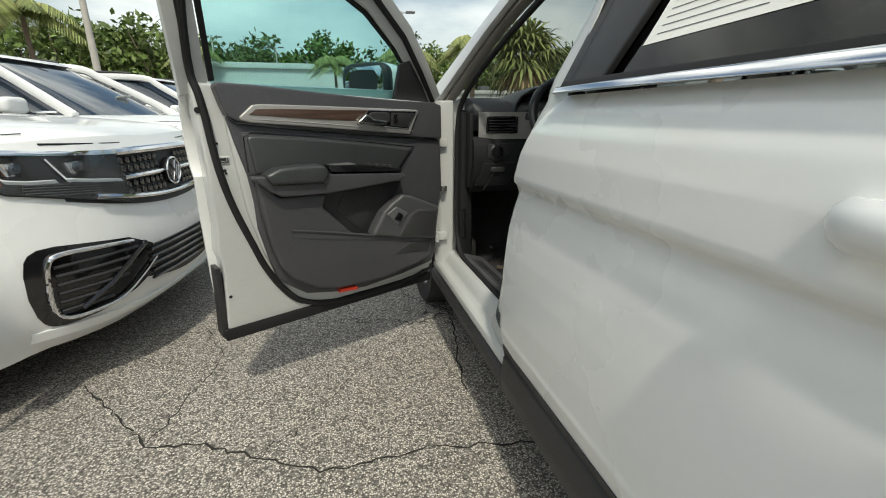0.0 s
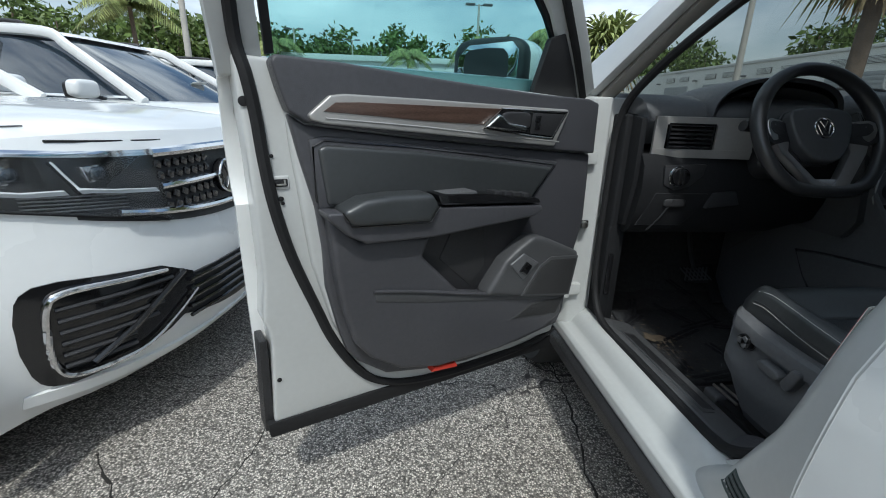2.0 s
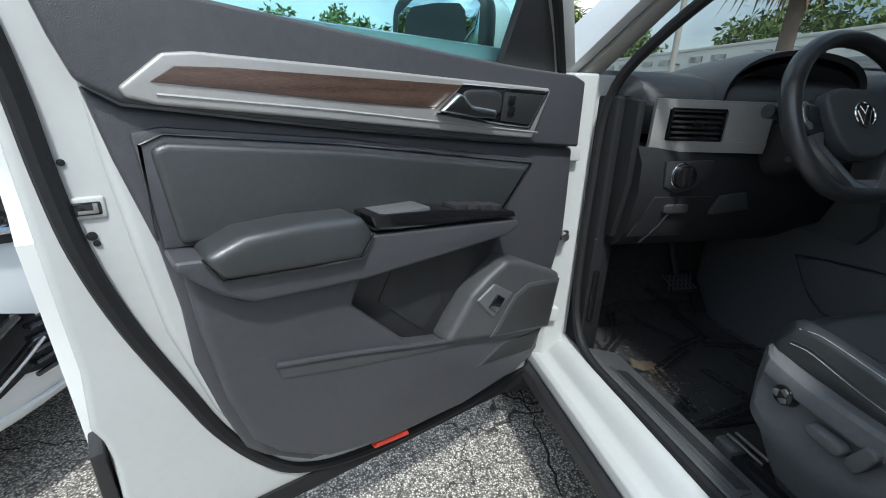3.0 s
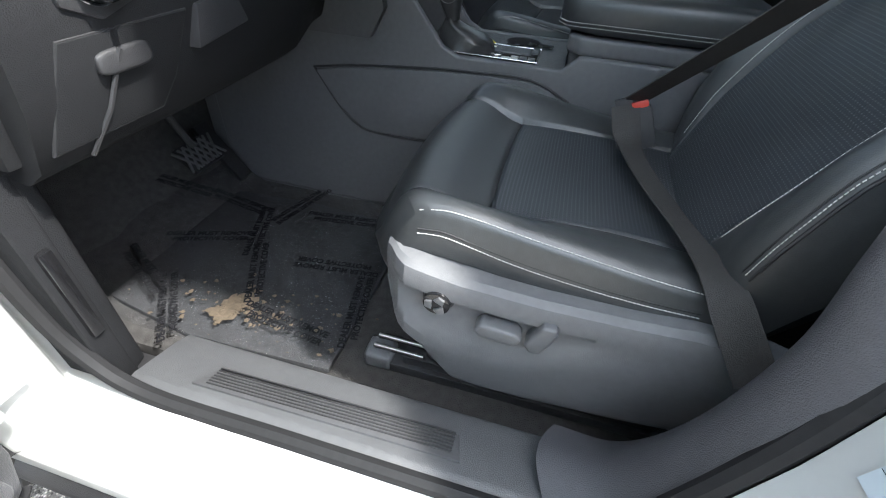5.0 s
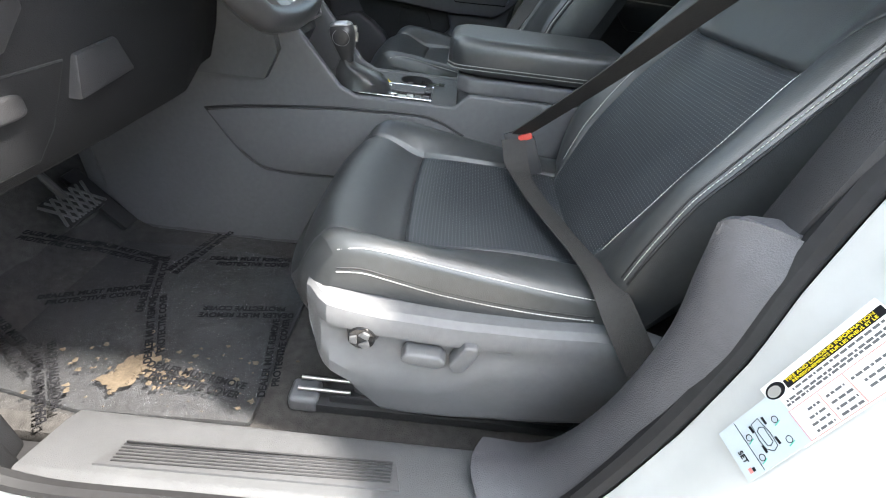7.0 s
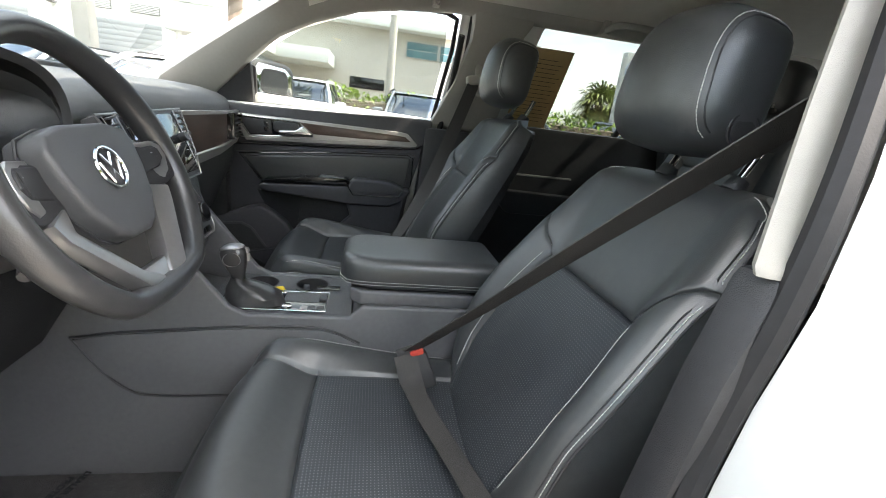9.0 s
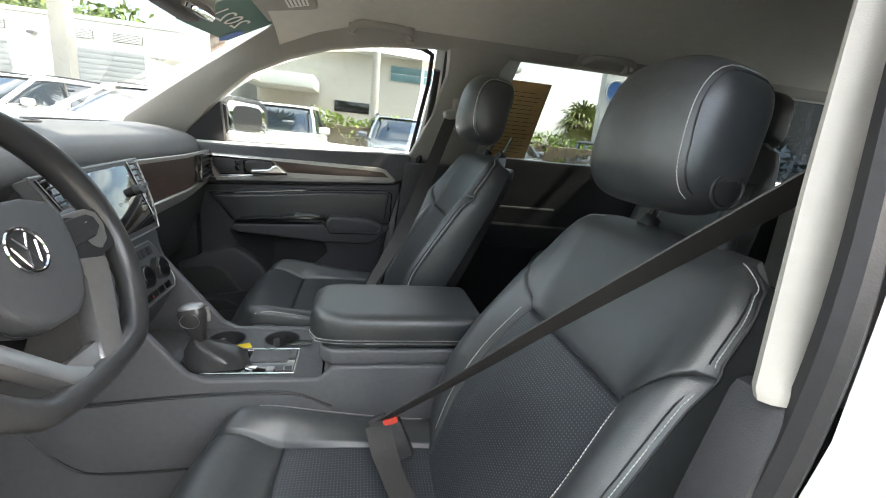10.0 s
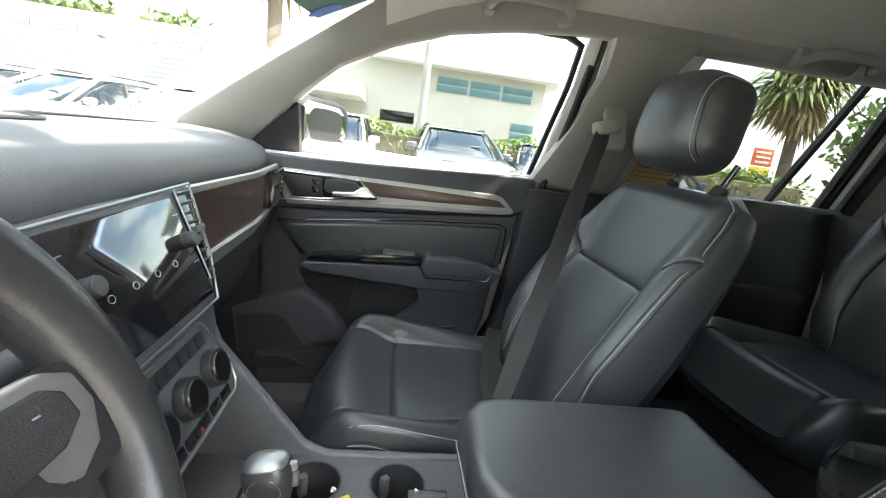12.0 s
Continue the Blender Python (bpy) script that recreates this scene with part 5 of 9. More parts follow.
sw("stalk", tube([(-0.05, 0.01, -0.055), (-0.13, 0.025, -0.05), (-0.19, 0.03, -0.04)], lambda t: 0.008 + 0.007 * t, 10, steps=4), M_BLACK)
sw("stalk", tube([(0.05, 0.01, -0.055), (0.13, 0.025, -0.05), (0.19, 0.03, -0.04)], lambda t: 0.008 + 0.007 * t, 10, steps=4), M_BLACK)
sw("stalk", tube([(-0.05, -0.03, -0.06), (-0.12, -0.06, -0.05), (-0.15, -0.075, -0.04)], 0.007, 8, steps=4), M_BLACK)

# centre console
con = thing("centre_console", Matrix.Translation((0, 1.6, 0.33)), "dark grey centre console with gear lever, cup holders and padded armrest", "console")
CB = Matrix.Translation((0, -1.6, -0.33))


def cadd(name, bm, mtl, parent=con, lab=""):
    bm.transform(CB)
    return part(name, bm, mtl, parent, lab)


core = [(1.12, 0.32), (1.12, 0.815), (1.46, 0.815), (1.49, 0.77), (1.50, 0.67), (1.80, 0.67), (1.84, 0.75), (1.90, 0.76), (2.10, 0.76), (2.45, 0.70), (2.45, 0.32)]
cadd("console_body", prism(core, "x", -0.118, 0.132, 0.008), M_CONS)
for x0, x1 in ((-0.130, -0.112), (0.128, 0.146)):
    fin = [(1.12, 0.33), (1.12, 0.80), (1.47, 0.80), (1.50, 0.768), (1.725, 0.768), (1.76, 0.785), (1.895, 0.955), (1.915, 1.01), (2.0, 1.03), (2.05, 0.98), (2.25, 0.72), (2.40, 0.60), (2.40, 0.33)]
    cadd("side_wall", prism(fin, "x", x0, x1, 0.007, 3), M_CONS)
cadd("side_inlay", prism([(2.075, 0.695), (2.02, 0.615), (1.975, 0.575), (1.93, 0.562), (1.80, 0.562), (1.48, 0.58), (1.47, 0.70), (1.515, 0.725), (1.56, 0.737), (1.70, 0.736), (1.80, 0.730), (2.0, 0.71)], "x", -0.128, -0.1365, 0.006), M_CONS)
cadd("inlay_seam", tube([(-0.1335, 2.078, 0.700), (-0.1335, 2.02, 0.612), (-0.1335, 1.975, 0.570), (-0.1335, 1.93, 0.557), (-0.1335, 1.80, 0.557), (-0.1335, 1.50, 0.575)], 0.0030, 6, steps=4), M_BLACK)
cadd("inlay_seam", tube([(-0.1335, 2.080, 0.700), (-0.1335, 1.98, 0.717), (-0.1335, 1.80, 0.735), (-0.1335, 1.70, 0.741), (-0.1335, 1.56, 0.742), (-0.1335, 1.47, 0.706)], 0.0026, 6, steps=4), M_BLACK)


def plate_with_holes(outer, holes, z):
    """A flat plate with round holes."""
    bm = bmesh.new()
    loops = [outer] + [[(cx + r * math.cos(-2 * math.pi * k / 36), cy + r * math.sin(-2 * math.pi * k / 36)) for k in range(36)] for cx, cy, r in holes]
    es = []
    for lp in loops:
        vs = [bm.verts.new((x, y, z)) for x, y in lp]
        es += [bm.edges.new((vs[i], vs[(i + 1) % len(vs)])) for i in range(len(vs))]
    bmesh.ops.triangle_fill(bm, use_beauty=True, use_dissolve=False, edges=es)
    return bm


CUPS = [(0.070, 1.735, 0.041), (0.072, 1.605, 0.041)]
cadd("top_plate", plate_with_holes([(-0.112, 1.495), (0.128, 1.495), (0.128, 1.83), (-0.112, 1.83)], CUPS, 0.764), M_DASH)
for cx, cy, r in CUPS:
    cup = [[Vector((cx + rr * math.cos(a), cy + rr * math.sin(a), z)) for a in [2 * math.pi * k / 36 for k in range(36)]] for rr, z in ((r + 0.003, 0.766), (r, 0.766), (r - 0.003, 0.69), (0.004, 0.688))]
    ch = cadd("cup_holder", loft(cup, cap=False), M_BLACK)
    for a in (0.6, 2.7, 4.8):
        cadd("grip_tab", moved(box(r - 0.013, r - 0.001, -0.007, 0.007, 0.715, 0.752, 0.003), Matrix.Translation((cx, cy, 0)) @ rot(math.degrees(a), "Z")), M_CHROME if a > 4 else M_GREY, ch)
lev = new("gear_lever")
lev.parent = con
cadd("lever_frame", tube([(-0.098, 1.555, 0.768), (0.012, 1.555, 0.768), (0.012, 1.70, 0.768), (0.016, 1.80, 0.768), (-0.098, 1.80, 0.768)], 0.0015, 6, closed=True), M_SATIN, lev, "bright chrome frame line")
cadd("gloss_panel", box(-0.096, 0.010, 1.558, 1.798, 0.760, 0.7675, 0.003), M_GLOSS, lev)
boot = []
for z, w, l, y in ((0.767, 0.047, 0.072, 1.725), (0.785, 0.045, 0.066, 1.728), (0.802, 0.036, 0.049, 1.740), (0.812, 0.024, 0.028, 1.755), (0.820, 0.016, 0.018, 1.762), (0.826, 0.013, 0.014, 1.764)):
    boot.append([Vector((-0.046 + w * (1 + 0.10 * math.sin(5 * a + z * 90)) * math.cos(a), y + l * (1 + 0.08 * math.sin(4 * a + z * 70)) * math.sin(a), z)) for a in [2 * math.pi * k / 32 for k in range(32)]])
cadd("boot", loft(boot), M_RIMHIDE, lev, "creased black leather boot")
cadd("stem", cyl((-0.046, 1.764, 0.815), (-0.046, 1.768, 0.84), 0.012, 16), M_BLACK, lev)
KN = Matrix.Translation((-0.046, 1.768, 0.862)) @ rot(-10, "X")


def knob_ring(hx, hy, z, e=0.72):
    """One level of the gear knob: a rounded block of the given half sizes."""
    return [Vector((hx * math.copysign(abs(math.cos(a)) ** e, math.cos(a)), hy * math.copysign(abs(math.sin(a)) ** e, math.sin(a)), z)) for a in [2 * math.pi * k / 32 for k in range(32)]]


cadd("knob", moved(loft([knob_ring(*r) for r in ((0.013, 0.015, -0.042), (0.0145, 0.017, -0.028), (0.019, 0.0225, -0.012), (0.0225, 0.027, 0.004), (0.0245, 0.0295, 0.018), (0.0235, 0.0285, 0.030), (0.018, 0.022, 0.038), (0.006, 0.008, 0.041))]), KN), M_RIMHIDE, lev, "black leather gear knob")
cadd("knob_cap", moved(loft([knob_ring(*r) for r in ((0.0195, 0.0255, 0.0350), (0.0195, 0.0245, 0.0375), (0.0165, 0.0205, 0.0405), (0.011, 0.014, 0.0430), (0.004, 0.005, 0.0438))]), KN), M_SPOKE, lev, "satin silver cap")
cadd("knob_strip", moved(tube([(0.0, -0.0295, 0.032), (0.0, -0.0300, 0.018), (0.0, -0.0265, 0.0)], 0.0035, 8, flat=1.8, steps=4), KN), M_SPOKE, lev)
cadd("knob_outline", moved(tube([(-0.0238 + 0.0035 * math.sin(a) ** 2 * (1 if math.sin(a) < 0 else 0.3), 0.019 * math.cos(a), 0.012 + 0.017 * math.sin(a)) for a in [2 * math.pi * k / 28 for k in range(28)]], 0.0006, 5, closed=True, up=(1, 0, 0)), KN), M_SPOKE, lev)
cadd("start_button", join(cyl((-0.078, 1.648, 0.765), (-0.078, 1.648, 0.772), 0.0125, 24, bev=0.001)), M_CHROME, lev)
for k, (bx, by) in enumerate(((-0.082, 1.607), (-0.082, 1.588), (-0.082, 1.569), (-0.025, 1.567), (-0.002, 1.567))):
    cadd("button", box(bx - 0.010, bx + 0.010, by - 0.008, by + 0.008, 0.765, 0.771, 0.002), M_SILVER if k == 0 else M_DASH, lev)
for k in range(4):
    cadd("gear_mark", box(-0.081, -0.076, 1.70 + k * 0.022, 1.706 + k * 0.022, 0.7665, 0.7679, 0.0003), M_PAPER, lev)
cadd("small_tray", box(-0.050, 0.005, 1.575, 1.660, 0.762, 0.7705, 0.004), M_DASH, lev)
arm = new("armrest")
arm.parent = con
cadd("armrest_base", prism([(-0.122, 1.14), (0.105, 1.14), (0.105, 1.475), (0.085, 1.50), (-0.10, 1.50), (-0.122, 1.475)], "z", 0.80, 0.835, 0.008, 3), M_GREY, arm)
apoly = [(-0.128, 1.13), (0.108, 1.13), (0.110, 1.46), (0.098, 1.505), (0.06, 1.525), (-0.07, 1.525), (-0.108, 1.508), (-0.130, 1.45)]
cadd("armrest_top", prism(apoly, "z", 0.838, 0.914, 0.032, 7), M_LEATHER, arm, "padded black leatherette lid")
st_path = [(-0.1305, 1.14, 0.862), (-0.1308, 1.445, 0.862), (-0.122, 1.485, 0.860), (-0.108, 1.509, 0.858), (-0.070, 1.5262, 0.856), (0.06, 1.5262, 0.856)]
for dz in (0.0, -0.007):
    cadd("stitching", dashes([(x, y, z + dz) for x, y, z in st_path], steps=0), M_THREAD, arm)
cadd("lid_seam", tube([(x * 1.002, y + 0.0005, z - 0.0035) for x, y, z in st_path], 0.0012, 5), M_BLACK, arm)
tag = single("key_tag", join(box(0.03, 0.056, 1.53, 1.59, 0.769, 0.7705, 0.0005), tube([(0.025, 1.60, 0.770), (0.0, 1.62, 0.772), (0.02, 1.64, 0.77)], 0.0012, 6)), M_GLASS, "clear plastic key tag lying beside the cup holders", "tag")
single("yellow_card", moved(box(-0.012, 0.012, -0.03, 0.03, 0.0, 0.002, 0.0005), Matrix.Translation((0.022, 1.70, 0.766)) @ rot(25, "Z")), mat("yellow_card", (0.75, 0.55, 0.02), 0.6), "small yellow card beside the gear lever", "card")


# ---- seats ----
def grid_parts(points, classes, uvs):
    """Splits a grid of points into meshes by the class of each cell."""
    out = {}
    ni, nj = len(points), len(points[0])
    for c in sorted({k for row in classes for k in row}):
        bm = bmesh.new()
        uv = bm.loops.layers.uv.new("UVMap")
        vs = {}

        def vert(i, j):
            if (i, j) not in vs:
                vs[(i, j)] = bm.verts.new(points[i][j])
            return vs[(i, j)]
        for i in range(ni - 1):
            for j in range(nj - 1):
                if classes[i][j] == c:
                    keys = ((i, j), (i + 1, j), (i + 1, j + 1), (i, j + 1))
                    f = bm.faces.new([vert(*k) for k in keys])
                    for lp, k in zip(f.loops, keys):
                        lp[uv].uv = uvs[k[0]][k[1]]
        out[c] = bm
    return out


def sstep(a, b, x):
    t = min(1.0, max(0.0, (x - a) / (b - a)))
    return t * t * (3 - 2 * t)


def spread(marks, step):
    """Sample places: evenly spaced, with close pairs round each mark (a seam)."""
    lo, hi = marks[0], marks[-1]
    vals = {round(lo + (hi - lo) * k / round((hi - lo) / step), 4) for k in range(round((hi - lo) / step) + 1)}
    for m in marks[1:-1]:
        vals |= {round(m + d, 4) for d in (-0.010, -0.005, -0.002, 0.0, 0.002, 0.005, 0.010)}
    return sorted(vals)


def table(x, ks):
    """Smooth look-up in a short table of pairs."""
    if x <= ks[0][0]:
        return ks[0][1]
    for (a, p), (b, q) in zip(ks, ks[1:]):
        if x <= b:
            t = (x - a) / (b - a)
            return p + (q - p) * t
    return ks[-1][1]


def car_seat(xc, yb, zb, recline, label, group, head=True, side=0, stitch=True, perf=True):
    """A bucket seat: cushion from the crease at yb forwards, backrest leaning by recline degrees. side: where its control panel sits."""
    seat = thing("car_seat", Matrix.Translation((xc, yb, 0.33)), label, "car seat", group)
    off = Matrix.Translation((0, 0, -0.33))

    def add(name, bm, mtl, parent=seat, lab=""):
        bm.transform(off)
        return part(name, bm, mtl, parent, lab, 50)
    M_INS = M_PERF if perf else M_LEATHER
    W, D, INS, SEAM = 0.247, 0.475, 0.172, 0.290

    def crest(s):
        """Height of the stitched edge along the cushion."""
        return zb + 0.008 + 0.046 * sstep(-0.05, 0.40, s) - 0.060 * max(0, (s - 0.415) / 0.06) ** 2

    def top(x, s):
        ax = abs(x)
        zi = zb + 0.008 + 0.034 * sstep(SEAM, 0.40, s) - 0.010 * (1 - (min(ax, INS) / INS) ** 2) * (1 - sstep(0.15, 0.30, s))
        zi += 0.008 * math.sin(math.pi * min(1, max(0, s) / SEAM)) - 0.105 * max(0, (s - 0.405) / 0.07) ** 2
        k = sstep(INS - 0.012, W - 0.020, ax)
        z = zi + (crest(s) + 0.010 - zi) * k - 0.012 * max(0, (ax - 0.222) / 0.025) ** 2
        g = 0.0
        if s < 0.43:
            g = max(g, 1 - abs(ax - INS) / 0.006)
        if ax < INS + 0.003:
            g = max(g, 1 - abs(s - SEAM) / 0.006)
        return z - 0.007 * max(0, g)

    def wide(x, s):
        """The middle panel narrows to the rear and widens towards the front corners."""
        ax, ins = abs(x), INS - 0.012 + 0.024 * sstep(0.10, 0.42, s)
        r = ax * ins / INS if ax < INS else ins + (ax - INS) * (W - ins) / (W - INS)
        return math.copysign(r, x)

    def bow(x, s):
        return 0.072 * (min(abs(x), W) / W) ** 3.0 * sstep(0.20, D, s)
    us, ss = spread([-W, -INS, INS, W], 0.017), spread([-0.03, SEAM, D], 0.017)
    pts, cls, uvs = [], [], []
    for s in ss:
        tl = crest(s)
        dr = 0.105 - 0.035 * sstep(0.42, D, s)
        prof = ((tl - dr, -0.022), (tl - 0.70 * dr, 0.004), (tl - 0.42 * dr, 0.008), (tl - 0.030, 0.006), (tl - 0.010, 0.003))
        sides = [[Vector((q * (W + e), s - bow(W, s), z)) for z, e in prof] for q in (-1, 1)]
        row = sides[0] + [Vector((wide(x, s), s - bow(x, s), top(x, s))) for x in us] + sides[1][::-1]
        pts.append(row)
        uvs.append([(p.x, s) for p in row])
    for k, (dy, dz, sx) in enumerate(((0.010, 0.022, 0.995), (0.006, 0.055, 0.985), (-0.030, 0.092, 0.95))):
        pts.append([Vector((p.x * sx, p.y + dy, min(p.z - 0.006, zb - 0.028 - dz))) for p in pts[len(ss) - 1]])
        uvs.append([(p.x, D + 0.03 * (k + 1)) for p in pts[-1]])
    mids = [None] * 5 + us + [None] * 5
    for i in range(len(pts) - 1):
        crow = []
        s = ss[i] if i < len(ss) else 1.0
        for j in range(len(mids) - 1):
            a, b = mids[j], mids[j + 1]
            m = (a + b) / 2 if a is not None and b is not None else (-1 if j < 8 else 1)
            crow.append("insert" if abs(m) < INS and s + 0.001 < SEAM else "thigh_pad" if abs(m) < INS or s >= 0.43 and abs(m) < W else "bolster_l" if m < 0 else "bolster_r")
        cls.append(crow)
    cush = new("cushion")
    cush.parent = seat
    for c, bm in grid_parts(pts, cls, uvs).items():
        add({"insert": "cushion_insert", "thigh_pad": "thigh_pad"}.get(c, "cushion_bolster"), bm, M_INS if c == "insert" else M_LEATHER, cush, "perforated insert" if c == "insert" and perf else "")
    if stitch:
        for sx in (-1, 1):
            edge = [(sx * (W - 0.001), s - bow(W, s), crest(s) + 0.0005) for s in [0.0 + 0.0435 * k for k in range(11)]]
            add("stitching", dashes(edge, steps=2), M_THREAD, cush)
            low_e = [(sx * (W + 0.0075), s - bow(W, s), crest(s) - 0.031 - 0.012 * math.sin(math.pi * s / 0.44)) for s in [0.0 + 0.0435 * k for k in range(11)]]
            add("stitching", dashes(low_e, steps=2), M_THREAD, cush)
            add("edge_seam", tube([(x - sx * 0.0015, y, z + 0.006) for x, y, z in low_e], 0.0013, 5, steps=2), M_BLACK, cush)
    # backrest
    L = 0.60
    ca, sa = math.cos(radians(recline)), math.sin(radians(recline))
    up, nf = Vector((0, -sa, ca)), Vector((0, ca, sa))
    root = Vector((0, 0.0, zb + 0.010))
    EDGE = [(-0.10, 0.225), (0.0, 0.240), (0.08, 0.252), (0.28, 0.254), (0.40, 0.243), (0.446, 0.236), (0.52, 0.222), (0.565, 0.200), (0.60, 0.160)]
    SEAMW = [(-0.10, 0.135), (0.0, 0.150), (0.12, 0.172), (0.24, 0.172), (0.352, 0.153)]
    BOLST = [(-0.10, -0.045), (0.0, -0.012), (0.05, 0.012), (0.10, 0.030), (0.18, 0.044), (0.28, 0.041), (0.40, 0.028), (0.46, 0.016), (0.60, 0.0)]
    FLAT = [(-0.10, -0.02), (0.0, 0.0), (0.12, 0.006), (0.24, 0.004), (0.352, -0.008), (0.40, -0.004), (0.60, 0.0)]

    def seam_t(q):
        aq = abs(q)
        return 0.352 + 0.020 * sstep(0.60, 0.66, aq) + 0.074 * sstep(0.64, 1.0, aq)

    def front_pt(q, r, lift=0.0):
        aq = abs(q)
        ts = seam_t(q)
        t = r * ts if r <= 1 else ts + (r - 1) * (L - 0.035 * aq ** 5 - ts)
        ws, we = table(t, SEAMW), table(t, EDGE)
        x = aq / 0.62 * ws if aq < 0.62 else ws + (aq - 0.62) / 0.38 * (we - ws)
        k = sstep(0.52, 0.86, aq)
        d = table(t, FLAT) * (1 - k) + table(t, BOLST) * k - 0.020 * max(0, (aq - 0.86) / 0.14) ** 2
        d -= 0.050 * max(0, (t - 0.545) / 0.055) ** 2
        g = 0.0
        if r < 1.02:
            g = max(g, 1 - abs(aq - 0.62) * 0.45 / 0.006)
        if aq < 0.985:
            g = max(g, 1 - abs(r - 1) * ts / 0.006)
        d -= 0.007 * max(0, g)
        return root + Vector((math.copysign(x, q), 0, 0)) + up * t + nf * (d + lift)
    qs = spread([-1, -0.62, 0.62, 1], 0.07)
    rs = sorted({-0.25, -0.16, -0.08} | {round(k / 18, 4) for k in range(19)} | {0.975, 0.988, 0.995, 1.005, 1.012, 1.03} | {round(1 + k / 14, 4) for k in range(15)})
    pts, cls, uvs = [], [], []
    for r in rs:
        row = [front_pt(q, r) for q in qs]
        t = r * 0.40 if r <= 1 else 0.40 + (r - 1) * (L - 0.40)
        we = table(t, EDGE)
        th = 0.130 - 0.040 * max(0, t) / L
        rear = [root + Vector((q * we * 0.95, 0, 0)) + up * min(t, L - 0.02) - nf * (th - 0.014 * abs(q)) for q in (-1, -0.5, 0, 0.5, 1)]

        def rim(p, e, dn):
            return Vector((math.copysign(abs(p.x) + e, p.x), p.y, p.z)) - nf * dn
        dl = (row[0] - root).dot(nf) + th - 0.02
        pts.append([rear[1], rear[0], rim(row[0], 0.006, 0.75 * dl), rim(row[0], 0.010, 0.30 * dl)] + row + [rim(row[-1], 0.010, 0.30 * dl), rim(row[-1], 0.006, 0.75 * dl), rear[4], rear[3], rear[2], rear[1]])
        uvs.append([(p.x, t) for p in pts[-1]])
    nq = len(qs)
    for i in range(len(rs) - 1):
        crow = []
        for j in range(len(pts[0]) - 1):
            k = j - 4
            if k < -2 or k >= nq + 1:
                crow.append("shell")
            elif k < 0 or k >= nq - 1:
                crow.append("side_l" if k < 0 else "side_r")
            else:
                m = (qs[k] + qs[k + 1]) / 2
                crow.append("shoulder" if rs[i] >= 1 else "insert" if abs(m) < 0.62 else "wing_l" if m < 0 else "wing_r")
        cls.append(crow)
    back = new("backrest")
    back.parent = seat
    nm = {"insert": ("backrest_insert", M_INS), "shoulder": ("shoulder_pad", M_LEATHER), "shell": ("back_shell", M_BLACK), "side_l": ("side_panel", M_LEATHER), "side_r": ("side_panel", M_LEATHER), "wing_l": ("backrest_bolster", M_LEATHER), "wing_r": ("backrest_bolster", M_LEATHER)}
    for c, bm in grid_parts(pts, cls, uvs).items():
        add(nm[c][0], bm, nm[c][1], back)
    cb = bmesh.new()
    cb.faces.new([cb.verts.new(p) for p in pts[-1][:-1]])
    add("top_cap", cb, M_LEATHER, back)
    if stitch:
        for sx in (-1, 1):
            up_r = [0.10 + 0.10 * k for k in range(10)]
            add("stitching", dashes([front_pt(sx * 0.66, r, 0.0012) for r in up_r], steps=2), M_THREAD, back)
            ring = [front_pt(sx * 0.975, r, 0.001) for r in up_r + [1.12, 1.26, 1.40, 1.54, 1.68, 1.80, 1.90]] + [front_pt(sx * q, 1.93, 0.001) for q in (0.90, 0.80, 0.68)]
            add("stitching", dashes(ring, steps=2), M_THREAD, back)
            add("piping", tube([p + Vector((sx * 0.006, 0, 0)) - nf * 0.004 for p in ring], 0.0022, 6, steps=2), M_BLACK, back)
            add("edge_crease", tube([front_pt(sx * 0.955, r, -0.0004) for r in up_r + [1.12, 1.26, 1.40, 1.54, 1.68, 1.80]], 0.0012, 5, steps=2), M_BLACK, back)
    # headrest on two posts
    hr = new("headrest")
    hr.parent = seat
    base = root + up * 0.600 - nf * 0.040
    if head:
        for sx in (-1, 1):
            p0 = base + Vector((sx * 0.080, 0, -0.02))
            add("post", cyl(p0, p0 + up * 0.085 + nf * 0.004, 0.0065, 14), M_CHROME, hr, "chrome headrest post")
            add("post_sleeve", cyl(p0 + up * 0.010, p0 + up * 0.032, 0.018, 20, 0.015, bev=0.002), M_BLACK, hr)
    hm = Matrix.Translation(Vector((0, -0.262, zb + 0.655))) @ rot(recline * 0.35, "X")
    hb = pillow((0, 0, 0), (0.124, 0.066, 0.104), 0.60, 44, 30)
    for v in hb.verts:
        v.co.y += 0.016 * (v.co.z / 0.1) ** 2 * (-0.6 if v.co.y > 0 else -0.8) - 0.020 * (abs(v.co.x) / 0.124) ** 2
        v.co.x *= 1 - 0.05 * v.co.z / 0.1
    tree = BVHTree.FromBMesh(hb)
    add("headrest_cushion", moved(hb, hm), M_LEATHER, hr)
    if stitch:
        for sx in (-1, 1):
            arc, seam = [], []
            for k in range(29):
                a = -1.35 + 0.15 * k
                way = Vector((0, math.cos(a), math.sin(a)))
                for lst, xx, lift in ((arc, 0.100, 0.0008), (seam, 0.106, -0.0002)):
                    p = tree.ray_cast(Vector((sx * xx * (1 - 0.05 * math.sin(a)), -0.01, 0)) + way * 0.3, -way)[0]
                    if p:
                        lst.append(hm @ (p + way * lift))
            add("stitching", dashes(arc, steps=0), M_THREAD, hr)
            add("seam", tube(seam, 0.0014, 5), M_BLACK, hr)
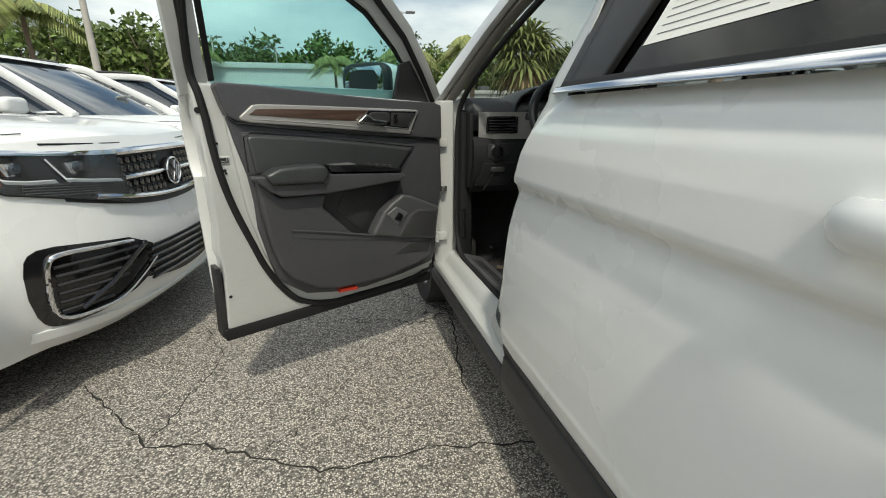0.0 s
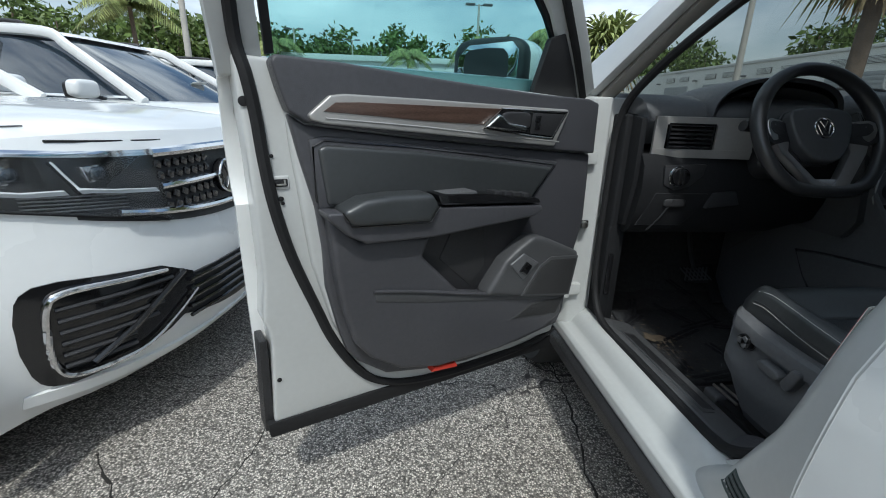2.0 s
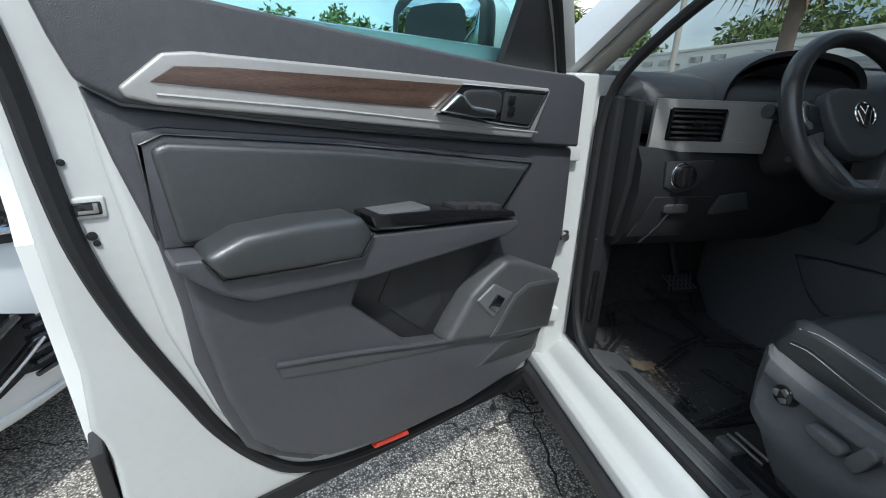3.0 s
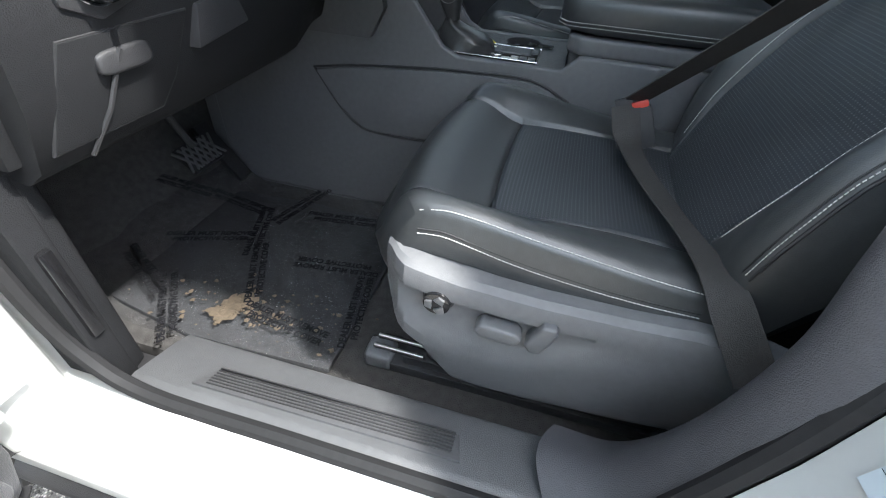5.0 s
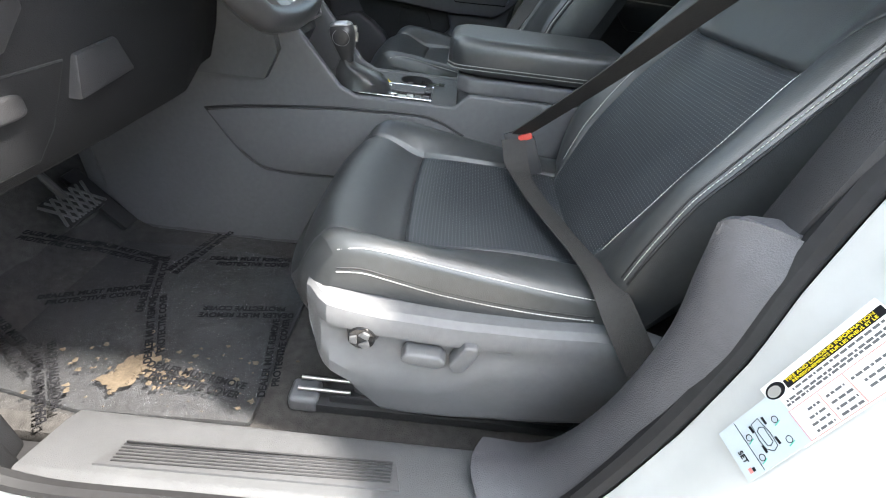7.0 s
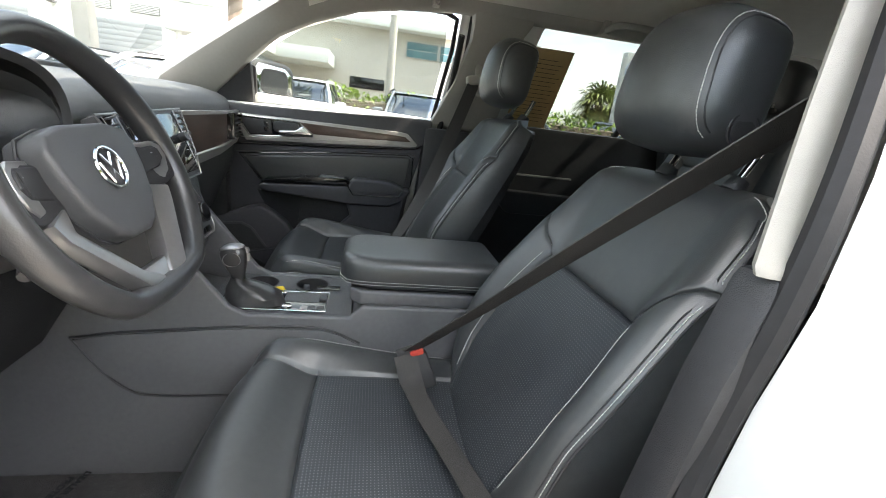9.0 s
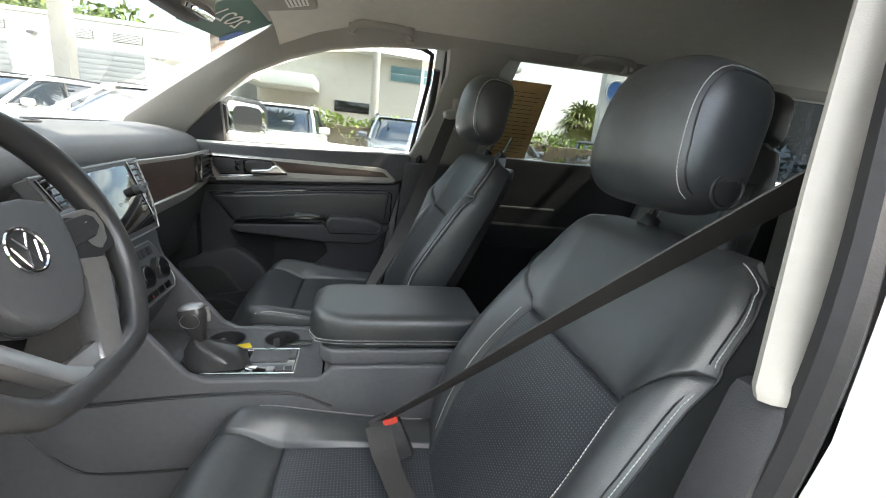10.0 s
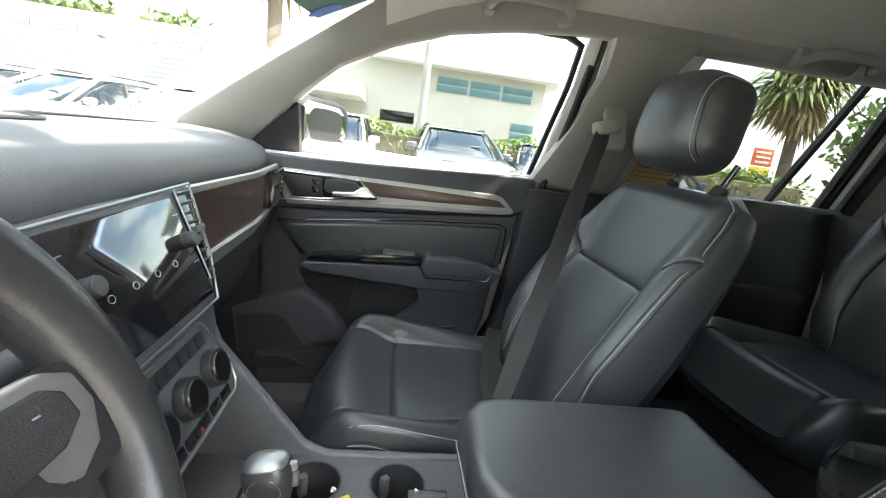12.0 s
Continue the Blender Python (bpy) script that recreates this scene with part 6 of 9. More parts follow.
        if side:
            add("tilt_button", cyl(hm @ Vector((side * 0.105, -0.030, -0.060)), hm @ Vector((side * 0.1235, -0.030, -0.060)), 0.019, 28, bev=0.004), M_BLACK, hr)
            add("button_ring", tube([hm @ Vector((side * 0.1222, -0.030 + 0.0225 * math.cos(0.21 * q), -0.060 + 0.0225 * math.sin(0.21 * q))) for q in range(30)], 0.0022, 6, closed=True, up=(1, 0, 0)), M_BLACK, hr)
    # base, rails, skirts
    add("seat_base", box(-0.225, 0.225, -0.02, 0.36, 0.375, zb - 0.10, 0.02), M_BLACK)
    for sx in (-0.215, 0.215):
        add("rail", join(box(sx - 0.022, sx + 0.022, -0.06, 0.455, 0.335, 0.358, 0.004), box(sx - 0.014, sx + 0.014, -0.06, 0.40, 0.358, 0.380, 0.004)), M_BLACK)
        add("rail_cap", box(sx - 0.025, sx + 0.025, 0.42, 0.475, 0.334, 0.372, 0.010, 3), M_GREY)
        add("slide_rod", join(*[cyl((sx + dx, 0.36, 0.390), (sx + dx, 0.455, 0.390), 0.004, 10) for dx in (-0.012, 0.012)]), M_STEEL)

    def skirt(sx, out):
        """Side cover: a band over a shallow pocket that runs out in a point to the rear, rounded at the front."""
        rings = []
        for y in [-0.13, -0.11, -0.08, -0.04, 0.0, 0.04, 0.08, 0.11, 0.14, 0.18, 0.22, 0.26, 0.30, 0.34, 0.36, 0.375, 0.388, 0.398, 0.405, 0.411]:
            zt = zb + table(y, [(-0.13, -0.050), (-0.06, -0.030), (0.0, -0.026), (0.07, -0.031), (0.19, -0.033), (0.31, -0.026), (0.405, -0.006), (0.411, -0.008)])
            zl = zb + table(y, [(-0.13, -0.20), (-0.10, -0.255), (0.02, -0.272), (0.18, -0.284), (0.295, -0.284), (0.325, -0.255), (0.358, -0.208), (0.385, -0.165), (0.400, -0.130), (0.411, -0.070)])
            rnd = 0.034 * sstep(0.36, 0.415, y) ** 2
            rec = 0.016 * sstep(0.08, 0.20, y) * (1 - sstep(0.375, 0.398, y))
            zc = zt - 0.038
            deep = 0.030 + 0.052 * sstep(0.09, 0.24, y) * (1 - 0.5 * sstep(0.32, 0.40, y))
            prof = [(0.0, zt - 0.008), (0.010, zt), (out - 0.016, zt - 0.002), (out - 0.005, zt - 0.008), (out, zt - 0.020), (out, zc), (out - rec * 0.9, zc - 0.007), (out - rec, zc - 0.016), (out - rec * 0.8, zc - deep * 0.6), (out - rec * 0.3, zc - deep * 0.88), (out + 0.002, zc - deep - 0.012), (out, zc - deep - 0.04), (out - 0.010, zl + 0.034), (out - 0.013, zl + 0.030), (out - 0.017, zl + 0.027), (out - 0.028, zl + 0.004), (0.0, zl)]
            rings.append([Vector((sx * (0.236 + min(max(e - rnd, 0.0), 0.06)), y, min(max(z, zl), zt))) for e, z in prof])
        return loft(rings)
    for sx in (-1, 1):
        out = 0.052 if sx == side else 0.030
        pnl = part("side_skirt", moved(skirt(sx, out), off), M_GREY, seat, "", 24)
        if sx == side:
            kx = sx * (0.236 + out - 0.014)
            kn = add("lumbar_knob", cyl((kx, 0.326, zb - 0.070), (kx + sx * 0.019, 0.326, zb - 0.070), 0.0210, 30, 0.0195, bev=0.002), M_GLOSS, pnl, "round lumbar knob")
            add("knob_ring", tube([(kx + sx * 0.003, 0.326 + 0.0225 * math.cos(0.21 * q), zb - 0.070 + 0.0225 * math.sin(0.21 * q)) for q in range(30)], 0.0018, 6, closed=True, up=(1, 0, 0)), M_BLACK, kn)
            for an in (90, 210, 330):
                add("knob_grip", moved(prism([(-0.005, -0.0165), (0.005, -0.0165), (0.008, -0.006), (-0.008, -0.006)], "x", kx + sx * 0.016, kx + sx * 0.0225, 0.0015), Matrix.Translation((0, 0.326, zb - 0.070)) @ rot(an, "X")), M_GREY, kn)
            add("seat_switch", prism([(0.262, zb - 0.082), (0.212, zb - 0.085), (0.203, zb - 0.094), (0.205, zb - 0.104), (0.214, zb - 0.110), (0.262, zb - 0.105), (0.270, zb - 0.094)], "x", kx, kx + sx * 0.026, 0.007, 3), M_GREY, pnl)
            add("recline_switch", prism([(0.180, zb - 0.058), (0.163, zb - 0.058), (0.158, zb - 0.066), (0.168, zb - 0.096), (0.178, zb - 0.114), (0.192, zb - 0.112), (0.199, zb - 0.100)], "x", kx, kx + sx * 0.026, 0.007, 3), M_GREY, pnl)
    return seat


DRIVER = (-0.413, 1.270, 0.680)
PASS = (0.412, 1.325, 0.745)
car_seat(*DRIVER, 29, "black leatherette driver seat with white stitching and power switches", "front seats", side=-1)
car_seat(*PASS, 28, "black leatherette passenger seat with white stitching", "front seats", side=1, perf=False)
for sx in (-0.44, 0.44):
    car_seat(sx, 0.29, 0.82, 16, "black leatherette rear seat behind the front seats", "rear seats", stitch=False, perf=False)


# ---- roof lining, pillar trims, sill, belts ----
head = thing("headliner", Matrix.Translation((0, 0.3, 1.65)), "light grey fabric roof lining", "headliner", kind="structure")
part("lining", moved(sheet(lambda u, v: Vector(((u - 0.5) * 2 * 0.725, -1.15 + v * 2.87, 1.708 - 0.085 * abs(2 * u - 1) ** 5 - 0.075 * max(0, (v - 0.88) / 0.12) ** 1.5)), 24, 24, 0.008), Matrix.Translation((0, -0.3, -1.65))), M_CREAM, head)
A_IN = [(2.13, 1.185), (2.34, 1.195), (2.28, 1.269), (2.126, 1.371), (1.971, 1.469), (1.756, 1.601), (1.70, 1.650), (1.45, 1.700), (-1.05, 1.700), (-1.05, 1.620), (0.30, 1.618), (0.90, 1.612), (1.12, 1.612), (1.20, 1.611), (1.40, 1.592), (1.55, 1.566), (1.70, 1.517), (1.83, 1.457), (1.94, 1.372), (2.019, 1.292)]
B_IN = [(1.240, 1.190), (1.212, 1.255), (1.160, 1.385), (1.126, 1.533), (1.130, 1.590), (1.138, 1.628), (0.895, 1.628), (0.902, 1.602), (0.922, 1.567), (0.935, 1.30), (0.950, 1.190)]
B_LOW = [(1.252, 1.192), (0.96, 1.192), (0.99, 0.45), (1.36, 0.45), (1.30, 0.62), (1.268, 0.90)]
C_IN = [(0.075, 1.22), (-0.26, 1.22), (-0.22, 1.62), (0.135, 1.62)]
for s in (-1, 1):
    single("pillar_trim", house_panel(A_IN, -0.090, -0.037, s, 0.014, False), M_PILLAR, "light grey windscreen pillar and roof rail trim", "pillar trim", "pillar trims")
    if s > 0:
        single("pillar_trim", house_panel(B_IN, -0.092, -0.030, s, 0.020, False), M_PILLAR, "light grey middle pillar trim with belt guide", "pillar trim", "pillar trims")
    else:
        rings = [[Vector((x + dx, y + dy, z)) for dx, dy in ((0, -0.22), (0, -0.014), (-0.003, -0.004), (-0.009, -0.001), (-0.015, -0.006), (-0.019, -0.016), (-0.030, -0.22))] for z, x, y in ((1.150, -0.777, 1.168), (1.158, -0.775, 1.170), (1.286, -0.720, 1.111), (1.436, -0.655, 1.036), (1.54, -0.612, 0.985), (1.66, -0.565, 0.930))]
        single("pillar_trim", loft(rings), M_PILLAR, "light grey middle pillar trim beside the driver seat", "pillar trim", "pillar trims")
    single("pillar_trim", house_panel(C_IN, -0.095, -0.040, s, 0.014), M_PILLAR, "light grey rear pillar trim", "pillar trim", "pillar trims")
    if s > 0:
        single("door_frame_edge", house_panel([(0.100, 1.205), (0.072, 1.205), (0.138, 1.648), (0.170, 1.648)], -0.060, -0.034, s, 0.006, False), M_WHITE_DIM, "white painted door frame behind the rear window", "door frame")
        single("frame_seal", house_panel([(0.074, 1.205), (0.060, 1.205), (0.124, 1.648), (0.140, 1.648)], -0.100, -0.050, s, 0.005, False), M_RUBBER, "black rubber seal of the rear door frame", "door seal")
        low = prism(B_LOW, "x", 0.80, 0.90, 0.012)
    else:
        low = prism([(1.180, 1.05), (1.156, 1.152), (1.02, 1.155), (1.02, 0.45), (1.25, 0.45), (1.220, 0.60), (1.204, 0.90)], "x", -0.752, -0.802, 0.012)
    single("pillar_trim", low, M_BLACK, "black lower middle pillar trim", "pillar trim", "pillar trims")
# belt guides
for s in (1,):
    gd = thing("belt_guide", Matrix.Translation((s * 0.740, 1.055, 1.425)), "grey plastic shoulder belt guide on the pillar", "belt guide")
    part("cover", moved(pillow((0, 0, 0), (0.012, 0.032, 0.10), 0.4), rot(s * 24, "Y")), M_PILLAR, gd)
    part("loop", moved(pillow((0, 0, 0), (0.020, 0.040, 0.019), 0.45), Matrix.Translation((-s * 0.028, 0.03, -0.03)) @ rot(-12, "X")), M_PILLAR, gd)
# lower door sill trim and middle pillar foot on the driver's side
single("sill_trim", prism([(-0.874, 0.450), (-0.870, 0.464), (-0.855, 0.468), (-0.775, 0.446), (-0.750, 0.434), (-0.738, 0.40), (-0.730, 0.335), (-0.75, 0.33), (-0.86, 0.43)], "y", 1.372, 2.02, 0.004), M_DASH, "dark grey plastic sill trim of the driver doorway", "sill trim")
sc = thing("scuff_plate", Matrix.Translation((-0.815, 1.722, 0.4580)) @ rot(15.4, "Y"), "ribbed black scuff plate on the sill trim", "scuff plate")
part("plate", prism([(-0.023, -0.205), (0.020, -0.195), (0.006, 0.19), (-0.030, 0.205)], "z", -0.004, 0.003, 0.002), M_POD, sc)
for k in range(7):
    xx = -0.018 + k * 0.0055
    part("rib", moved(box(xx - 0.0011, xx + 0.0011, -0.19, 0.185, 0.002, 0.0048, 0.0006), rot(1.6, "Z")), M_BLACK, sc)
po = [Vector(p) for p in ((-0.868, 1.40, 0.470), (-0.857, 1.32, 0.53), (-0.848, 1.275, 0.63), (-0.846, 1.236, 0.76), (-0.828, 1.214, 0.86), (-0.812, 1.196, 0.905))]
pi_ = [Vector(p) for p in ((-0.742, 1.40, 0.462), (-0.745, 1.31, 0.47), (-0.755, 1.255, 0.58), (-0.770, 1.240, 0.74), (-0.780, 1.254, 0.85), (-0.783, 1.260, 0.900))]
po, pi_ = smooth_path(po, 6), smooth_path(pi_, 6)


def foot(u, v):
    i = round(v * (len(po) - 1))
    a, b = po[i], pi_[i]
    return a.lerp(b, u) + Vector((0.004, 0.022, 0.012)) * math.sin(u * math.pi) * (1 - 0.3 * v)


single("pillar_foot_trim", sheet(foot, 8, len(po) - 1, 0.012), M_DOOR, "dark grey plastic trim curving up the middle pillar foot", "pillar trim")
single("pillar_foot_cap", prism([(-0.806, 1.216), (-0.786, 1.260), (-0.772, 1.23), (-0.772, 1.15), (-0.80, 1.15)], "z", 0.885, 0.907, 0.006), M_DOOR, "flat top of the middle pillar foot trim", "pillar trim")
# kick panel in front of the doorway
kp = thing("kick_panel", Matrix.Translation((-0.83, 2.09, 0.33)), "dark grey kick panel with bonnet release lever", "kick panel")
# dark grey plastic, with the footwell's shade in its near-black colour
part("panel", prism([(-0.042, -0.025), (-0.035, -0.045), (0.02, -0.035), (0.055, 0.06), (0.065, 0.40), (-0.042, 0.40)], "z", 0.10, 0.82, 0.008, 3), M_KNEE_SHADE, kp)
part("lower_cover", prism([(-0.040, -0.046), (0.0, -0.040), (0.040, 0.06), (0.06, 0.40), (-0.04, 0.40)], "z", 0.0, 0.46, 0.008, 3), M_KNEE_SHADE, kp)
part("release_lever", box(-0.030, -0.012, -0.052, -0.040, 0.215, 0.365, 0.005), M_GLOSS, kp)

single("sill_trim", prism([(0.868, 0.452), (0.862, 0.468), (0.84, 0.474), (0.765, 0.470), (0.738, 0.455), (0.730, 0.40), (0.725, 0.335), (0.75, 0.33), (0.86, 0.43)], "y", 0.2, 2.06, 0.004), M_GREY, "dark grey plastic sill trim of the passenger doorway", "sill trim")
single("kick_panel", box(0.775, 0.865, 2.03, 2.55, 0.33, 1.12, 0.01), M_BLACK, "black kick panel in the passenger footwell", "kick panel")
single("sill_trim", box(-0.87, -0.73, 0.2, 1.05, 0.33, 0.465, 0.01), M_GREY, "dark grey plastic sill trim of the rear doorway", "sill trim")
for s in (-1, 1):
    single("rear_side_trim", prism([(-1.15, 0.33), (0.06, 0.33), (0.09, 0.9), (0.16, 1.235), (-1.15, 1.235)], "x", s * 0.78, s * 0.84, 0.012), M_BLACK, "black rear side wall trim", "side trim", "rear side trims")
# pedals
ped = thing("brake_pedal", Matrix.Translation((-0.31, 2.33, 0.50)), "brake pedal with ribbed rubber pad", "pedal")
PM = rot(-48, "X")
part("pad", moved(box(-0.052, 0.052, -0.010, 0.006, -0.035, 0.040, 0.008), PM), M_RUBBER, ped)
for k in range(6):
    part("rib", moved(box(-0.048 + k * 0.018, -0.043 + k * 0.018, -0.0135, -0.008, -0.033, 0.038, 0.001), PM @ rot(28, "Y", (-0.045 + k * 0.018, 0, 0))), M_POD, ped)
    part("rib", moved(box(-0.048 + k * 0.018, -0.043 + k * 0.018, -0.0135, -0.008, -0.033, 0.038, 0.001), PM @ rot(-28, "Y", (-0.045 + k * 0.018, 0, 0))), M_POD, ped)
part("lever", tube([(0, 0.01, 0.02), (-0.01, 0.06, 0.13), (-0.02, 0.09, 0.30)], 0.009, 8, steps=4), M_BLACK, ped)
ped = thing("accelerator_pedal", Matrix.Translation((-0.195, 2.36, 0.44)), "long black accelerator pedal", "pedal")
part("pad", moved(box(-0.025, 0.025, -0.008, 0.008, -0.08, 0.10, 0.008), rot(-40, "X")), M_RUBBER, ped)

# floor mats under clear film, with printed words
M_FILM = mat("hazy_plastic_film", (0.055, 0.058, 0.064), 0.08, var=0.25, scale=6, spec=1.0)
fn, fl_ = M_FILM.node_tree.nodes, M_FILM.node_tree.links
f_noise, f_bump = fn.new("ShaderNodeTexNoise"), fn.new("ShaderNodeBump")
f_noise.inputs["Scale"].default_value, f_noise.inputs["Detail"].default_value = 17, 5
f_noise.inputs["Distortion"].default_value = 1.6
f_bump.inputs["Strength"].default_value, f_bump.inputs["Distance"].default_value = 0.85, 0.03
fl_.new(f_noise.outputs["Fac"], f_bump.inputs["Height"])
fl_.new(f_bump.outputs["Normal"], fn["Principled BSDF"].inputs["Normal"])
fn["Principled BSDF"].inputs["Alpha"].default_value = 0.30
M_MUD = mat("dried_mud", (0.05, 0.038, 0.025), 0.95, col2=(0.11, 0.085, 0.058), scale=30)


def film_z(x, y):
    return 0.361 + 0.005 * noise.noise(Vector((x * 9, y * 9, 3))) + 0.004 * noise.noise(Vector((x * 30, y * 30, 7))) + 0.10 * max(0, (y - 2.30) / 0.14) ** 2 * 0.7


single("floor_mat", prism([(-0.69, 1.80), (-0.22, 1.80), (-0.20, 2.1), (-0.22, 2.36), (-0.66, 2.34), (-0.70, 2.1)], "z", 0.328, 0.344, 0.006), mat("dark_mat_carpet", (0.034, 0.035, 0.038), 0.95, var=0.4, scale=80, bump=0.8, bscale=500), "dark floor mat in the driver footwell", "floor mat")
film = thing("protective_film", Matrix.Translation((-0.45, 2.05, 0.35)), "creased clear plastic film with printed words over the mat, muddy", "plastic film")


def film_pt(u, v, dz=0.0):
    x = -0.720 + 0.565 * u + 0.010 * noise.noise(Vector((v * 6, 0, 1)))
    y = 1.795 + 0.61 * v + 0.02 * noise.noise(Vector((u * 5, 4, 0)))
    return Vector((x + 0.45, y - 2.05, film_z(x, y) - 0.35 + dz))


fs = part("sheet", sheet(film_pt, 60, 60), M_FILM, film)
fs.visible_shadow = False
random.seed(4)
for k, (px, py, ang) in enumerate(((-0.632, 1.925, -98), (-0.275, 1.965, -82), (-0.445, 1.90, 98), (-0.385, 2.14, 20), (-0.515, 2.06, 28), (-0.25, 2.10, 165), (-0.555, 1.80, 12), (-0.60, 2.28, -118), (-0.30, 2.26, -100), (-0.66, 2.17, 40), (-0.45, 2.24, -70), (-0.36, 2.36, -95))):
    mm = Matrix.Translation((px + 0.45, py - 2.05, max(film_z(px + dx, py + dy) for dx in (-0.08, -0.04, 0, 0.04, 0.08) for dy in (-0.08, -0.04, 0, 0.04, 0.08)) - 0.35 + 0.004)) @ rot(ang, "Z")
    letters("DEALER MUST REMOVE", 0.019, mm @ Matrix.Translation((0, 0.0105, 0)), M_INK, film, "printed_line", 0.0003, 0.0006)
    letters("PROTECTIVE COVER", 0.019, mm @ Matrix.Translation((0.01, -0.0105, 0)), M_INK, film, "printed_line", 0.0003, 0.0006)
mb = []
for k in range(190):
    a, r = random.uniform(0, 6.28), abs(random.gauss(0, 0.03 if k < 70 else 0.10))
    x, y, s_ = -0.625 + r * math.cos(a) * (1.1 if k < 70 else 0.55), 2.045 + r * math.sin(a) * (0.5 if k < 70 else 1.3) - (0.05 if k >= 70 else 0), (random.uniform(0.010, 0.019) if k < 9 else random.uniform(0.0012, 0.009 if k < 70 else 0.0055))
    if x < -0.70:
        continue
    n = 11
    zz = film_z(x, y) + 0.0025
    b = bmesh.new()
    vs = [b.verts.new((x + s_ * random.uniform(0.5, 1.4) * math.cos(6.28 * i / n) + 0.45, y + s_ * random.uniform(0.6, 1.6) * math.sin(6.28 * i / n) - 2.05, zz - 0.35)) for i in range(n)]
    top = b.verts.new((x + 0.45, y - 2.05, zz - 0.348))
    for i in range(n):
        b.faces.new((vs[i], vs[(i + 1) % n], top))
    mb.append(b)
tagged(part("dried_mud", join(*mb), M_MUD, film), kind="stuff")
single("floor_mat", prism([(0.22, 1.80), (0.69, 1.80), (0.70, 2.1), (0.66, 2.36), (0.22, 2.34)], "z", 0.328, 0.344, 0.006), M_CARPET, "dark floor mat in the passenger footwell", "floor mat")

# seat belts
def strap(parent, name, pts, sides, w=0.047):
    bm = ribbon(pts, w, 0.0022, sides, 8)
    bm.transform(parent.matrix_world.inverted())
    return part(name, bm, M_BELT, parent)


BK = (-0.285, 1.362, 0.770)
bl = thing("seat_belt", Matrix.Translation((-0.76, 1.12, 0.5)), "black webbing belt fastened across the empty driver seat", "seat belt", "seat belts")
bl.matrix_world = Matrix.Translation((-0.76, 1.12, 0.5))
strap(bl, "shoulder_strap", [(-0.770, 0.975, 1.408), (-0.70, 1.030, 1.318), (-0.60, 1.112, 1.190), (-0.50, 1.190, 1.062), (-0.40, 1.265, 0.932), (BK[0] - 0.01, BK[1] + 0.004, BK[2] + 0.016)], ((-0.03, 0.94, 0.20), (-0.40, 0.90, -0.01)))
strap(bl, "lap_strap", [(BK[0] - 0.008, BK[1] + 0.016, BK[2] + 0.004), (-0.325, 1.362, 0.728), (-0.40, 1.340, 0.714), (-0.50, 1.306, 0.708), (-0.60, 1.282, 0.716), (-0.658, 1.262, 0.708), (-0.695, 1.235, 0.672), (-0.725, 1.205, 0.630)], ((0.3, 1, 0.3), (0.3, 1, 0.1)))
strap(bl, "pillar_strap", [(-0.768, 0.975, 1.40), (-0.775, 1.04, 1.15), (-0.768, 1.09, 0.80), (-0.755, 1.11, 0.50)], ((0, 1, 0), (0, 1, 0)))
PB = (0.225, 1.40, 0.80)
bl = thing("seat_belt", Matrix.Translation((0.76, 1.12, 0.5)), "black webbing belt fastened across the empty passenger seat", "seat belt", "seat belts")
bl.matrix_world = Matrix.Translation((0.76, 1.12, 0.5))
strap(bl, "shoulder_strap", [(0.712, 1.088, 1.398), (0.62, 1.168, 1.20), (0.50, 1.252, 1.02), (0.36, 1.34, 0.89), (PB[0] + 0.01, PB[1] + 0.01, PB[2] + 0.01)], ((-0.1, 0.85, 0.3), (0.0, 0.75, -0.66)))
strap(bl, "lap_strap", [(PB[0] + 0.01, PB[1] + 0.01, PB[2]), (0.30, 1.405, 0.785), (0.42, 1.385, 0.772), (0.60, 1.34, 0.785), (0.66, 1.31, 0.775), (0.72, 1.26, 0.68)], ((-0.3, 1, 0.3), (-0.3, 1, 0.1)))
for s, b0 in ((-1, BK), (1, PB)):
    bk = thing("belt_buckle", Matrix.Translation(b0), "black belt buckle with red release button", "buckle", "belt buckles")
    BM = rot(-24, "X") @ rot(-s * 12, "Y")
    part("housing", moved(box(-0.013, 0.013, -0.028, 0.028, -0.075, 0.0, 0.006), BM), M_BLACK, bk)
    part("release_button", moved(box(-0.0125, 0.0125, -0.024, 0.004, -0.004, 0.010, 0.004), BM), M_RED, bk, "red release button")
    part("tongue", moved(box(-0.006, 0.006, -0.005, 0.030, -0.004, 0.020, 0.003), BM), M_BLACK, bk)
    part("stalk", tube([(0, 0, -0.07), (0, -0.03, -0.14), (s * 0.0, -0.05, -0.22)], 0.010, 8, steps=4), M_BLACK, bk)

# grab handles, sun visors, inside mirror
def grab(y0, y1, s):
    gh = thing("grab_handle", Matrix.Translation((s * 0.638, (y0 + y1) / 2, 1.607)), "light grey folding grab handle on the roof rail", "grab handle", "grab handles")
    h = (y1 - y0) / 2
    part("bar", tube([(s * 0.012, -h, 0.022), (-s * 0.022, -h, 0.020), (-s * 0.046, -h + 0.010, 0.026), (-s * 0.056, -h + 0.036, 0.031), (-s * 0.058, 0, 0.032), (-s * 0.056, h - 0.036, 0.031), (-s * 0.046, h - 0.010, 0.026), (-s * 0.022, h, 0.020), (s * 0.012, h, 0.022)], 0.0095, 10, flat=1.3, steps=5), M_PILLAR, gh)
    for sy in (-h, h):
        part("mount", box(min(-0.014 * s, 0.055 * s), max(-0.014 * s, 0.055 * s), sy - 0.014, sy + 0.014, 0.004, 0.052, 0.007), M_PILLAR, gh)


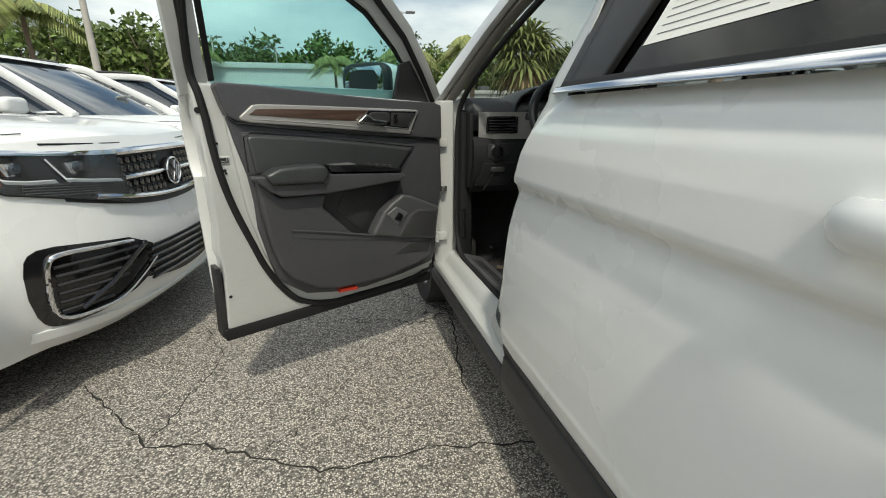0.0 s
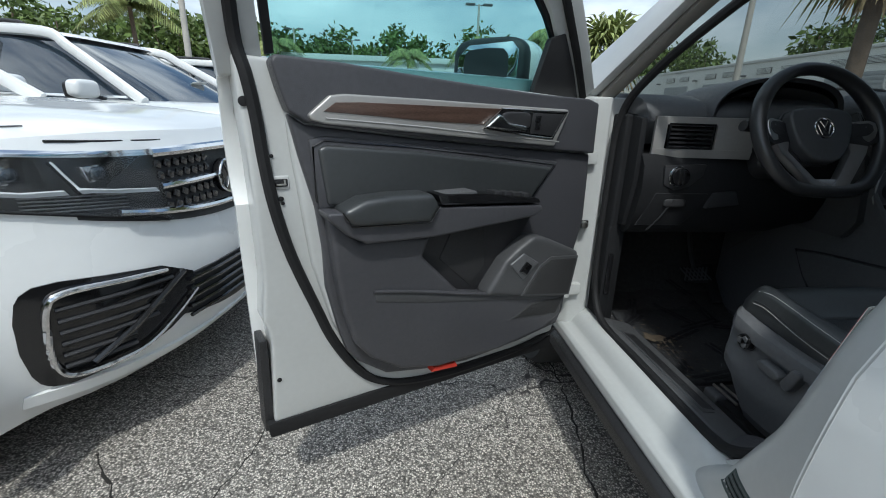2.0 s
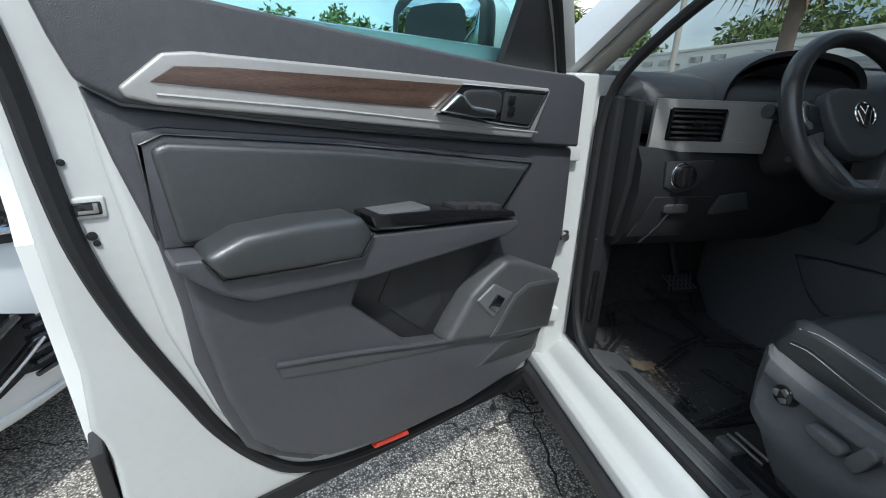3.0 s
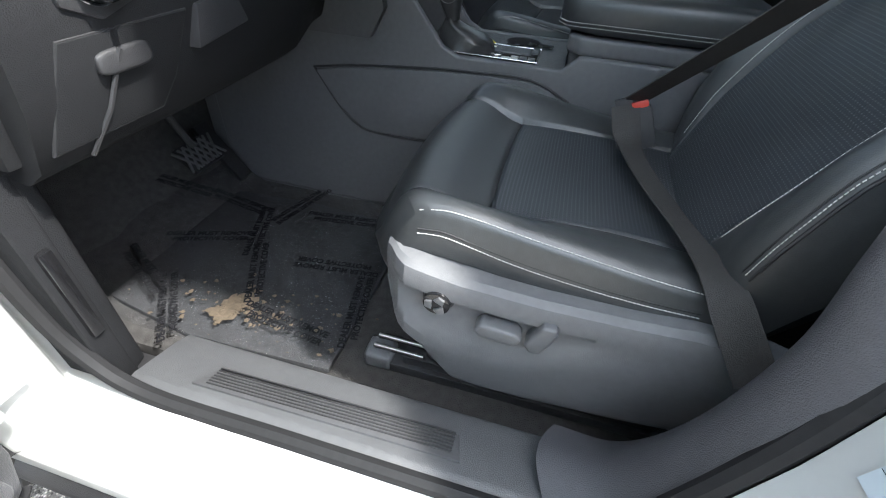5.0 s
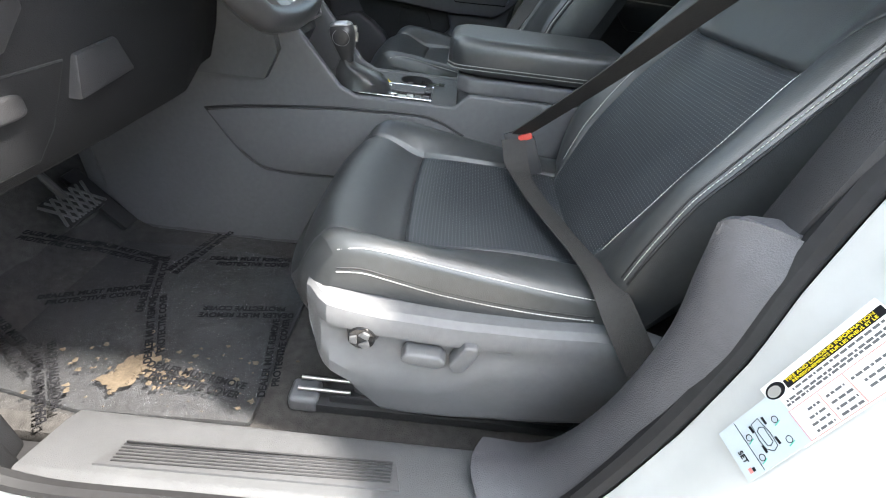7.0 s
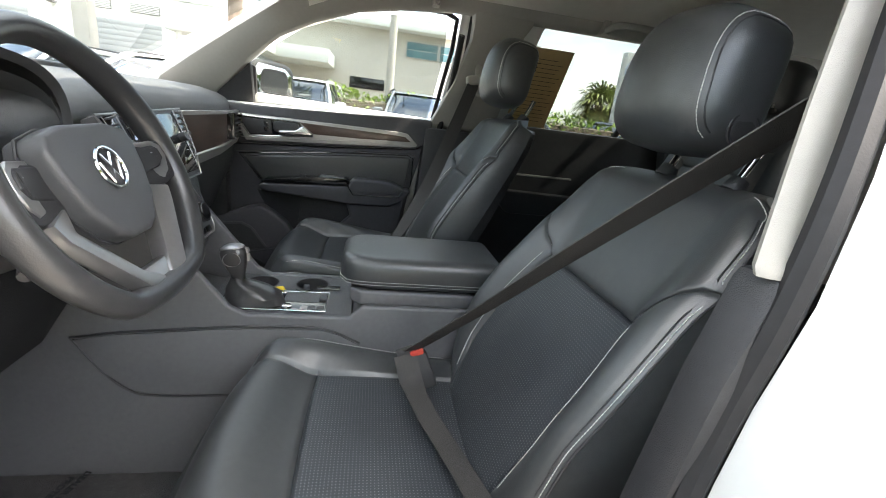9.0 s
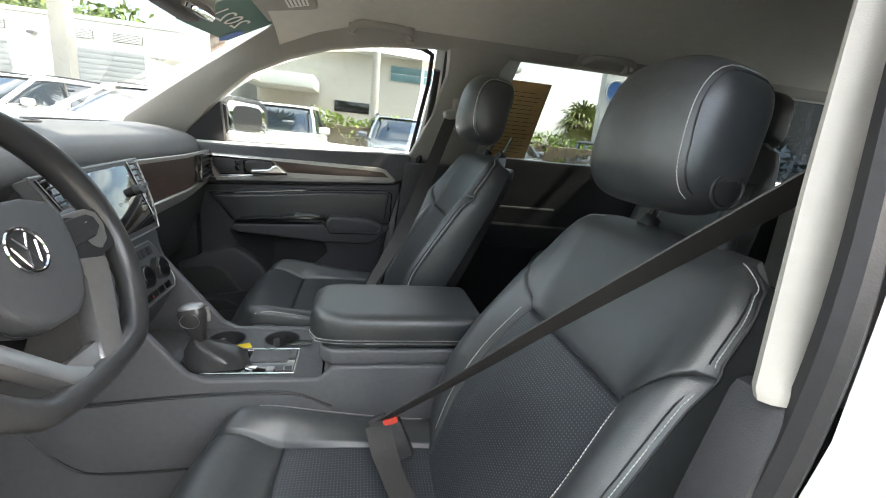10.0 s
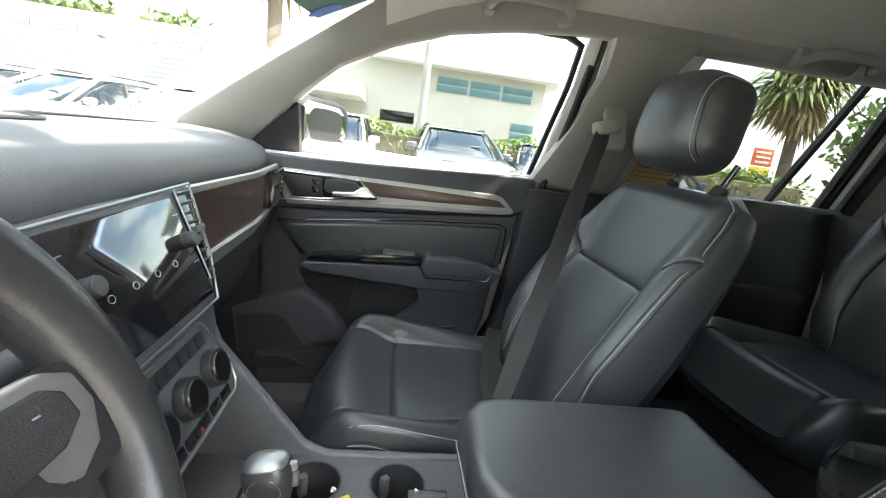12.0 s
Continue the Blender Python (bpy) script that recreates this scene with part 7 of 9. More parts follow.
grab(1.28, 1.475, 1)
grab(0.43, 0.63, 1)
grab(0.43, 0.63, -1)
for s in (-1, 1):
    vis = thing("sun_visor", Matrix.Translation((s * 0.42, 1.66, 1.640)), "light grey sun visor folded up under the roof lining", "sun visor", "sun visors")
    part("flap", moved(prism([(-0.20, -0.085), (0.19, -0.085), (0.215, -0.05), (0.20, 0.085), (-0.20, 0.085)], "z", -0.012, 0.012, 0.010, 3), rot(-14, "X")), M_PILLAR, vis)
    part("warning_label", moved(box(-0.075, 0.055, -0.06, 0.0, -0.0135, -0.0125, 0.0003), rot(-14, "X")), M_PAPER, vis, "white warning label")
    for k in range(5):
        part("printed_line", moved(box(-0.065, 0.045, -0.054 + k * 0.011, -0.050 + k * 0.011, -0.0142, -0.0136, 0.0002), rot(-14, "X")), M_GREY, vis)
rv = thing("inside_mirror", Matrix.Translation((0.0, 1.80, 1.520)), "black inside mirror hanging from the windscreen", "mirror")
part("housing", pillow((0, 0.0, 0), (0.125, 0.022, 0.036), 0.45), M_BLACK, rv)
part("glass", moved(prism([(-0.112, -0.018), (-0.10, -0.028), (0.10, -0.028), (0.112, -0.018), (0.112, 0.018), (0.10, 0.028), (-0.10, 0.028), (-0.112, 0.018)], "y", -0.018, -0.0235, 0.001), rot(-14, "Z")), M_MIRROR, rv)
part("stalk", tube([(0, 0.01, 0.01), (0.0, 0.05, 0.045), (0.0, 0.085, 0.06)], 0.012, 8, steps=3), M_BLACK, rv)
part("sensor_cover", pillow((0, 0.10, 0.035), (0.05, 0.07, 0.03), 0.5), M_BLACK, rv)

# stickers: year banner on the windscreen, brown guide in the rear window, labels on the jamb
ban = thing("window_banner", I4, "dark green year banner stuck inside the top of the windscreen", "sticker")
M_GREEN = mat("dark_green_film", (0.02, 0.11, 0.09), 0.5)


def screen_pt(x, v, d):
    u = x / (0.80 - 0.11 * v) / 2 + 0.5
    return Vector((x, 2.56 - 0.90 * v + 0.10 * (1 - (2 * u - 1) ** 2) - d * 0.45, 1.175 + 0.490 * v + 0.01 * math.sin(v * 3.1) - d * 0.9))


part("film", sheet(lambda u, v: screen_pt(0.42 + 0.27 * u, 0.755 + 0.19 * v, 0.006), 10, 6, 0.0006), M_GREEN, ban)
c0, cx_, cv = screen_pt(0.54, 0.845, 0.008), screen_pt(0.57, 0.845, 0.008), screen_pt(0.54, 0.89, 0.008)
ex, ey = (cx_ - c0).normalized(), (cv - c0).normalized()
ez = ex.cross(ey)
letters("2021", 0.085, Matrix.Translation(c0) @ Matrix(((-ex.x, ey.x, -ez.x, 0), (-ex.y, ey.y, -ez.y, 0), (-ex.z, ey.z, -ez.z, 0), (0, 0, 0, 1))) @ Matrix.Diagonal((-1, 1, 1, 1)) @ Matrix.Diagonal((-1, 1, 1, 1)), M_PAPER, ban)
part("blue_disc", sheet(lambda u, v: screen_pt(0.66 + 0.02 * u * math.cos(6.28 * v), 0.785 + 0.04 * u * math.sin(6.28 * v), 0.008), 3, 16, 0.0005), mat("blue_print", (0.03, 0.12, 0.45), 0.5), ban)
guide = thing("buyers_guide", I4, "brown paper guide hanging inside the rear side window", "paper")
M_KRAFT = mat("buff_paper", (0.50, 0.34, 0.16), 0.8, var=0.05)
part("paper", house_panel([(0.895, 1.245), (0.70, 1.245), (0.685, 1.515), (0.88, 1.515)], -0.032, -0.030, 1, 0), M_KRAFT, guide)
for k in range(16):
    part("printed_line", house_panel([(0.868, 1.268 + k * 0.014), (0.735 - 0.012 * (k % 3), 1.268 + k * 0.014), (0.735 - 0.012 * (k % 3), 1.2694 + k * 0.014), (0.868, 1.2694 + k * 0.014)], -0.0335, -0.0330, 1, 0), M_INK, guide)

# labels on the driver's doorway jamb: grey-blue pressure label and tyre label
M_BLUEGREY = mat("blue_grey_label", (0.46, 0.52, 0.56), 0.5, var=0.03)
M_YELLOW = mat("yellow_print", (0.80, 0.62, 0.02), 0.5, var=0.03)
M_REDLINE = mat("pale_red_print", (0.72, 0.22, 0.20), 0.5)
M_MINT = mat("green_print", (0.08, 0.45, 0.33), 0.5)
l0, l1, l2 = Vector((-0.929, 1.2226, 0.7387)), Vector((-0.928, 1.2085, 0.7961)), Vector((-0.8807, 1.2294, 0.7372))
lx = (l1 - l0).normalized()
ln = lx.cross(l2 - l0).normalized()
ly = ln.cross(lx)
LM = Matrix(((lx.x, ly.x, ln.x, l0.x), (lx.y, ly.y, ln.y, l0.y), (lx.z, ly.z, ln.z, l0.z), (0, 0, 0, 1)))


def flat(name, poly, mtl, parent, h=0.0036):
    return part(name, moved(prism(poly, "z", 0.0022, h, 0), LM), mtl, parent)


def line2(pts, parent, mtl, r=0.0003, closed=False, name="printed_line"):
    return part(name, moved(tube([(x, y, 0.0036) for x, y in pts], r, 4, closed=closed), LM), mtl, parent)


def rect(x0, x1, y0, y1):
    return [(x0, y0), (x1, y0), (x1, y1), (x0, y1)]


lab = thing("pressure_label", I4, "grey-blue label with a car drawing on the white door jamb", "label")
flat("film", rect(0.0, 0.066, 0.0, 0.043), M_BLUEGREY, lab, 0.0032)
line2([(0.019, 0.001), (0.019, 0.042)], lab, M_INK)
line2([(0.031, 0.012), (0.030, 0.020), (0.032, 0.033), (0.040, 0.034), (0.042, 0.020), (0.041, 0.010), (0.036, 0.008)], lab, M_INK, closed=True, name="car_outline")
line2([(0.033, 0.026), (0.0365, 0.028), (0.040, 0.026), (0.0395, 0.014), (0.0365, 0.0125), (0.0335, 0.014)], lab, M_INK, closed=True, name="cabin_outline")
for wx, wy in ((0.0295, 0.030), (0.0435, 0.030), (0.0295, 0.013), (0.0435, 0.013)):
    flat("wheel_mark", rect(wx - 0.001, wx + 0.001, wy - 0.003, wy + 0.003), M_INK, lab)
    gx = wx + (0.0085 if wx > 0.036 else -0.006)
    line2([(gx + 0.0026 * math.cos(a), wy - 0.004 + 0.0026 * math.sin(a)) for a in [0.63 * q for q in range(10)]], lab, M_INK, closed=True, name="gauge_mark")
    line2([(gx - 0.003, wy - 0.008), (gx + 0.003, wy - 0.0065)], lab, M_MINT, 0.0004)
letters("SET", 0.0065, LM @ Matrix.Translation((0.0085, 0.017, 0.0036)) @ rot(-90, "Z"), M_INK, lab)
flat("lorry_mark", rect(0.006, 0.009, 0.004, 0.008), M_REDLINE, lab)
flat("lorry_mark", rect(0.0095, 0.012, 0.004, 0.007), M_INK, lab)
LM = LM @ Matrix.Translation((-0.0165, 0.0195, 0.0)) @ Matrix.Diagonal((1.0, 0.68, 1.0, 1.0))
lab = thing("tyre_label", I4, "white tyre label with yellow heading on the door jamb", "label")
flat("film", rect(0.074, 0.185, -0.030, 0.046), M_PAPER, lab, 0.0030)
flat("heading", rect(0.094, 0.184, 0.0275, 0.0375), M_INK, lab, 0.0033)
letters("TIRE AND LOADING INFORMATION", 0.0050, LM @ Matrix.Translation((0.137, 0.0347, 0.0035)), M_YELLOW, lab)
letters("RENSEIGNEMENTS SUR LES PNEUS ET LE", 0.0043, LM @ Matrix.Translation((0.139, 0.0300, 0.0035)), M_YELLOW, lab)
part("tyre_mark", moved(cyl((0.084, 0.034, 0.0022), (0.084, 0.034, 0.0034), 0.0090, 28), LM), M_INK, lab)
part("rim_mark", moved(cyl((0.0830, 0.0335, 0.003), (0.0830, 0.0335, 0.0037), 0.0062, 24), LM), M_SILVER, lab)
for k, (a, b, y) in enumerate(((0.096, 0.178, 0.0235), (0.086, 0.180, 0.0170), (0.084, 0.18, 0.0130), (0.095, 0.106, -0.002), (0.112, 0.128, -0.002), (0.134, 0.17, -0.002), (0.092, 0.106, -0.010), (0.112, 0.130, -0.010), (0.14, 0.16, -0.010), (0.090, 0.106, -0.017), (0.112, 0.130, -0.017), (0.14, 0.16, -0.017), (0.090, 0.106, -0.024), (0.112, 0.130, -0.024))):
    x = a
    while x < b:
        w = 0.0035 + 0.002 * math.sin(k * 3 + x * 900)
        flat("printed_line", rect(x, min(b, x + w), y - 0.0012, y + 0.0012), M_GREY, lab, 0.0034)
        x += w + 0.0014
line2([(0.082, 0.007), (0.182, 0.007), (0.182, -0.0285), (0.082, -0.0285)], lab, M_REDLINE, 0.0004, True, "table_frame")
line2([(0.109, 0.006), (0.109, -0.0275)], lab, M_REDLINE)
line2([(0.132, 0.006), (0.132, -0.0275)], lab, M_REDLINE)


# ---- the car park round it: parked cars ----
# blue in this base colour stands in for sky mirrored in the glass
M_DARKGLASS = mat("dark_glass_sky_tint", (0.016, 0.026, 0.038), 0.04, var=0.05, spec=1.0, coat=0.6)
M_LENS = glass("clear_lamp_lens", (0.92, 0.94, 0.95), 1.4)
M_ORANGE = mat("orange_marker_lens", (0.55, 0.10, 0.02), 0.15, var=0.1)
M_GREYPAINT = mat("silver_grey_paint", (0.22, 0.24, 0.27), 0.25, metal=0.4, coat=0.8, var=0.02)
M_NAVY = mat("dark_blue_grey_paint", (0.035, 0.045, 0.06), 0.25, metal=0.2, coat=0.8, var=0.05)
HALF = 0.985


def nose_y(x, z):
    """Front face of a parked car: y over the width and height."""
    tab = [(0.20, -0.16), (0.28, -0.05), (0.36, -0.01), (0.55, 0.01), (0.66, 0.0), (0.78, -0.03), (0.90, -0.05), (1.00, -0.07), (1.045, -0.10), (1.075, -0.17)]
    y = tab[-1][1]
    for (a, ya), (b, yb) in zip(tab, tab[1:]):
        if z <= b:
            y = ya + (yb - ya) * max(0, (z - a)) / (b - a)
            break
    return y - 0.50 * ((y + 0.9) / 0.9) ** 1.2 * (abs(x) / HALF) ** 3.0


def lin(u, ks):
    """Straight lines between given places."""
    for (a, va), (b, vb) in zip(ks, ks[1:]):
        if u <= b:
            return va + (vb - va) * (u - a) / (b - a)
    return ks[-1][1]


def at(path, u):
    """The point at the share u of a path in the plane."""
    f = min(0.9999, u) * (len(path) - 1)
    i = int(f)
    return tuple(p + (q - p) * (f - i) for p, q in zip(path[i], path[i + 1]))


M_LIGHT_GUIDE = mat("frosted_light_guide", (0.72, 0.74, 0.76), 0.22, var=0.03, coat=0.5)


def suv(paint, label, group):
    """A parked sport utility car; y points forward, its nose at y = 0."""
    c = thing("parked_suv", I4, label, "car", group)
    FAx, RAx, R = -0.835, -3.84, 0.49
    prof = [(-0.05, 0.28), (-0.01, 0.36), (0.01, 0.55), (0.0, 0.66), (-0.03, 0.78), (-0.05, 0.90), (-0.07, 1.00), (-0.10, 1.045), (-0.17, 1.075), (-0.5, 1.105), (-1.0, 1.135), (-1.65, 1.155), (-2.1, 1.17), (-3.2, 1.19), (-4.2, 1.22), (-4.72, 1.20), (-4.86, 1.05), (-4.92, 0.80), (-4.95, 0.60), (-4.90, 0.35), (-4.70, 0.28)]
    under = [(RAx - R, 0.28)] + [(RAx - R * math.cos(math.pi * k / 12), 0.40 + R * math.sin(math.pi * k / 12)) for k in range(13)] + [(RAx + R, 0.28), (FAx - R, 0.28)] + [(FAx - R * math.cos(math.pi * k / 12), 0.40 + R * math.sin(math.pi * k / 12)) for k in range(13)] + [(FAx + R, 0.28), (-0.16, 0.20)]
    outline = prof + under

    def pull(y):
        return 0.50 * max(0, (y + 0.9) / 0.9) ** 1.2 - 0.25 * max(0, (-y - 4.2) / 0.75)
    rings = []
    for s in (-1, -0.985, -0.95, -0.90, -0.84, -0.77, -0.69, -0.6, -0.5, -0.4, -0.2, 0, 0.2, 0.4, 0.5, 0.6, 0.69, 0.77, 0.84, 0.90, 0.95, 0.985, 1):
        k = abs(s) ** 3.0
        ring = []
        for io, (y, z) in enumerate(outline):
            yy = y - (pull(y) * k if io < len(prof) or io == len(outline) - 1 else 0.0)
            if io < 5 or io == len(outline) - 1:
                yy = max(yy, FAx + math.sqrt(max(0.0, R * R - (z - 0.40) ** 2)) + 0.085)
            hood = max(0, min(1, (z - 1.0) / 0.10)) if y > -1.4 else max(0, min(1, (z - 1.1) / 0.1))
            sq = max(0, abs(s) - 0.9) / 0.1
            ring.append(Vector((s * HALF * (1 - 0.018 * sq * max(0, (z - 0.9)) / 0.3), yy, z + (0.07 * k if io == 0 or io >= len(outline) - 2 else 0.0) - hood * (0.10 if y > -1.4 else 0.03) * abs(s) ** 4 + (0.02 * math.sin(abs(s) * 3.6) * hood if y > -1.4 else 0))))
        rings.append(ring)
    part("body", loft(rings), paint, c, "", 30)
    # glasshouse
    gh = []
    for z, yf, yr, w in ((1.12, -1.58, -4.62, 0.925), (1.18, -1.66, -4.60, 0.905), (1.40, -2.02, -4.47, 0.80), (1.60, -2.38, -4.30, 0.70), (1.665, -2.55, -4.15, 0.655)):
        yc, hy = (yf + yr) / 2, (yf - yr) / 2
        gh.append([Vector((w * math.copysign(abs(math.cos(a)) ** 0.35, math.cos(a)), yc + hy * math.copysign(abs(math.sin(a)) ** 0.30, math.sin(a)) - 0.10 * (abs(math.cos(a)) ** 2 if math.sin(a) > 0.1 else 0), z)) for a in [2 * math.pi * k / 48 + 0.01 for k in range(48)]])
    part("glasshouse", loft(gh), M_DARKGLASS, c, "dark tinted glass all round")
    rf = []
    for z, yf, yr, w in ((1.655, -2.44, -4.30, 0.69), (1.685, -2.48, -4.32, 0.665), (1.705, -2.65, -4.25, 0.58), (1.712, -2.9, -4.1, 0.40)):
        yc, hy = (yf + yr) / 2, (yf - yr) / 2
        rf.append([Vector((w * math.copysign(abs(math.cos(a)) ** 0.4, math.cos(a)), yc + hy * math.copysign(abs(math.sin(a)) ** 0.35, math.sin(a)), z)) for a in [2 * math.pi * k / 48 for k in range(48)]])
    part("roof", loft(rf), paint, c)
    for sx in (-1, 1):
        part("pillar", tube([(sx * 0.915, -1.62, 1.14), (sx * 0.835, -1.97, 1.36), (sx * 0.735, -2.32, 1.56), (sx * 0.685, -2.55, 1.665), (sx * 0.675, -3.3, 1.685), (sx * 0.70, -4.2, 1.64), (sx * 0.80, -4.5, 1.42), (sx * 0.90, -4.62, 1.18)], 0.034, 8, flat=1.3, steps=4), paint, c)
        part("side_rail", tube([(sx * 0.66, -2.7, 1.70), (sx * 0.66, -2.85, 1.745), (sx * 0.66, -3.9, 1.745), (sx * 0.66, -4.05, 1.70)], 0.016, 8, steps=4), M_BLACK, c)
        part("door_pillar", tube([(sx * 0.93, -2.90, 1.17), (sx * 0.735, -2.98, 1.64)], 0.028, 6), M_BLACK, c)
        part("belt_trim", tube([(sx * 0.93, -1.75, 1.175), (sx * 0.935, -2.9, 1.185), (sx * 0.93, -4.4, 1.215)], 0.010, 6), M_CHROME, c)
        part("side_cladding", prism([(FAx - R, 0.27), (RAx + R, 0.27), (RAx + R, 0.40), (FAx - R, 0.40)], "x", sx * (HALF + 0.012), sx * 0.90, 0.012), M_BLACK, c)
        for ya in (FAx, RAx):
            def arch_pt(u, v):
                a, r = -0.26 + (math.pi + 0.52) * u, R - 0.008 + 0.080 * v
                y, z = ya + r * math.copysign(1, math.cos(a)) * (abs(math.cos(a)) if math.sin(a) > 0 else 1.0 + 0.02 * abs(math.sin(a))), max(0.335 if ya == FAx and math.cos(a) > 0 else 0.27, 0.40 + r * math.sin(a))
                x = HALF
                return Vector((sx * (x + 0.012 + 0.012 * math.sin(math.pi * min(1.0, v * 1.05)) ** 0.5), y, z))
            part("arch_cladding", sheet(arch_pt, 28, 6, 0.02), M_BLACK, c)
            w = new("wheel")
            w.parent = c
            add_wheel(w, sx * 0.865, ya + (0.03 if ya == FAx else 0.0), sx, 0.415)
        m = new("side_mirror")
        m.parent = c
        part("cap", pillow((sx * 1.06, -1.98, 1.225), (0.115, 0.06, 0.068), 0.55), paint, m)
        part("rim", pillow((sx * 1.06, -2.02, 1.215), (0.105, 0.045, 0.062), 0.45), M_BLACK, m)
        part("arm", tube([(sx * 0.90, -1.95, 1.16), (sx * 0.98, -1.98, 1.18)], 0.026, 8, flat=0.6), M_BLACK, m)
        for yh in (-2.75, -3.65):
            part("handle", tube([(sx * 0.985, yh + 0.10, 0.98), (sx * 1.02, yh + 0.06, 0.985), (sx * 1.02, yh - 0.06, 0.985), (sx * 0.985, yh - 0.10, 0.98)], 0.014, 6, steps=3), paint, c)
        # headlamp: dark bowl, chrome eyebrows, two projectors, marker, lens
        hl = new("headlamp")
        hl.parent = c

        def patch(xa, xb, za, zb, lift, th, n=14, m=4):
            return sheet(lambda u, v: Vector((sx * (xa + (xb - xa) * u), nose_y(xa + (xb - xa) * u, za(u) + (zb(u) - za(u)) * v) + lift, za(u) + (zb(u) - za(u)) * v)), n, m, th)
        def low_edge(u):
            return lin(u, ((0, 0.762), (0.45, 0.822), (0.80, 0.868), (0.93, 0.935), (1, 1.01)))

        def top_edge(u):
            return 0.990 + 0.036 * u * u
        part("bowl", patch(0.36, 0.845, low_edge, top_edge, 0.004, 0.008, 20, 5), M_GLOSS, hl)
        part("chrome_brow", patch(0.30, 0.815, lambda u: 0.978 + 0.036 * u * u, lambda u: 0.996 + 0.036 * u * u, 0.022, 0.010, 18, 3), M_CHROME, hl)
        for gd in (((0.790, 0.992), (0.765, 0.95), (0.738, 0.908), (0.69, 0.897), (0.612, 0.893)), ((0.615, 0.975), (0.600, 0.94), (0.580, 0.897), (0.50, 0.883), (0.375, 0.868))):
            part("light_guide", sheet(lambda u, v: [Vector((sx * (x + 0.012 * (v - 0.5)), nose_y(x, z) + 0.018, z + 0.013 * (v - 0.5))) for x, z in (at(gd, u),)][0], 24, 2, 0.006), M_LIGHT_GUIDE, hl)
        for px, pz in ((0.695, 0.950), (0.525, 0.938)):
            pj = part("projector", prism([(sx * (px - 0.050), pz - 0.024), (sx * (px + 0.030), pz - 0.024), (sx * (px + 0.042), pz + 0.024), (sx * (px - 0.038), pz + 0.024)], "y", nose_y(px, pz) - 0.03, nose_y(px, pz) + 0.006, 0.004), M_CHROME, hl)
            part("projector_lens", pillow((sx * (px - 0.004), nose_y(px, pz) + 0.004, pz), (0.026, 0.016, 0.020), 0.8), M_DARKGLASS, pj)
        part("marker", patch(0.742, 0.835, lambda u: 0.896 + 0.105 * u, lambda u: min(1.004, 0.918 + 0.19 * u), 0.012, 0.006, 10, 3), M_ORANGE, hl, "orange side marker")
        for k in range(5):
            part("bowl_rib", tube([Vector((sx * x, nose_y(x, 0.852 + 0.008 * k) + 0.012, 0.836 + 0.010 * k + 0.10 * (x - 0.55))) for x in (0.47, 0.56, 0.64, 0.70)], 0.0022, 5), M_GREY, hl)
        part("lens", patch(0.36, 0.847, low_edge, top_edge, 0.026, 0.0, 20, 4), M_LENS, hl).visible_shadow = False
        part("lamp_seal", tube([Vector((sx * (0.36 + 0.487 * u), nose_y(0.36 + 0.487 * u, z) + 0.012, z)) for u, z in [(k / 14, low_edge(k / 14)) for k in range(15)] + [(1.0, 1.02), (0.9, top_edge(0.9) + 0.006)]], 0.0055, 6), M_RUBBER, hl)
        # lower side intake with chrome hoop
        fg = new("lower_intake")
        fg.parent = c
        part("surround", patch(0.33, 0.775, lambda u: lin(u, ((0, 0.44), (0.25, 0.385), (0.6, 0.338), (0.82, 0.330), (0.91, 0.342), (0.96, 0.368), (0.985, 0.41), (1, 0.47))), lambda u: lin(u, ((0, 0.565), (0.25, 0.622), (0.80, 0.655), (0.90, 0.652), (0.95, 0.636), (0.98, 0.61), (1, 0.56))), 0.008, 0.012, 40), M_GLOSS, fg)
        hoop = [(0.44, 0.607), (0.56, 0.617), (0.69, 0.622), (0.725, 0.59), (0.735, 0.50), (0.730, 0.41), (0.698, 0.364), (0.60, 0.362), (0.516, 0.380), (0.42, 0.44), (0.335, 0.50)]
        part("chrome_hoop", tube([Vector((sx * x, nose_y(x, z) + 0.022, z)) for x, z in hoop], lambda t: 0.006 + 0.0045 * math.sin(math.pi * min(1, t * 1.15)) ** 0.5, 8, steps=8), M_CHROME, fg, "chrome hoop round the lower intake")
        for k in range(6):
            z = 0.395 + k * 0.036
            x0 = 0.52 - 0.10 * k / 5 if k > 1 else 0.55
            part("slat", tube([Vector((sx * x, nose_y(x, z) + 0.013, z)) for x in (x0, (x0 + 0.71) / 2, 0.71)], 0.0075, 6), M_BLACK, fg)
        part("fin", tube([Vector((sx * x, nose_y(x, z) + 0.020, z)) for x, z in ((0.66, 0.385), (0.55, 0.46), (0.45, 0.545), (0.38, 0.585))], 0.011, 6), M_GLOSS, fg)
        part("bumper_gap", tube([Vector((sx * x, nose_y(x, z) + 0.002, z)) for x, z in ((0.945, 0.805), (0.90, 0.85), (0.83, 0.90))], 0.0018, 5), M_GREY, c)
        part("fender_gap", tube([Vector((sx * x, y, z)) for x, y, z in ((0.60, -0.235, 1.072), (0.70, -0.34, 1.068), (0.77, -0.50, 1.082), (0.80, -0.9, 1.094), (0.81, -1.45, 1.10))], 0.0025, 5, steps=4), M_GREY, c)
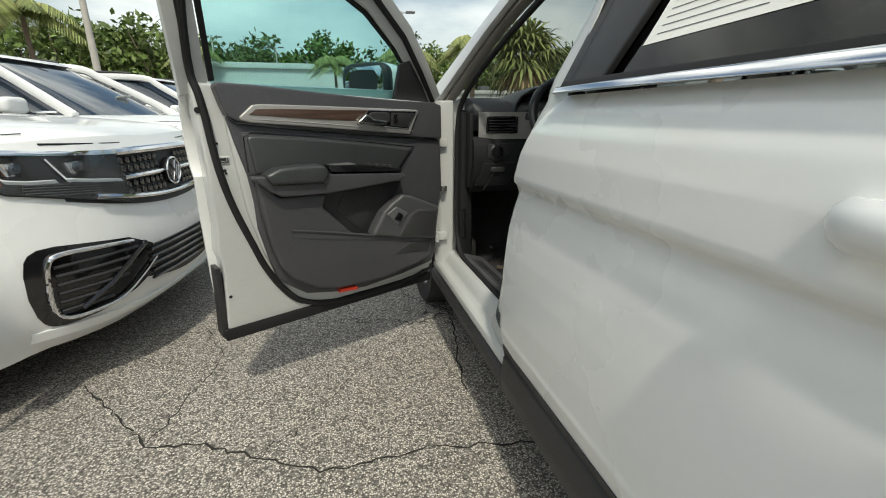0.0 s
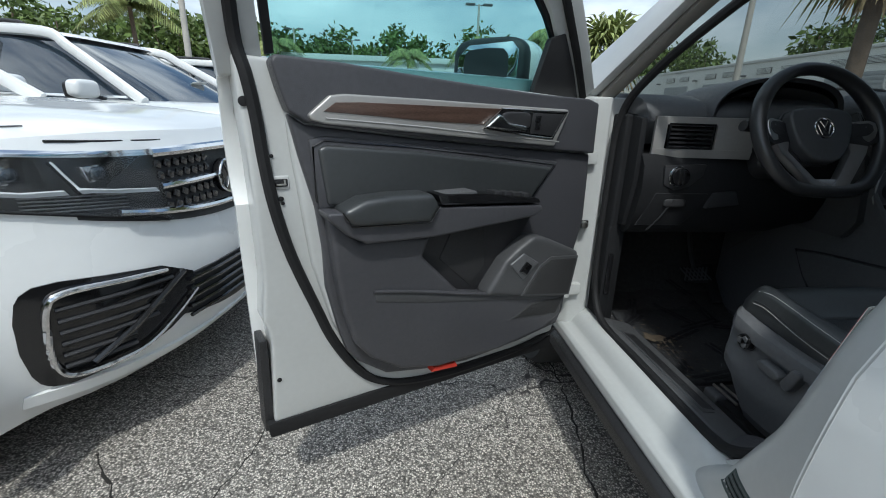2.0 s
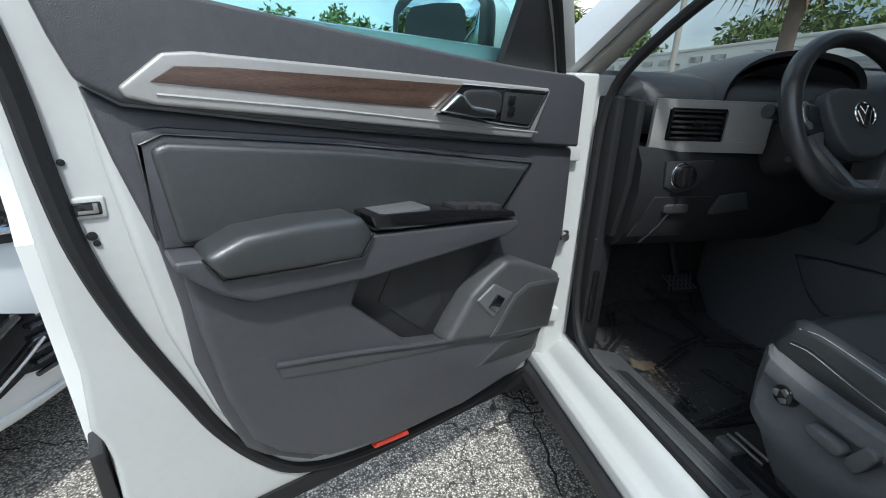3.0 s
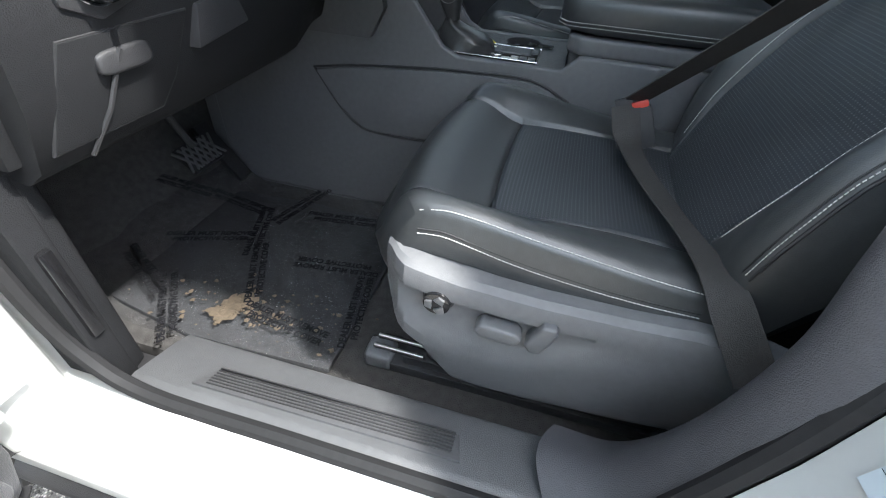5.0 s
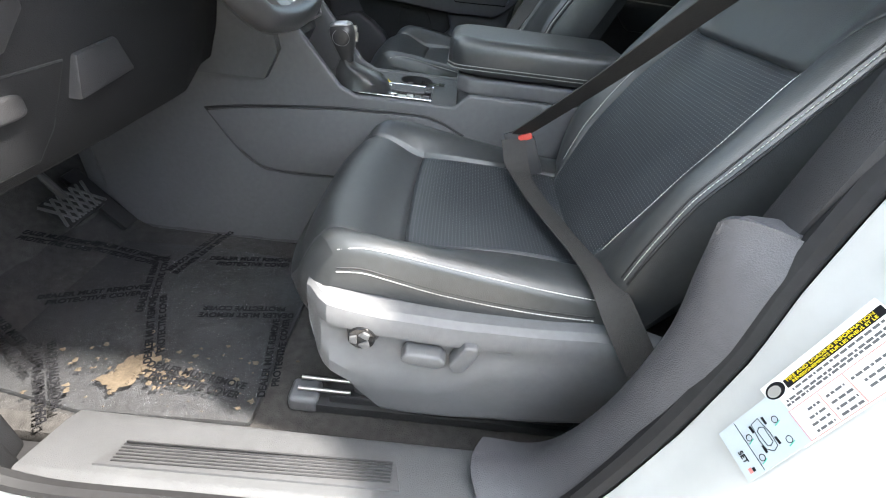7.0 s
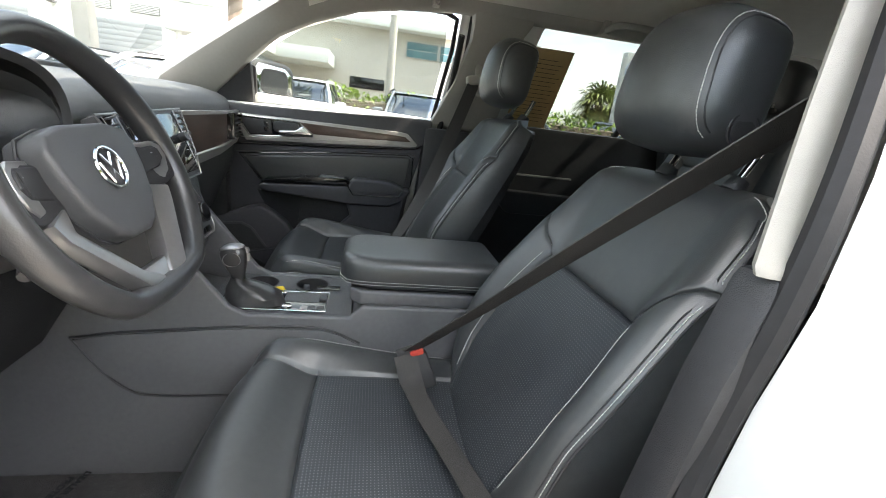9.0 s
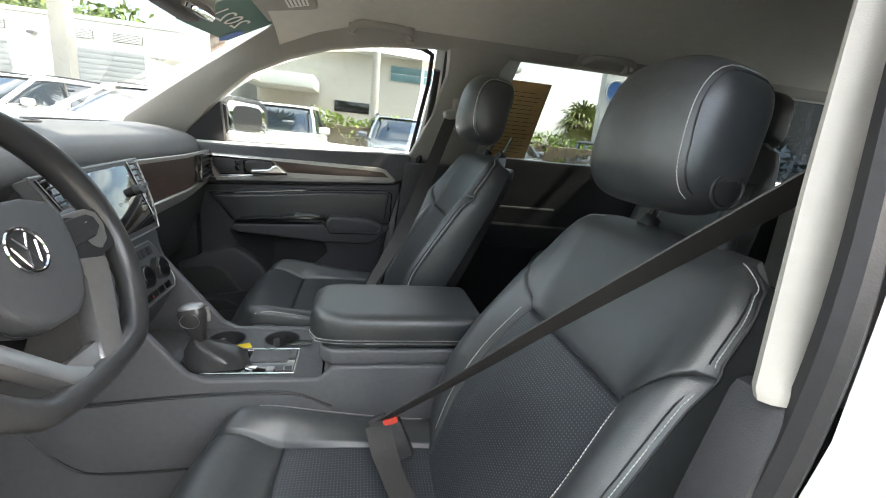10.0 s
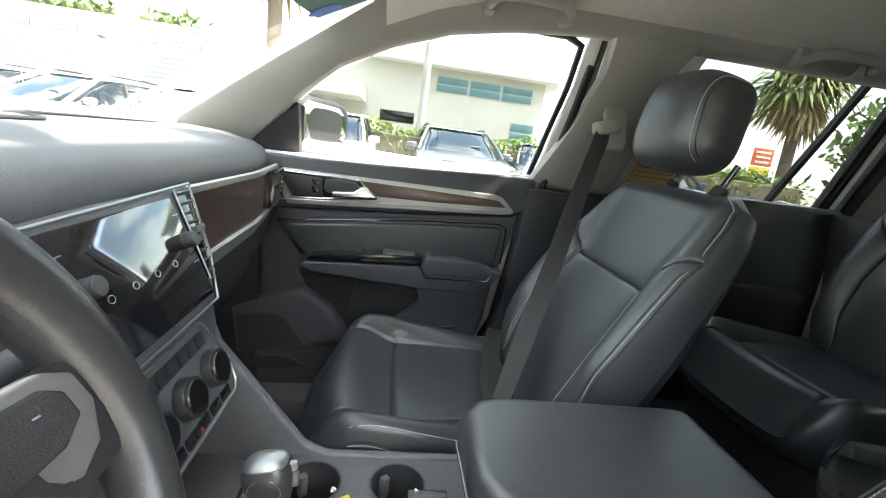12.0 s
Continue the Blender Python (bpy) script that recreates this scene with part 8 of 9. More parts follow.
        for ya in (FAx, RAx):
            part("arch_liner", sheet(lambda u, v: Vector((sx * (0.55 + 0.42 * v), ya + (R - 0.012) * math.cos(math.pi * (1.2 * u - 0.1)), 0.40 + (R - 0.012) * math.sin(math.pi * (1.2 * u - 0.1)))), 20, 2, 0.004), M_RUBBER, c)
            part("arch_wall", box(min(sx * 0.54, sx * 0.56), max(sx * 0.54, sx * 0.56), ya - R + 0.02, ya + R - 0.02, 0.25, 0.82, 0.004), M_RUBBER, c)

    def strip(xw, za, zb, lift, th, n=24, m=4):
        return sheet(lambda u, v: Vector(((2 * u - 1) * xw, nose_y((2 * u - 1) * xw, za(2 * u - 1) + (zb(2 * u - 1) - za(2 * u - 1)) * v) + lift, za(2 * u - 1) + (zb(2 * u - 1) - za(2 * u - 1)) * v)), n, m, th)
    part("hood_gap", tube([Vector((x, nose_y(x, 1.03) + 0.002, 1.016 + 0.03 * (x / 0.80) ** 2)) for x in [-0.60 + 1.20 * k / 20 for k in range(21)]], 0.004, 6), M_RUBBER, c)
    gr = new("grille")
    gr.parent = c
    part("grille_back", strip(0.60, lambda q: 0.728 + 0.085 * q * q, lambda q: 0.985 - 0.14 * max(0, (abs(q) - 0.62) / 0.38), 0.005, 0.008), M_BLACK, gr)
    for z, q2, r, hw in ((0.984, 0.0, 0.017, 0.36), (0.875, 0.0, 0.012, 0.36), (0.768, 0.040, 0.012, 0.52)):
        part("chrome_bar", tube([Vector((x, nose_y(x, z) + 0.020, z + q2 * (x / 0.46) ** 2)) for x in [-hw + 2 * hw * k / 20 for k in range(21)]], r, 8), M_CHROME, gr)
    for z in (0.945, 0.908, 0.842, 0.805):
        for k in range(18):
            x = -0.34 + 0.04 * k
            if abs(x) > 0.085:
                part("grille_cell", moved(box(-0.016, 0.016, 0.0, 0.010, -0.012, 0.012, 0.003), Matrix.Translation((x, nose_y(x, z) + 0.009, z)) @ rot(-20, "Y")), M_GLOSS, gr)
    part("badge", cyl((0, nose_y(0, 0.87) + 0.005, 0.865), (0, nose_y(0, 0.87) + 0.034, 0.865), 0.070, 32, bev=0.004), M_GLOSS, c, "round badge")
    part("badge_ring", tube([(0.066 * math.cos(a), nose_y(0, 0.87) + 0.036, 0.865 + 0.066 * math.sin(a)) for a in [2 * math.pi * k / 32 for k in range(32)]], 0.0055, 8, closed=True, up=(0, 1, 0)), M_CHROME, c)
    part("badge_strokes", join(*[tube([(px * 0.058, nose_y(0, 0.87) + 0.036, 0.865 + pz * 0.060) for px, pz in line], 0.0042, 6) for line in (((-0.45, 0.85), (0.0, 0.12), (0.45, 0.85)), ((-0.9, 0.4), (-0.42, -0.82), (0.0, -0.12), (0.42, -0.82), (0.9, 0.4)))]), M_CHROME, c)
    part("centre_intake", strip(0.40, lambda q: 0.36 + 0.06 * q * q, lambda q: 0.555, 0.006, 0.01), M_BLACK, c)
    for k in range(5):
        part("intake_bar", tube([Vector((x, nose_y(x, 0.40 + 0.035 * k) + 0.016, 0.40 + 0.035 * k)) for x in (-0.36, -0.2, 0, 0.2, 0.36)], 0.007, 6), M_GLOSS, c)
    part("skid_strip", strip(0.78, lambda q: 0.262 + 0.03 * q * q, lambda q: 0.30 + 0.03 * q * q, 0.010, 0.012), paint, c)
    for sx in (-0.66, 0.66):
        part("sensor", cyl((sx * 1.298, nose_y(sx * 1.298, 0.535) - 0.01, 0.535), (sx * 1.298, nose_y(sx * 1.298, 0.535) + 0.004, 0.535), 0.012, 14), paint, c)
    part("window_note", moved(box(-0.12, 0.12, -0.002, 0.002, -0.025, 0.025, 0.001), Matrix.Translation((-0.34, -1.90, 1.345)) @ rot(-58, "X") @ rot(8, "Y")), M_PAPER, c, "white strip behind the windscreen")
    for sx in (-1, 1):
        part("tail_lamp", prism([(-4.86, 0.95), (-4.93, 0.85), (-4.60, 0.98), (-4.60, 1.06), (-4.80, 1.08)], "x", sx * 0.66, sx * 0.94, 0.01), M_RED, c)
    part("number_plate", box(-0.15, 0.15, -4.97, -4.94, 0.70, 0.78, 0.004), M_PAPER, c)
    return c


def car_pose(x, y, heading, sz=1.0):
    """Nose at (x, y); heading in degrees from +y towards +x."""
    return Matrix.Translation((x, y, 0)) @ Matrix.Rotation(radians(-heading), 4, "Z") @ Matrix.Diagonal((1, 1, sz, 1))


white = suv(M_WHITE, "white parked suv with chrome grille bars and chrome-hooped lower intakes", "parked cars in the left row")
white.matrix_world = car_pose(-2.27, 2.58, 98)
for k in range(1, 5):
    copy_thing(white, car_pose(-2.27 + 0.42 * k, 2.58 + 2.62 * k, 98))
for x, y, h in ((5.7, 6.05, 288), (6.8, 3.35, 274), (6.7, 8.8, 288), (7.9, 11.6, 288)):
    tagged(copy_thing(white, car_pose(x, y, h)), "white parked suv facing the open car across the lane", "car", "parked cars on the far side")
grey = suv(M_GREYPAINT, "silver-grey parked suv in front of a hedge", "parked cars on the far side")
grey.matrix_world = car_pose(7.2, 0.25, 268)
navy = suv(M_NAVY, "dark blue parked car beyond the lane", "parked cars on the far side")
navy.matrix_world = car_pose(7.9, -4.3, 285, 0.95)
copy_thing(navy, car_pose(8.5, -6.9, 290))
tagged(copy_thing(grey, car_pose(2.9, -7.2, 10)), "silver-grey parked suv in the row behind", "car", "parked cars in the row behind")
tagged(copy_thing(white, car_pose(5.7, -8.2, 10)), "white parked suv in the row behind", "car", "parked cars in the row behind")
copy_thing(grey, car_pose(7.6, -1.9, 272, 0.95))
for k, (x, y, h) in enumerate(((1.5, 27.0, 200), (4.4, 27.6, 200), (7.2, 28.4, 200), (-1.5, 26.4, 200))):
    tagged(copy_thing((white, navy, grey, white)[k], car_pose(x, y, h)), "parked car far off in the next row", "car", "parked cars in the far row")

# ---- buildings ----
M_STUCCO = mat("white_painted_block_wall", (0.60, 0.62, 0.60), 0.8, var=0.05, scale=0.7, bump=0.3, bscale=60)
M_CREAMW = mat("cream_stucco", (0.52, 0.495, 0.445), 0.8, var=0.04, scale=0.6, bump=0.3, bscale=60)
M_ROLL = mat("grey_roll_door", (0.30, 0.32, 0.33), 0.6, var=0.06, scale=2, stretch=(1, 1, 8))
M_BLUEGLASS = mat("blue_green_window_glass", (0.10, 0.20, 0.22), 0.08, var=0.2, scale=1.5)
M_CONC = mat("concrete_pole", (0.45, 0.43, 0.39), 0.9, var=0.12, scale=3, bump=0.4, bscale=80)
shop = thing("service_building", Matrix.Translation((20, 23.3, 0)), "long low white service building with grey roll-up doors", "building")
part("wall", box(0, 12, -15.7, 22, 0, 4.45, 0.02), M_STUCCO, shop)
part("parapet", box(-0.08, 12.1, -15.8, 22.1, 4.45, 4.62, 0.03), M_STUCCO, shop)
for k in range(6):
    yy = -11.72 + k * 4.72
    d = part("roll_door", box(-0.06, 0.05, yy - 1.48, yy + 1.48, 0.0, 3.42, 0.01), M_ROLL, shop)
    for j in range(17):
        part("door_slat", box(-0.075, -0.055, yy - 1.46, yy + 1.46, 0.05 + j * 0.2, 0.235 + j * 0.2, 0.008), M_ROLL, d)
    for dy in (-0.88, 0.88):
        lv = part("louvre", box(-0.05, 0.02, yy + dy - 0.54, yy + dy + 0.54, 3.78, 4.10, 0.01), M_GREY, shop)
        for j in range(5):
            part("louvre_blade", box(-0.075, -0.045, yy + dy - 0.52, yy + dy + 0.52, 3.80 + j * 0.058, 3.835 + j * 0.058, 0.004), M_STUCCO, lv)
    part("wall_lamp", box(-0.25, 0.0, yy + 2.25, yy + 2.5, 3.7, 3.8, 0.02), M_GREY, shop)
part("canopy", box(-4.2, 0.0, -17.6, -14.95, 2.94, 3.47, 0.03), M_STUCCO, shop)
for yy in (-17.3, -15.3):
    part("canopy_post", cyl((-4.0, yy, 0), (-4.0, yy, 2.94), 0.09, 12), M_STUCCO, shop)
show = thing("showroom_building", Matrix.Translation((23, -2.8, 0)), "tall cream showroom with blue-green ribbon windows", "building")
part("wall", box(0, 14, -2.9, 9.3, 0, 5.05, 0.03), M_CREAMW, show)
part("eave", box(-0.9, 14, -3.9, 9.6, 5.05, 5.30, 0.03), M_STUCCO, show)
for k in range(3):
    w = part("window", box(-0.05, 0.05, 1.18 - k * 1.72, 2.84 - k * 1.72, 3.92, 4.70, 0.01), M_SILVER, show)
    part("pane", box(-0.07, 0.0, 1.23 - k * 1.72, 2.79 - k * 1.72, 3.96, 4.29, 0.005), M_BLUEGLASS, w)
    part("pane", box(-0.07, 0.0, 1.23 - k * 1.72, 2.79 - k * 1.72, 4.33, 4.66, 0.005), M_BLUEGLASS, w)
for k in range(3):
    w = part("window", box(-0.05, 0.05, -2.6, -1.3, 1.45 + k * 0.5, 1.93 + k * 0.5, 0.01), M_SILVER, show)
    part("pane", box(-0.07, 0.0, -2.55, -1.35, 1.49 + k * 0.5, 1.89 + k * 0.5, 0.005), M_BLUEGLASS, w)
# wide black window high in the wall
part("black_window", box(-0.06, 0.05, 3.8, 5.55, 2.15, 2.69, 0.01), M_GLOSS, show)
part("entrance_canopy", box(-3.2, 0.0, 6.3, 9.2, 2.9, 3.45, 0.03), M_STUCCO, show)
far = thing("far_building", Matrix.Translation((-5, 52, 0)), "long low white building beyond the car park", "building")
part("wall", box(-9.0, 9.5, 0, 9, 0, 6.2, 0.03), M_STUCCO, far)
part("parapet", box(-9.3, 9.8, -0.3, 9.2, 6.0, 6.55, 0.03), M_STUCCO, far)
for k in range(4):
    part("window", box(-4.5 + k * 3.0, -3.3 + k * 3.0, -0.06, 0.05, 1.0, 2.0, 0.01), M_BLUEGLASS, far)
side = thing("far_building", Matrix.Translation((9.5, 42, 0)), "white flat-roofed building beyond the car park", "building")
part("wall", box(-1, 14, 0, 10, 0, 3.3, 0.03), M_STUCCO, side)
part("parapet", box(-1.2, 14.2, -0.2, 10.2, 3.2, 3.5, 0.03), M_STUCCO, side)
for k in range(3):
    part("roof_unit", box(1 + k * 3, 2 + k * 3, 3, 4, 3.5, 4.1, 0.03), M_GREY, side)

# ---- poles and signs ----
def light_pole(x, y, h, heads=2, lean=0.0):
    p = thing("light_pole", Matrix.Translation((x, y, 0)), "tall grey car park light pole with flat lamp heads", "light pole", "light poles")
    part("shaft", cyl((0, 0, 0), (lean, 0, h), 0.15, 12, 0.09), M_CONC, p)
    part("base", cyl((0, 0, 0), (0, 0, 0.5), 0.28, 16, bev=0.02), M_CONC, p)
    for k in range(heads):
        s = 1 if k else -1
        part("arm", cyl((lean, 0, h - 0.1), (lean + s * 0.5, 0, h - 0.05), 0.03, 8), M_GREY, p)
        part("lamp_head", box(lean + s * 0.4 - 0.05, lean + s * 1.1, -0.22, 0.22, h - 0.10, h + 0.04, 0.03) if s > 0 else box(lean - 1.1, lean - 0.35, -0.22, 0.22, h - 0.10, h + 0.04, 0.03), M_GREY, p)


for x, y, h in ((-10.6, 21.8, 9.5), (-14, 58, 9.8), (-8.5, 70, 10.5), (12.3, 18.8, 8.5), (4.8, 40, 9.5), (-19, 66, 9.0), (14.2, 1.0, 8.5), (26, -30, 9), (-26, -6, 9)):
    light_pole(x, y, h)
single("square_pole", box(11.35, 11.70, 8.15, 8.50, 0, 9.0, 0.03), M_CONC, "square concrete pole in the car park", "pole")
sg = thing("brand_sign", Matrix.Translation((13.0, -6.6, 0)), "tall white sign post with a round blue emblem", "sign")
part("post", box(-0.15, 0.15, -0.55, 0.25, 0, 3.9, 0.03), M_STUCCO, sg)
part("emblem", cyl((-0.18, -0.15, 3.35), (-0.15, -0.15, 3.35), 0.36, 32), mat("blue_emblem", (0.03, 0.12, 0.35), 0.4), sg)
part("emblem_ring", tube([(-0.19, -0.15 + 0.33 * math.cos(a), 3.35 + 0.33 * math.sin(a)) for a in [2 * math.pi * k / 32 for k in range(32)]], 0.025, 6, closed=True, up=(1, 0, 0)), M_PAPER, sg)
rs_ = thing("roadside_sign", Matrix.Translation((18.6, -15.2, 0)), "orange and yellow roadside advertising sign", "sign")
part("post", cyl((0, 0, 0), (0, 0, 2.0), 0.08, 10), M_CONC, rs_)
part("orange_board", box(-0.05, 0.05, -0.5, 0.5, 2.3, 3.1, 0.01), mat("orange_board", (0.75, 0.16, 0.06), 0.6), rs_)
part("yellow_board", box(-0.05, 0.05, -0.5, 0.5, 1.7, 2.25, 0.01), mat("yellow_board", (0.75, 0.62, 0.08), 0.6), rs_)
for k in range(3):
    part("text_bar", box(-0.06, -0.045, -0.38, 0.38, 2.42 + k * 0.22, 2.52 + k * 0.22, 0.005), M_PAPER, rs_)


# ---- plants ----
def leaf_mat(name, a, b):
    m = mat(name, a, 0.6, col2=b, scale=1.5)
    n, l = m.node_tree.nodes, m.node_tree.links
    base = n["Principled BSDF"].inputs["Base Color"].links[0].from_socket
    geo = n.new("ShaderNodeNewGeometry")
    hs = n.new("ShaderNodeHueSaturation")
    mr = n.new("ShaderNodeMapRange")
    mr.inputs["To Min"].default_value, mr.inputs["To Max"].default_value = 0.55, 1.5
    l.new(geo.outputs["Random Per Island"], mr.inputs["Value"])
    l.new(mr.outputs["Result"], hs.inputs["Value"])
    l.new(base, hs.inputs["Color"])
    l.new(hs.outputs["Color"], n["Principled BSDF"].inputs["Base Color"])
    return m


M_WOODS = leaf_mat("woodland_leaves", (0.055, 0.105, 0.020), (0.15, 0.20, 0.05))
M_HEDGE = leaf_mat("hedge_leaves", (0.12, 0.22, 0.025), (0.26, 0.34, 0.05))
M_PALM = leaf_mat("palm_leaves", (0.13, 0.19, 0.05), (0.30, 0.31, 0.11))
M_DRY = leaf_mat("dry_palm_leaves", (0.28, 0.20, 0.10), (0.45, 0.35, 0.18))
M_BARK = mat("grey_brown_bark", (0.16, 0.12, 0.09), 0.9, var=0.3, scale=4, bump=0.9, bscale=60)


def quads_mesh(name, centres, size, rng, material, flat=0.0):
    """Small leaves, one bent quad each, at random turns."""
    n = len(centres)
    d1 = rng.normal(size=(n, 3))
    d1[:, 2] *= 1 - flat
    d1 /= np.linalg.norm(d1, axis=1)[:, None]
    d2 = np.cross(d1, rng.normal(size=(n, 3)))
    d2 /= np.linalg.norm(d2, axis=1)[:, None]
    s = (size * rng.uniform(0.6, 1.3, n))[:, None]
    v = np.stack([centres - d1 * s, centres + d2 * s * 0.45, centres + d1 * s, centres - d2 * s * 0.45], 1).reshape(-1, 3)
    me = bpy.data.meshes.new(name)
    me.from_pydata(v.tolist(), [], [(4 * i, 4 * i + 1, 4 * i + 2, 4 * i + 3) for i in range(n)])
    me.materials.append(material)
    return new(name, me)


rng = np.random.default_rng(7)
cs = []
trunks = []
for k in range(250):
    if k < 150:
        a = radians(rng.uniform(-75, 34))
        d = rng.uniform(78, 100)
        hgt = rng.uniform(10.5, 15.0)
    elif k < 182:
        a = radians(rng.uniform(-120, -72))
        d = rng.uniform(24, 40)
        hgt = rng.uniform(7, 11)
    elif k >= 210:
        a = radians(rng.uniform(140, 200))
        d = rng.uniform(40, 55)
        hgt = rng.uniform(7, 10)
    else:
        a = radians(rng.uniform(40, 64))
        d = rng.uniform(66, 76)
        hgt = rng.uniform(11.0, 13.5)
    x, y, r = d * math.sin(a), d * math.cos(a), hgt * 0.30
    trunks.append(tube([(x, y, 0), (x + rng.normal() * 0.3, y, hgt * 0.5), (x + rng.normal() * 0.6, y, hgt * 0.85)], lambda t: 0.22 - 0.16 * t, 6))
    for q in range(9):
        u = rng.normal(size=3)
        u /= np.linalg.norm(u)
        c0 = np.array([x, y, hgt * 0.66]) + u * np.array([r, r, hgt * 0.28])
        cs.append(c0 + rng.normal(size=(46, 3)) * np.array([0.85, 0.85, 0.65]))
    cs.append(np.array([x, y, 0]) + rng.normal(size=(30, 3)) * np.array([2.0, 2.0, 0.8]) + np.array([0, 0, 1.2]))
tagged(quads_mesh("woods", np.concatenate(cs), 0.50, rng, M_WOODS), "dark green mixed woods beyond the car park", "woods", kind="stuff")
single("wood_trunks", join(*trunks), M_BARK, "tree trunks of the woods beyond the car park", "trunks", kind="stuff")
hc = rng.uniform(size=(9000, 3)) * np.array([1.1, 11.5, 1.50]) + np.array([9.6, -9.0, 0.15])
hc[:, 2] += 0.10 * np.sin(hc[:, 1] * 3.1) * (hc[:, 2] > 1.2)
hedge = thing("hedge", Matrix.Translation((10, -2, 0)), "clipped bright green hedge behind the parked cars", "hedge")
hq = quads_mesh("hedge_foliage", hc - np.array([10, -2, 0]), 0.07, rng, M_HEDGE)
hq.parent = hedge
tagged(hq, kind="stuff")
part("inner_twigs", box(-0.2, 0.5, -6.9, 4.4, 0, 1.40, 0.1), M_BARK, hedge)


def fan_leaf(bm, base, way, length, droop, rng_, segs=12):
    """One fan leaf: a stalk and a pleated fan of drooping blades."""
    way = way.normalized()
    sidev = way.cross(Vector((0, 0, 1))).normalized()
    upv = sidev.cross(way)
    hub = base + way * length * 0.55
    a, b = bm.verts.new(base + sidev * 0.02), bm.verts.new(base - sidev * 0.02)
    c, d = bm.verts.new(hub - sidev * 0.015), bm.verts.new(hub + sidev * 0.015)
    bm.faces.new((a, b, c, d))
    for k in range(segs):
        ang = radians(-115 + 230 * k / (segs - 1) + rng_.uniform(-5, 5))
        d0 = (way * math.cos(ang) + sidev * math.sin(ang)).normalized()
        ln = length * (0.62 + 0.28 * math.cos(ang * 0.7)) * rng_.uniform(0.85, 1.1)
        p1 = hub + d0 * ln * 0.6 - Vector((0, 0, droop * ln * 0.15))
        p2 = hub + d0 * ln * 0.95 - Vector((0, 0, droop * ln * 0.65))
        w = d0.cross(upv).normalized() * 0.045 * length
        v = [bm.verts.new(p) for p in (hub - w * 0.3, hub + w * 0.3, p1 + w, p1 - w, p2)]
        bm.faces.new((v[0], v[1], v[2], v[3]))
        bm.faces.new((v[3], v[2], v[4]))


def sabal(x, y, h, size, seed):
    r = random.Random(seed)
    t = thing("fan_palm", Matrix.Translation((x, y, 0)), "fan palm with a rough trunk and dry hanging leaves", "palm tree", "fan palms")
    tr = tube([(0, 0, 0), (0.05 * h / 4, 0.02, h * 0.5), (0.12 * h / 4, 0.05, h)], lambda u: 0.17 - 0.02 * u + 0.035 * max(0, u - 0.75), 12, steps=6)
    part("trunk", tr, M_BARK, t)
    boots = []
    for k in range(40):
        a, z = r.uniform(0, 6.28), h * r.uniform(0.66, 0.99)
        boots.append(cyl((0.12 * h / 4 + 0.15 * math.cos(a), 0.15 * math.sin(a), z), (0.12 * h / 4 + 0.27 * math.cos(a), 0.27 * math.sin(a), z + 0.2), 0.035, 5, 0.018))
    part("leaf_stubs", join(*boots), M_BARK, t)
    top = Vector((0.12 * h / 4, 0.05, h))
    green, dry = bmesh.new(), bmesh.new()
    for k in range(58):
        el = radians(r.uniform(-38, 75))
        a = r.uniform(0, 6.28)
        fan_leaf(green, top, Vector((math.cos(a) * math.cos(el), math.sin(a) * math.cos(el), math.sin(el))), size * r.uniform(0.8, 1.15), r.uniform(0.4, 1.1), r)
    for k in range(30):
        el = radians(r.uniform(-80, -30))
        a = r.uniform(0, 6.28)
        fan_leaf(dry, top, Vector((math.cos(a) * math.cos(el), math.sin(a) * math.cos(el), math.sin(el))), size * r.uniform(0.7, 0.95), 0.6, r)
    part("crown", green, M_PALM, t)
    part("dry_leaves", dry, M_DRY, t, "dry brown hanging leaves")


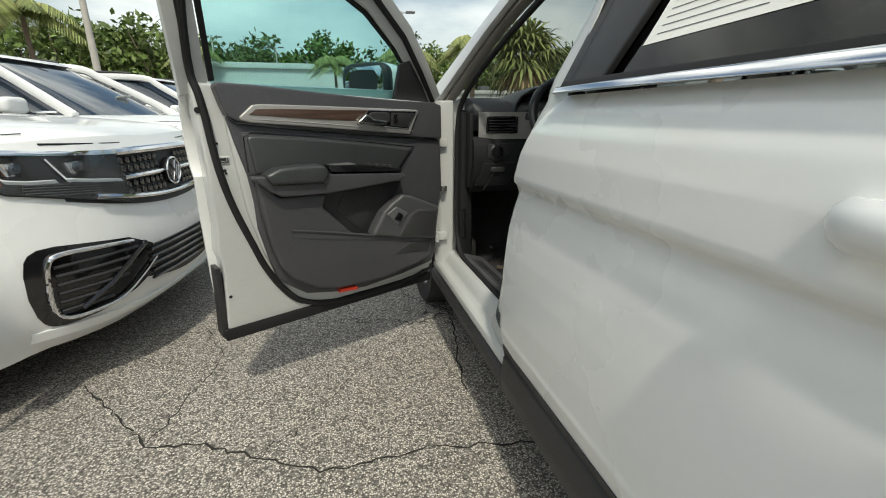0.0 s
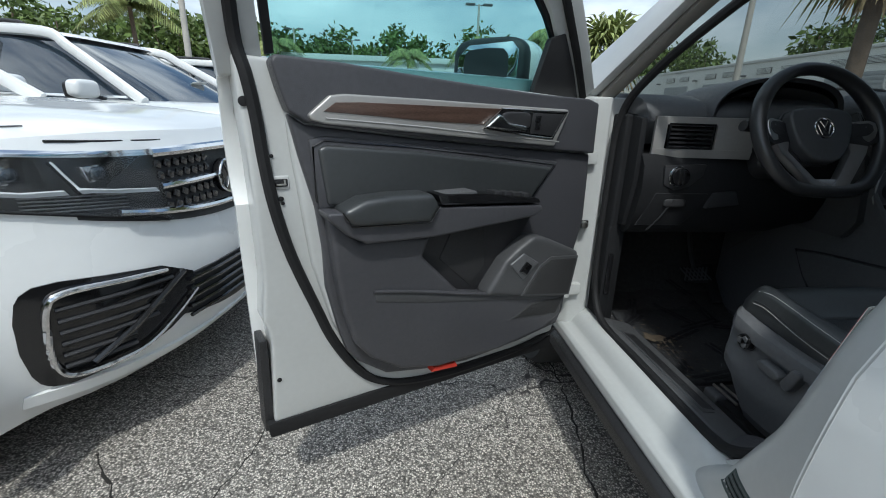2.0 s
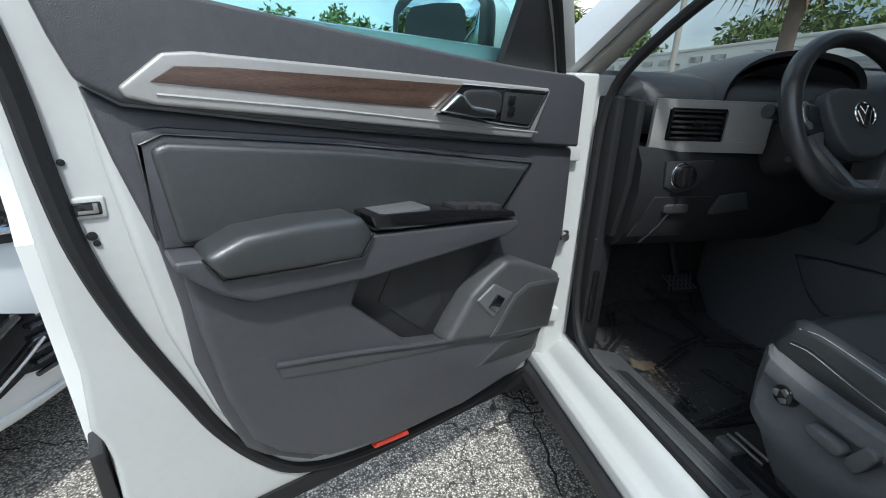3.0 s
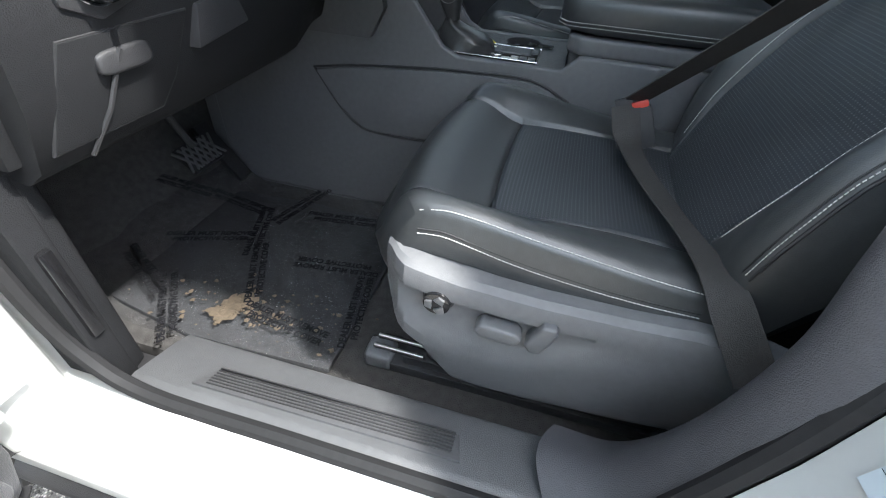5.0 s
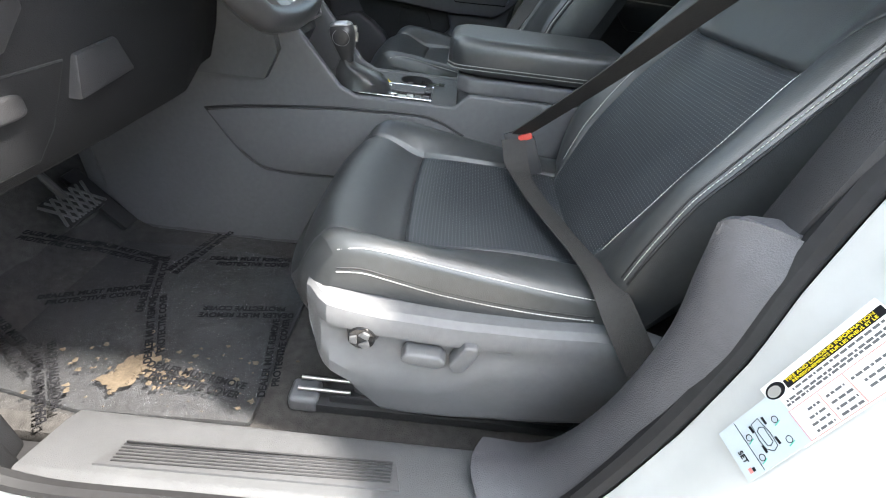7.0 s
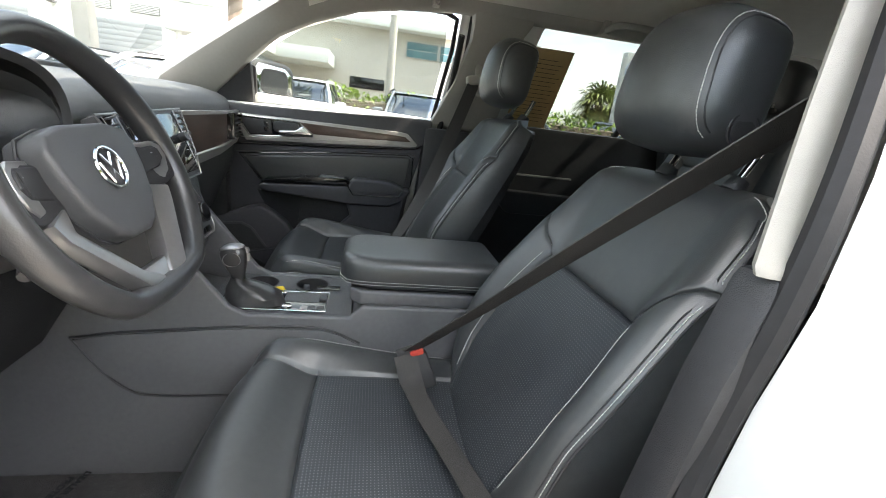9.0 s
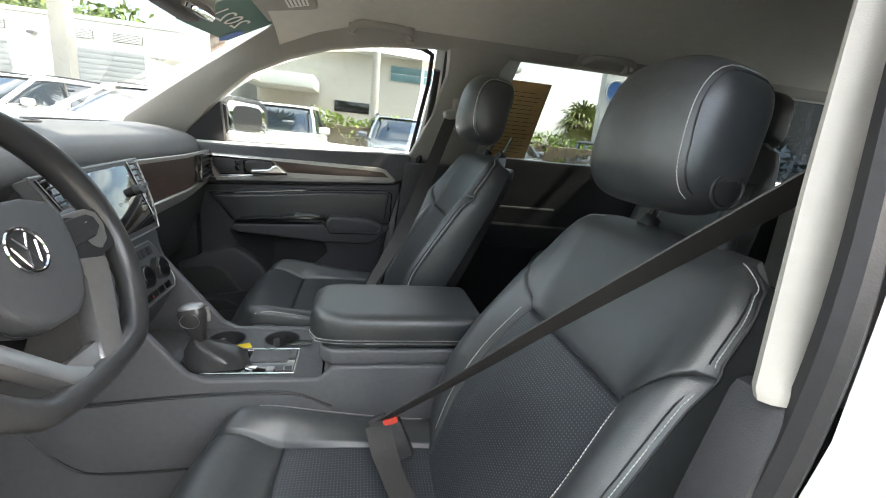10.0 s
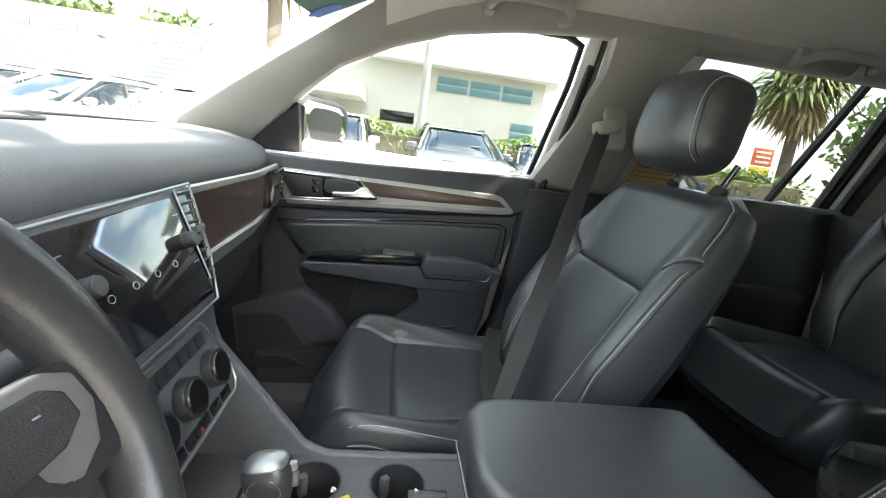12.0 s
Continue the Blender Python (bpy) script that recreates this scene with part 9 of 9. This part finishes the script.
def queen(x, y, h, size, seed):
    r = random.Random(seed)
    t = thing("feather_palm", Matrix.Translation((x, y, 0)), "feather palm with arching drooping fronds", "palm tree", "feather palms")
    part("trunk", tube([(0, 0, 0), (0.05, 0, h * 0.5), (0.0, 0.05, h)], lambda u: 0.16 - 0.05 * u, 10, steps=5), M_BARK, t)
    bm = bmesh.new()
    for k in range(22):
        a, el = 2 * math.pi * k / 22 * 1.618 * 3, radians(r.uniform(5, 80))
        way = Vector((math.cos(a) * math.cos(el), math.sin(a) * math.cos(el), math.sin(el)))
        hz = Vector((math.cos(a), math.sin(a), 0))
        prev = None
        for j in range(15):
            u = j / 14
            p = Vector((0, 0.05, h)) + way * size * u * (1 - 0.25 * u) + hz * size * 0.35 * u * u - Vector((0, 0, size * 0.75 * u ** 2.2))
            if prev is not None:
                d = (p - prev).normalized()
                sv = d.cross(Vector((0, 0, 1))).normalized()
                for sgn in (-1, 1):
                    for q in range(2):
                        o = prev.lerp(p, q / 2)
                        ln = size * 0.34 * math.sin(math.pi * min(0.95, u * 0.85 + 0.1)) * r.uniform(0.8, 1.1)
                        tip = o + sv * sgn * ln * 0.7 + d * ln * 0.35 - Vector((0, 0, ln * 0.65))
                        w = d * 0.030 * size / 2
                        bm.faces.new([bm.verts.new(c) for c in (o - w, o + w, o.lerp(tip, 0.6) + w, tip, o.lerp(tip, 0.6) - w)])
            prev = p
    part("crown", bm, M_PALM, t)


sabal(7.6, 20.8, 3.9, 1.55, 1)
sabal(10.4, 4.65, 5.7, 1.35, 2)
sabal(11.2, -9.5, 4.15, 1.12, 3)
sabal(7.96, 9.75, 4.9, 1.2, 4)
sabal(17.0, -10.0, 2.6, 1.0, 5)
sabal(16.0, -7.5, 2.4, 0.9, 6)
queen(2.6, 24.8, 4.3, 1.9, 7)
queen(6.0, 24.0, 4.7, 2.0, 8)
queen(-0.9, 45.0, 6.0, 2.6, 9)
queen(-14.0, 50.0, 7.0, 3.0, 10)
queen(-17.0, 30.0, 6.5, 3.0, 11)
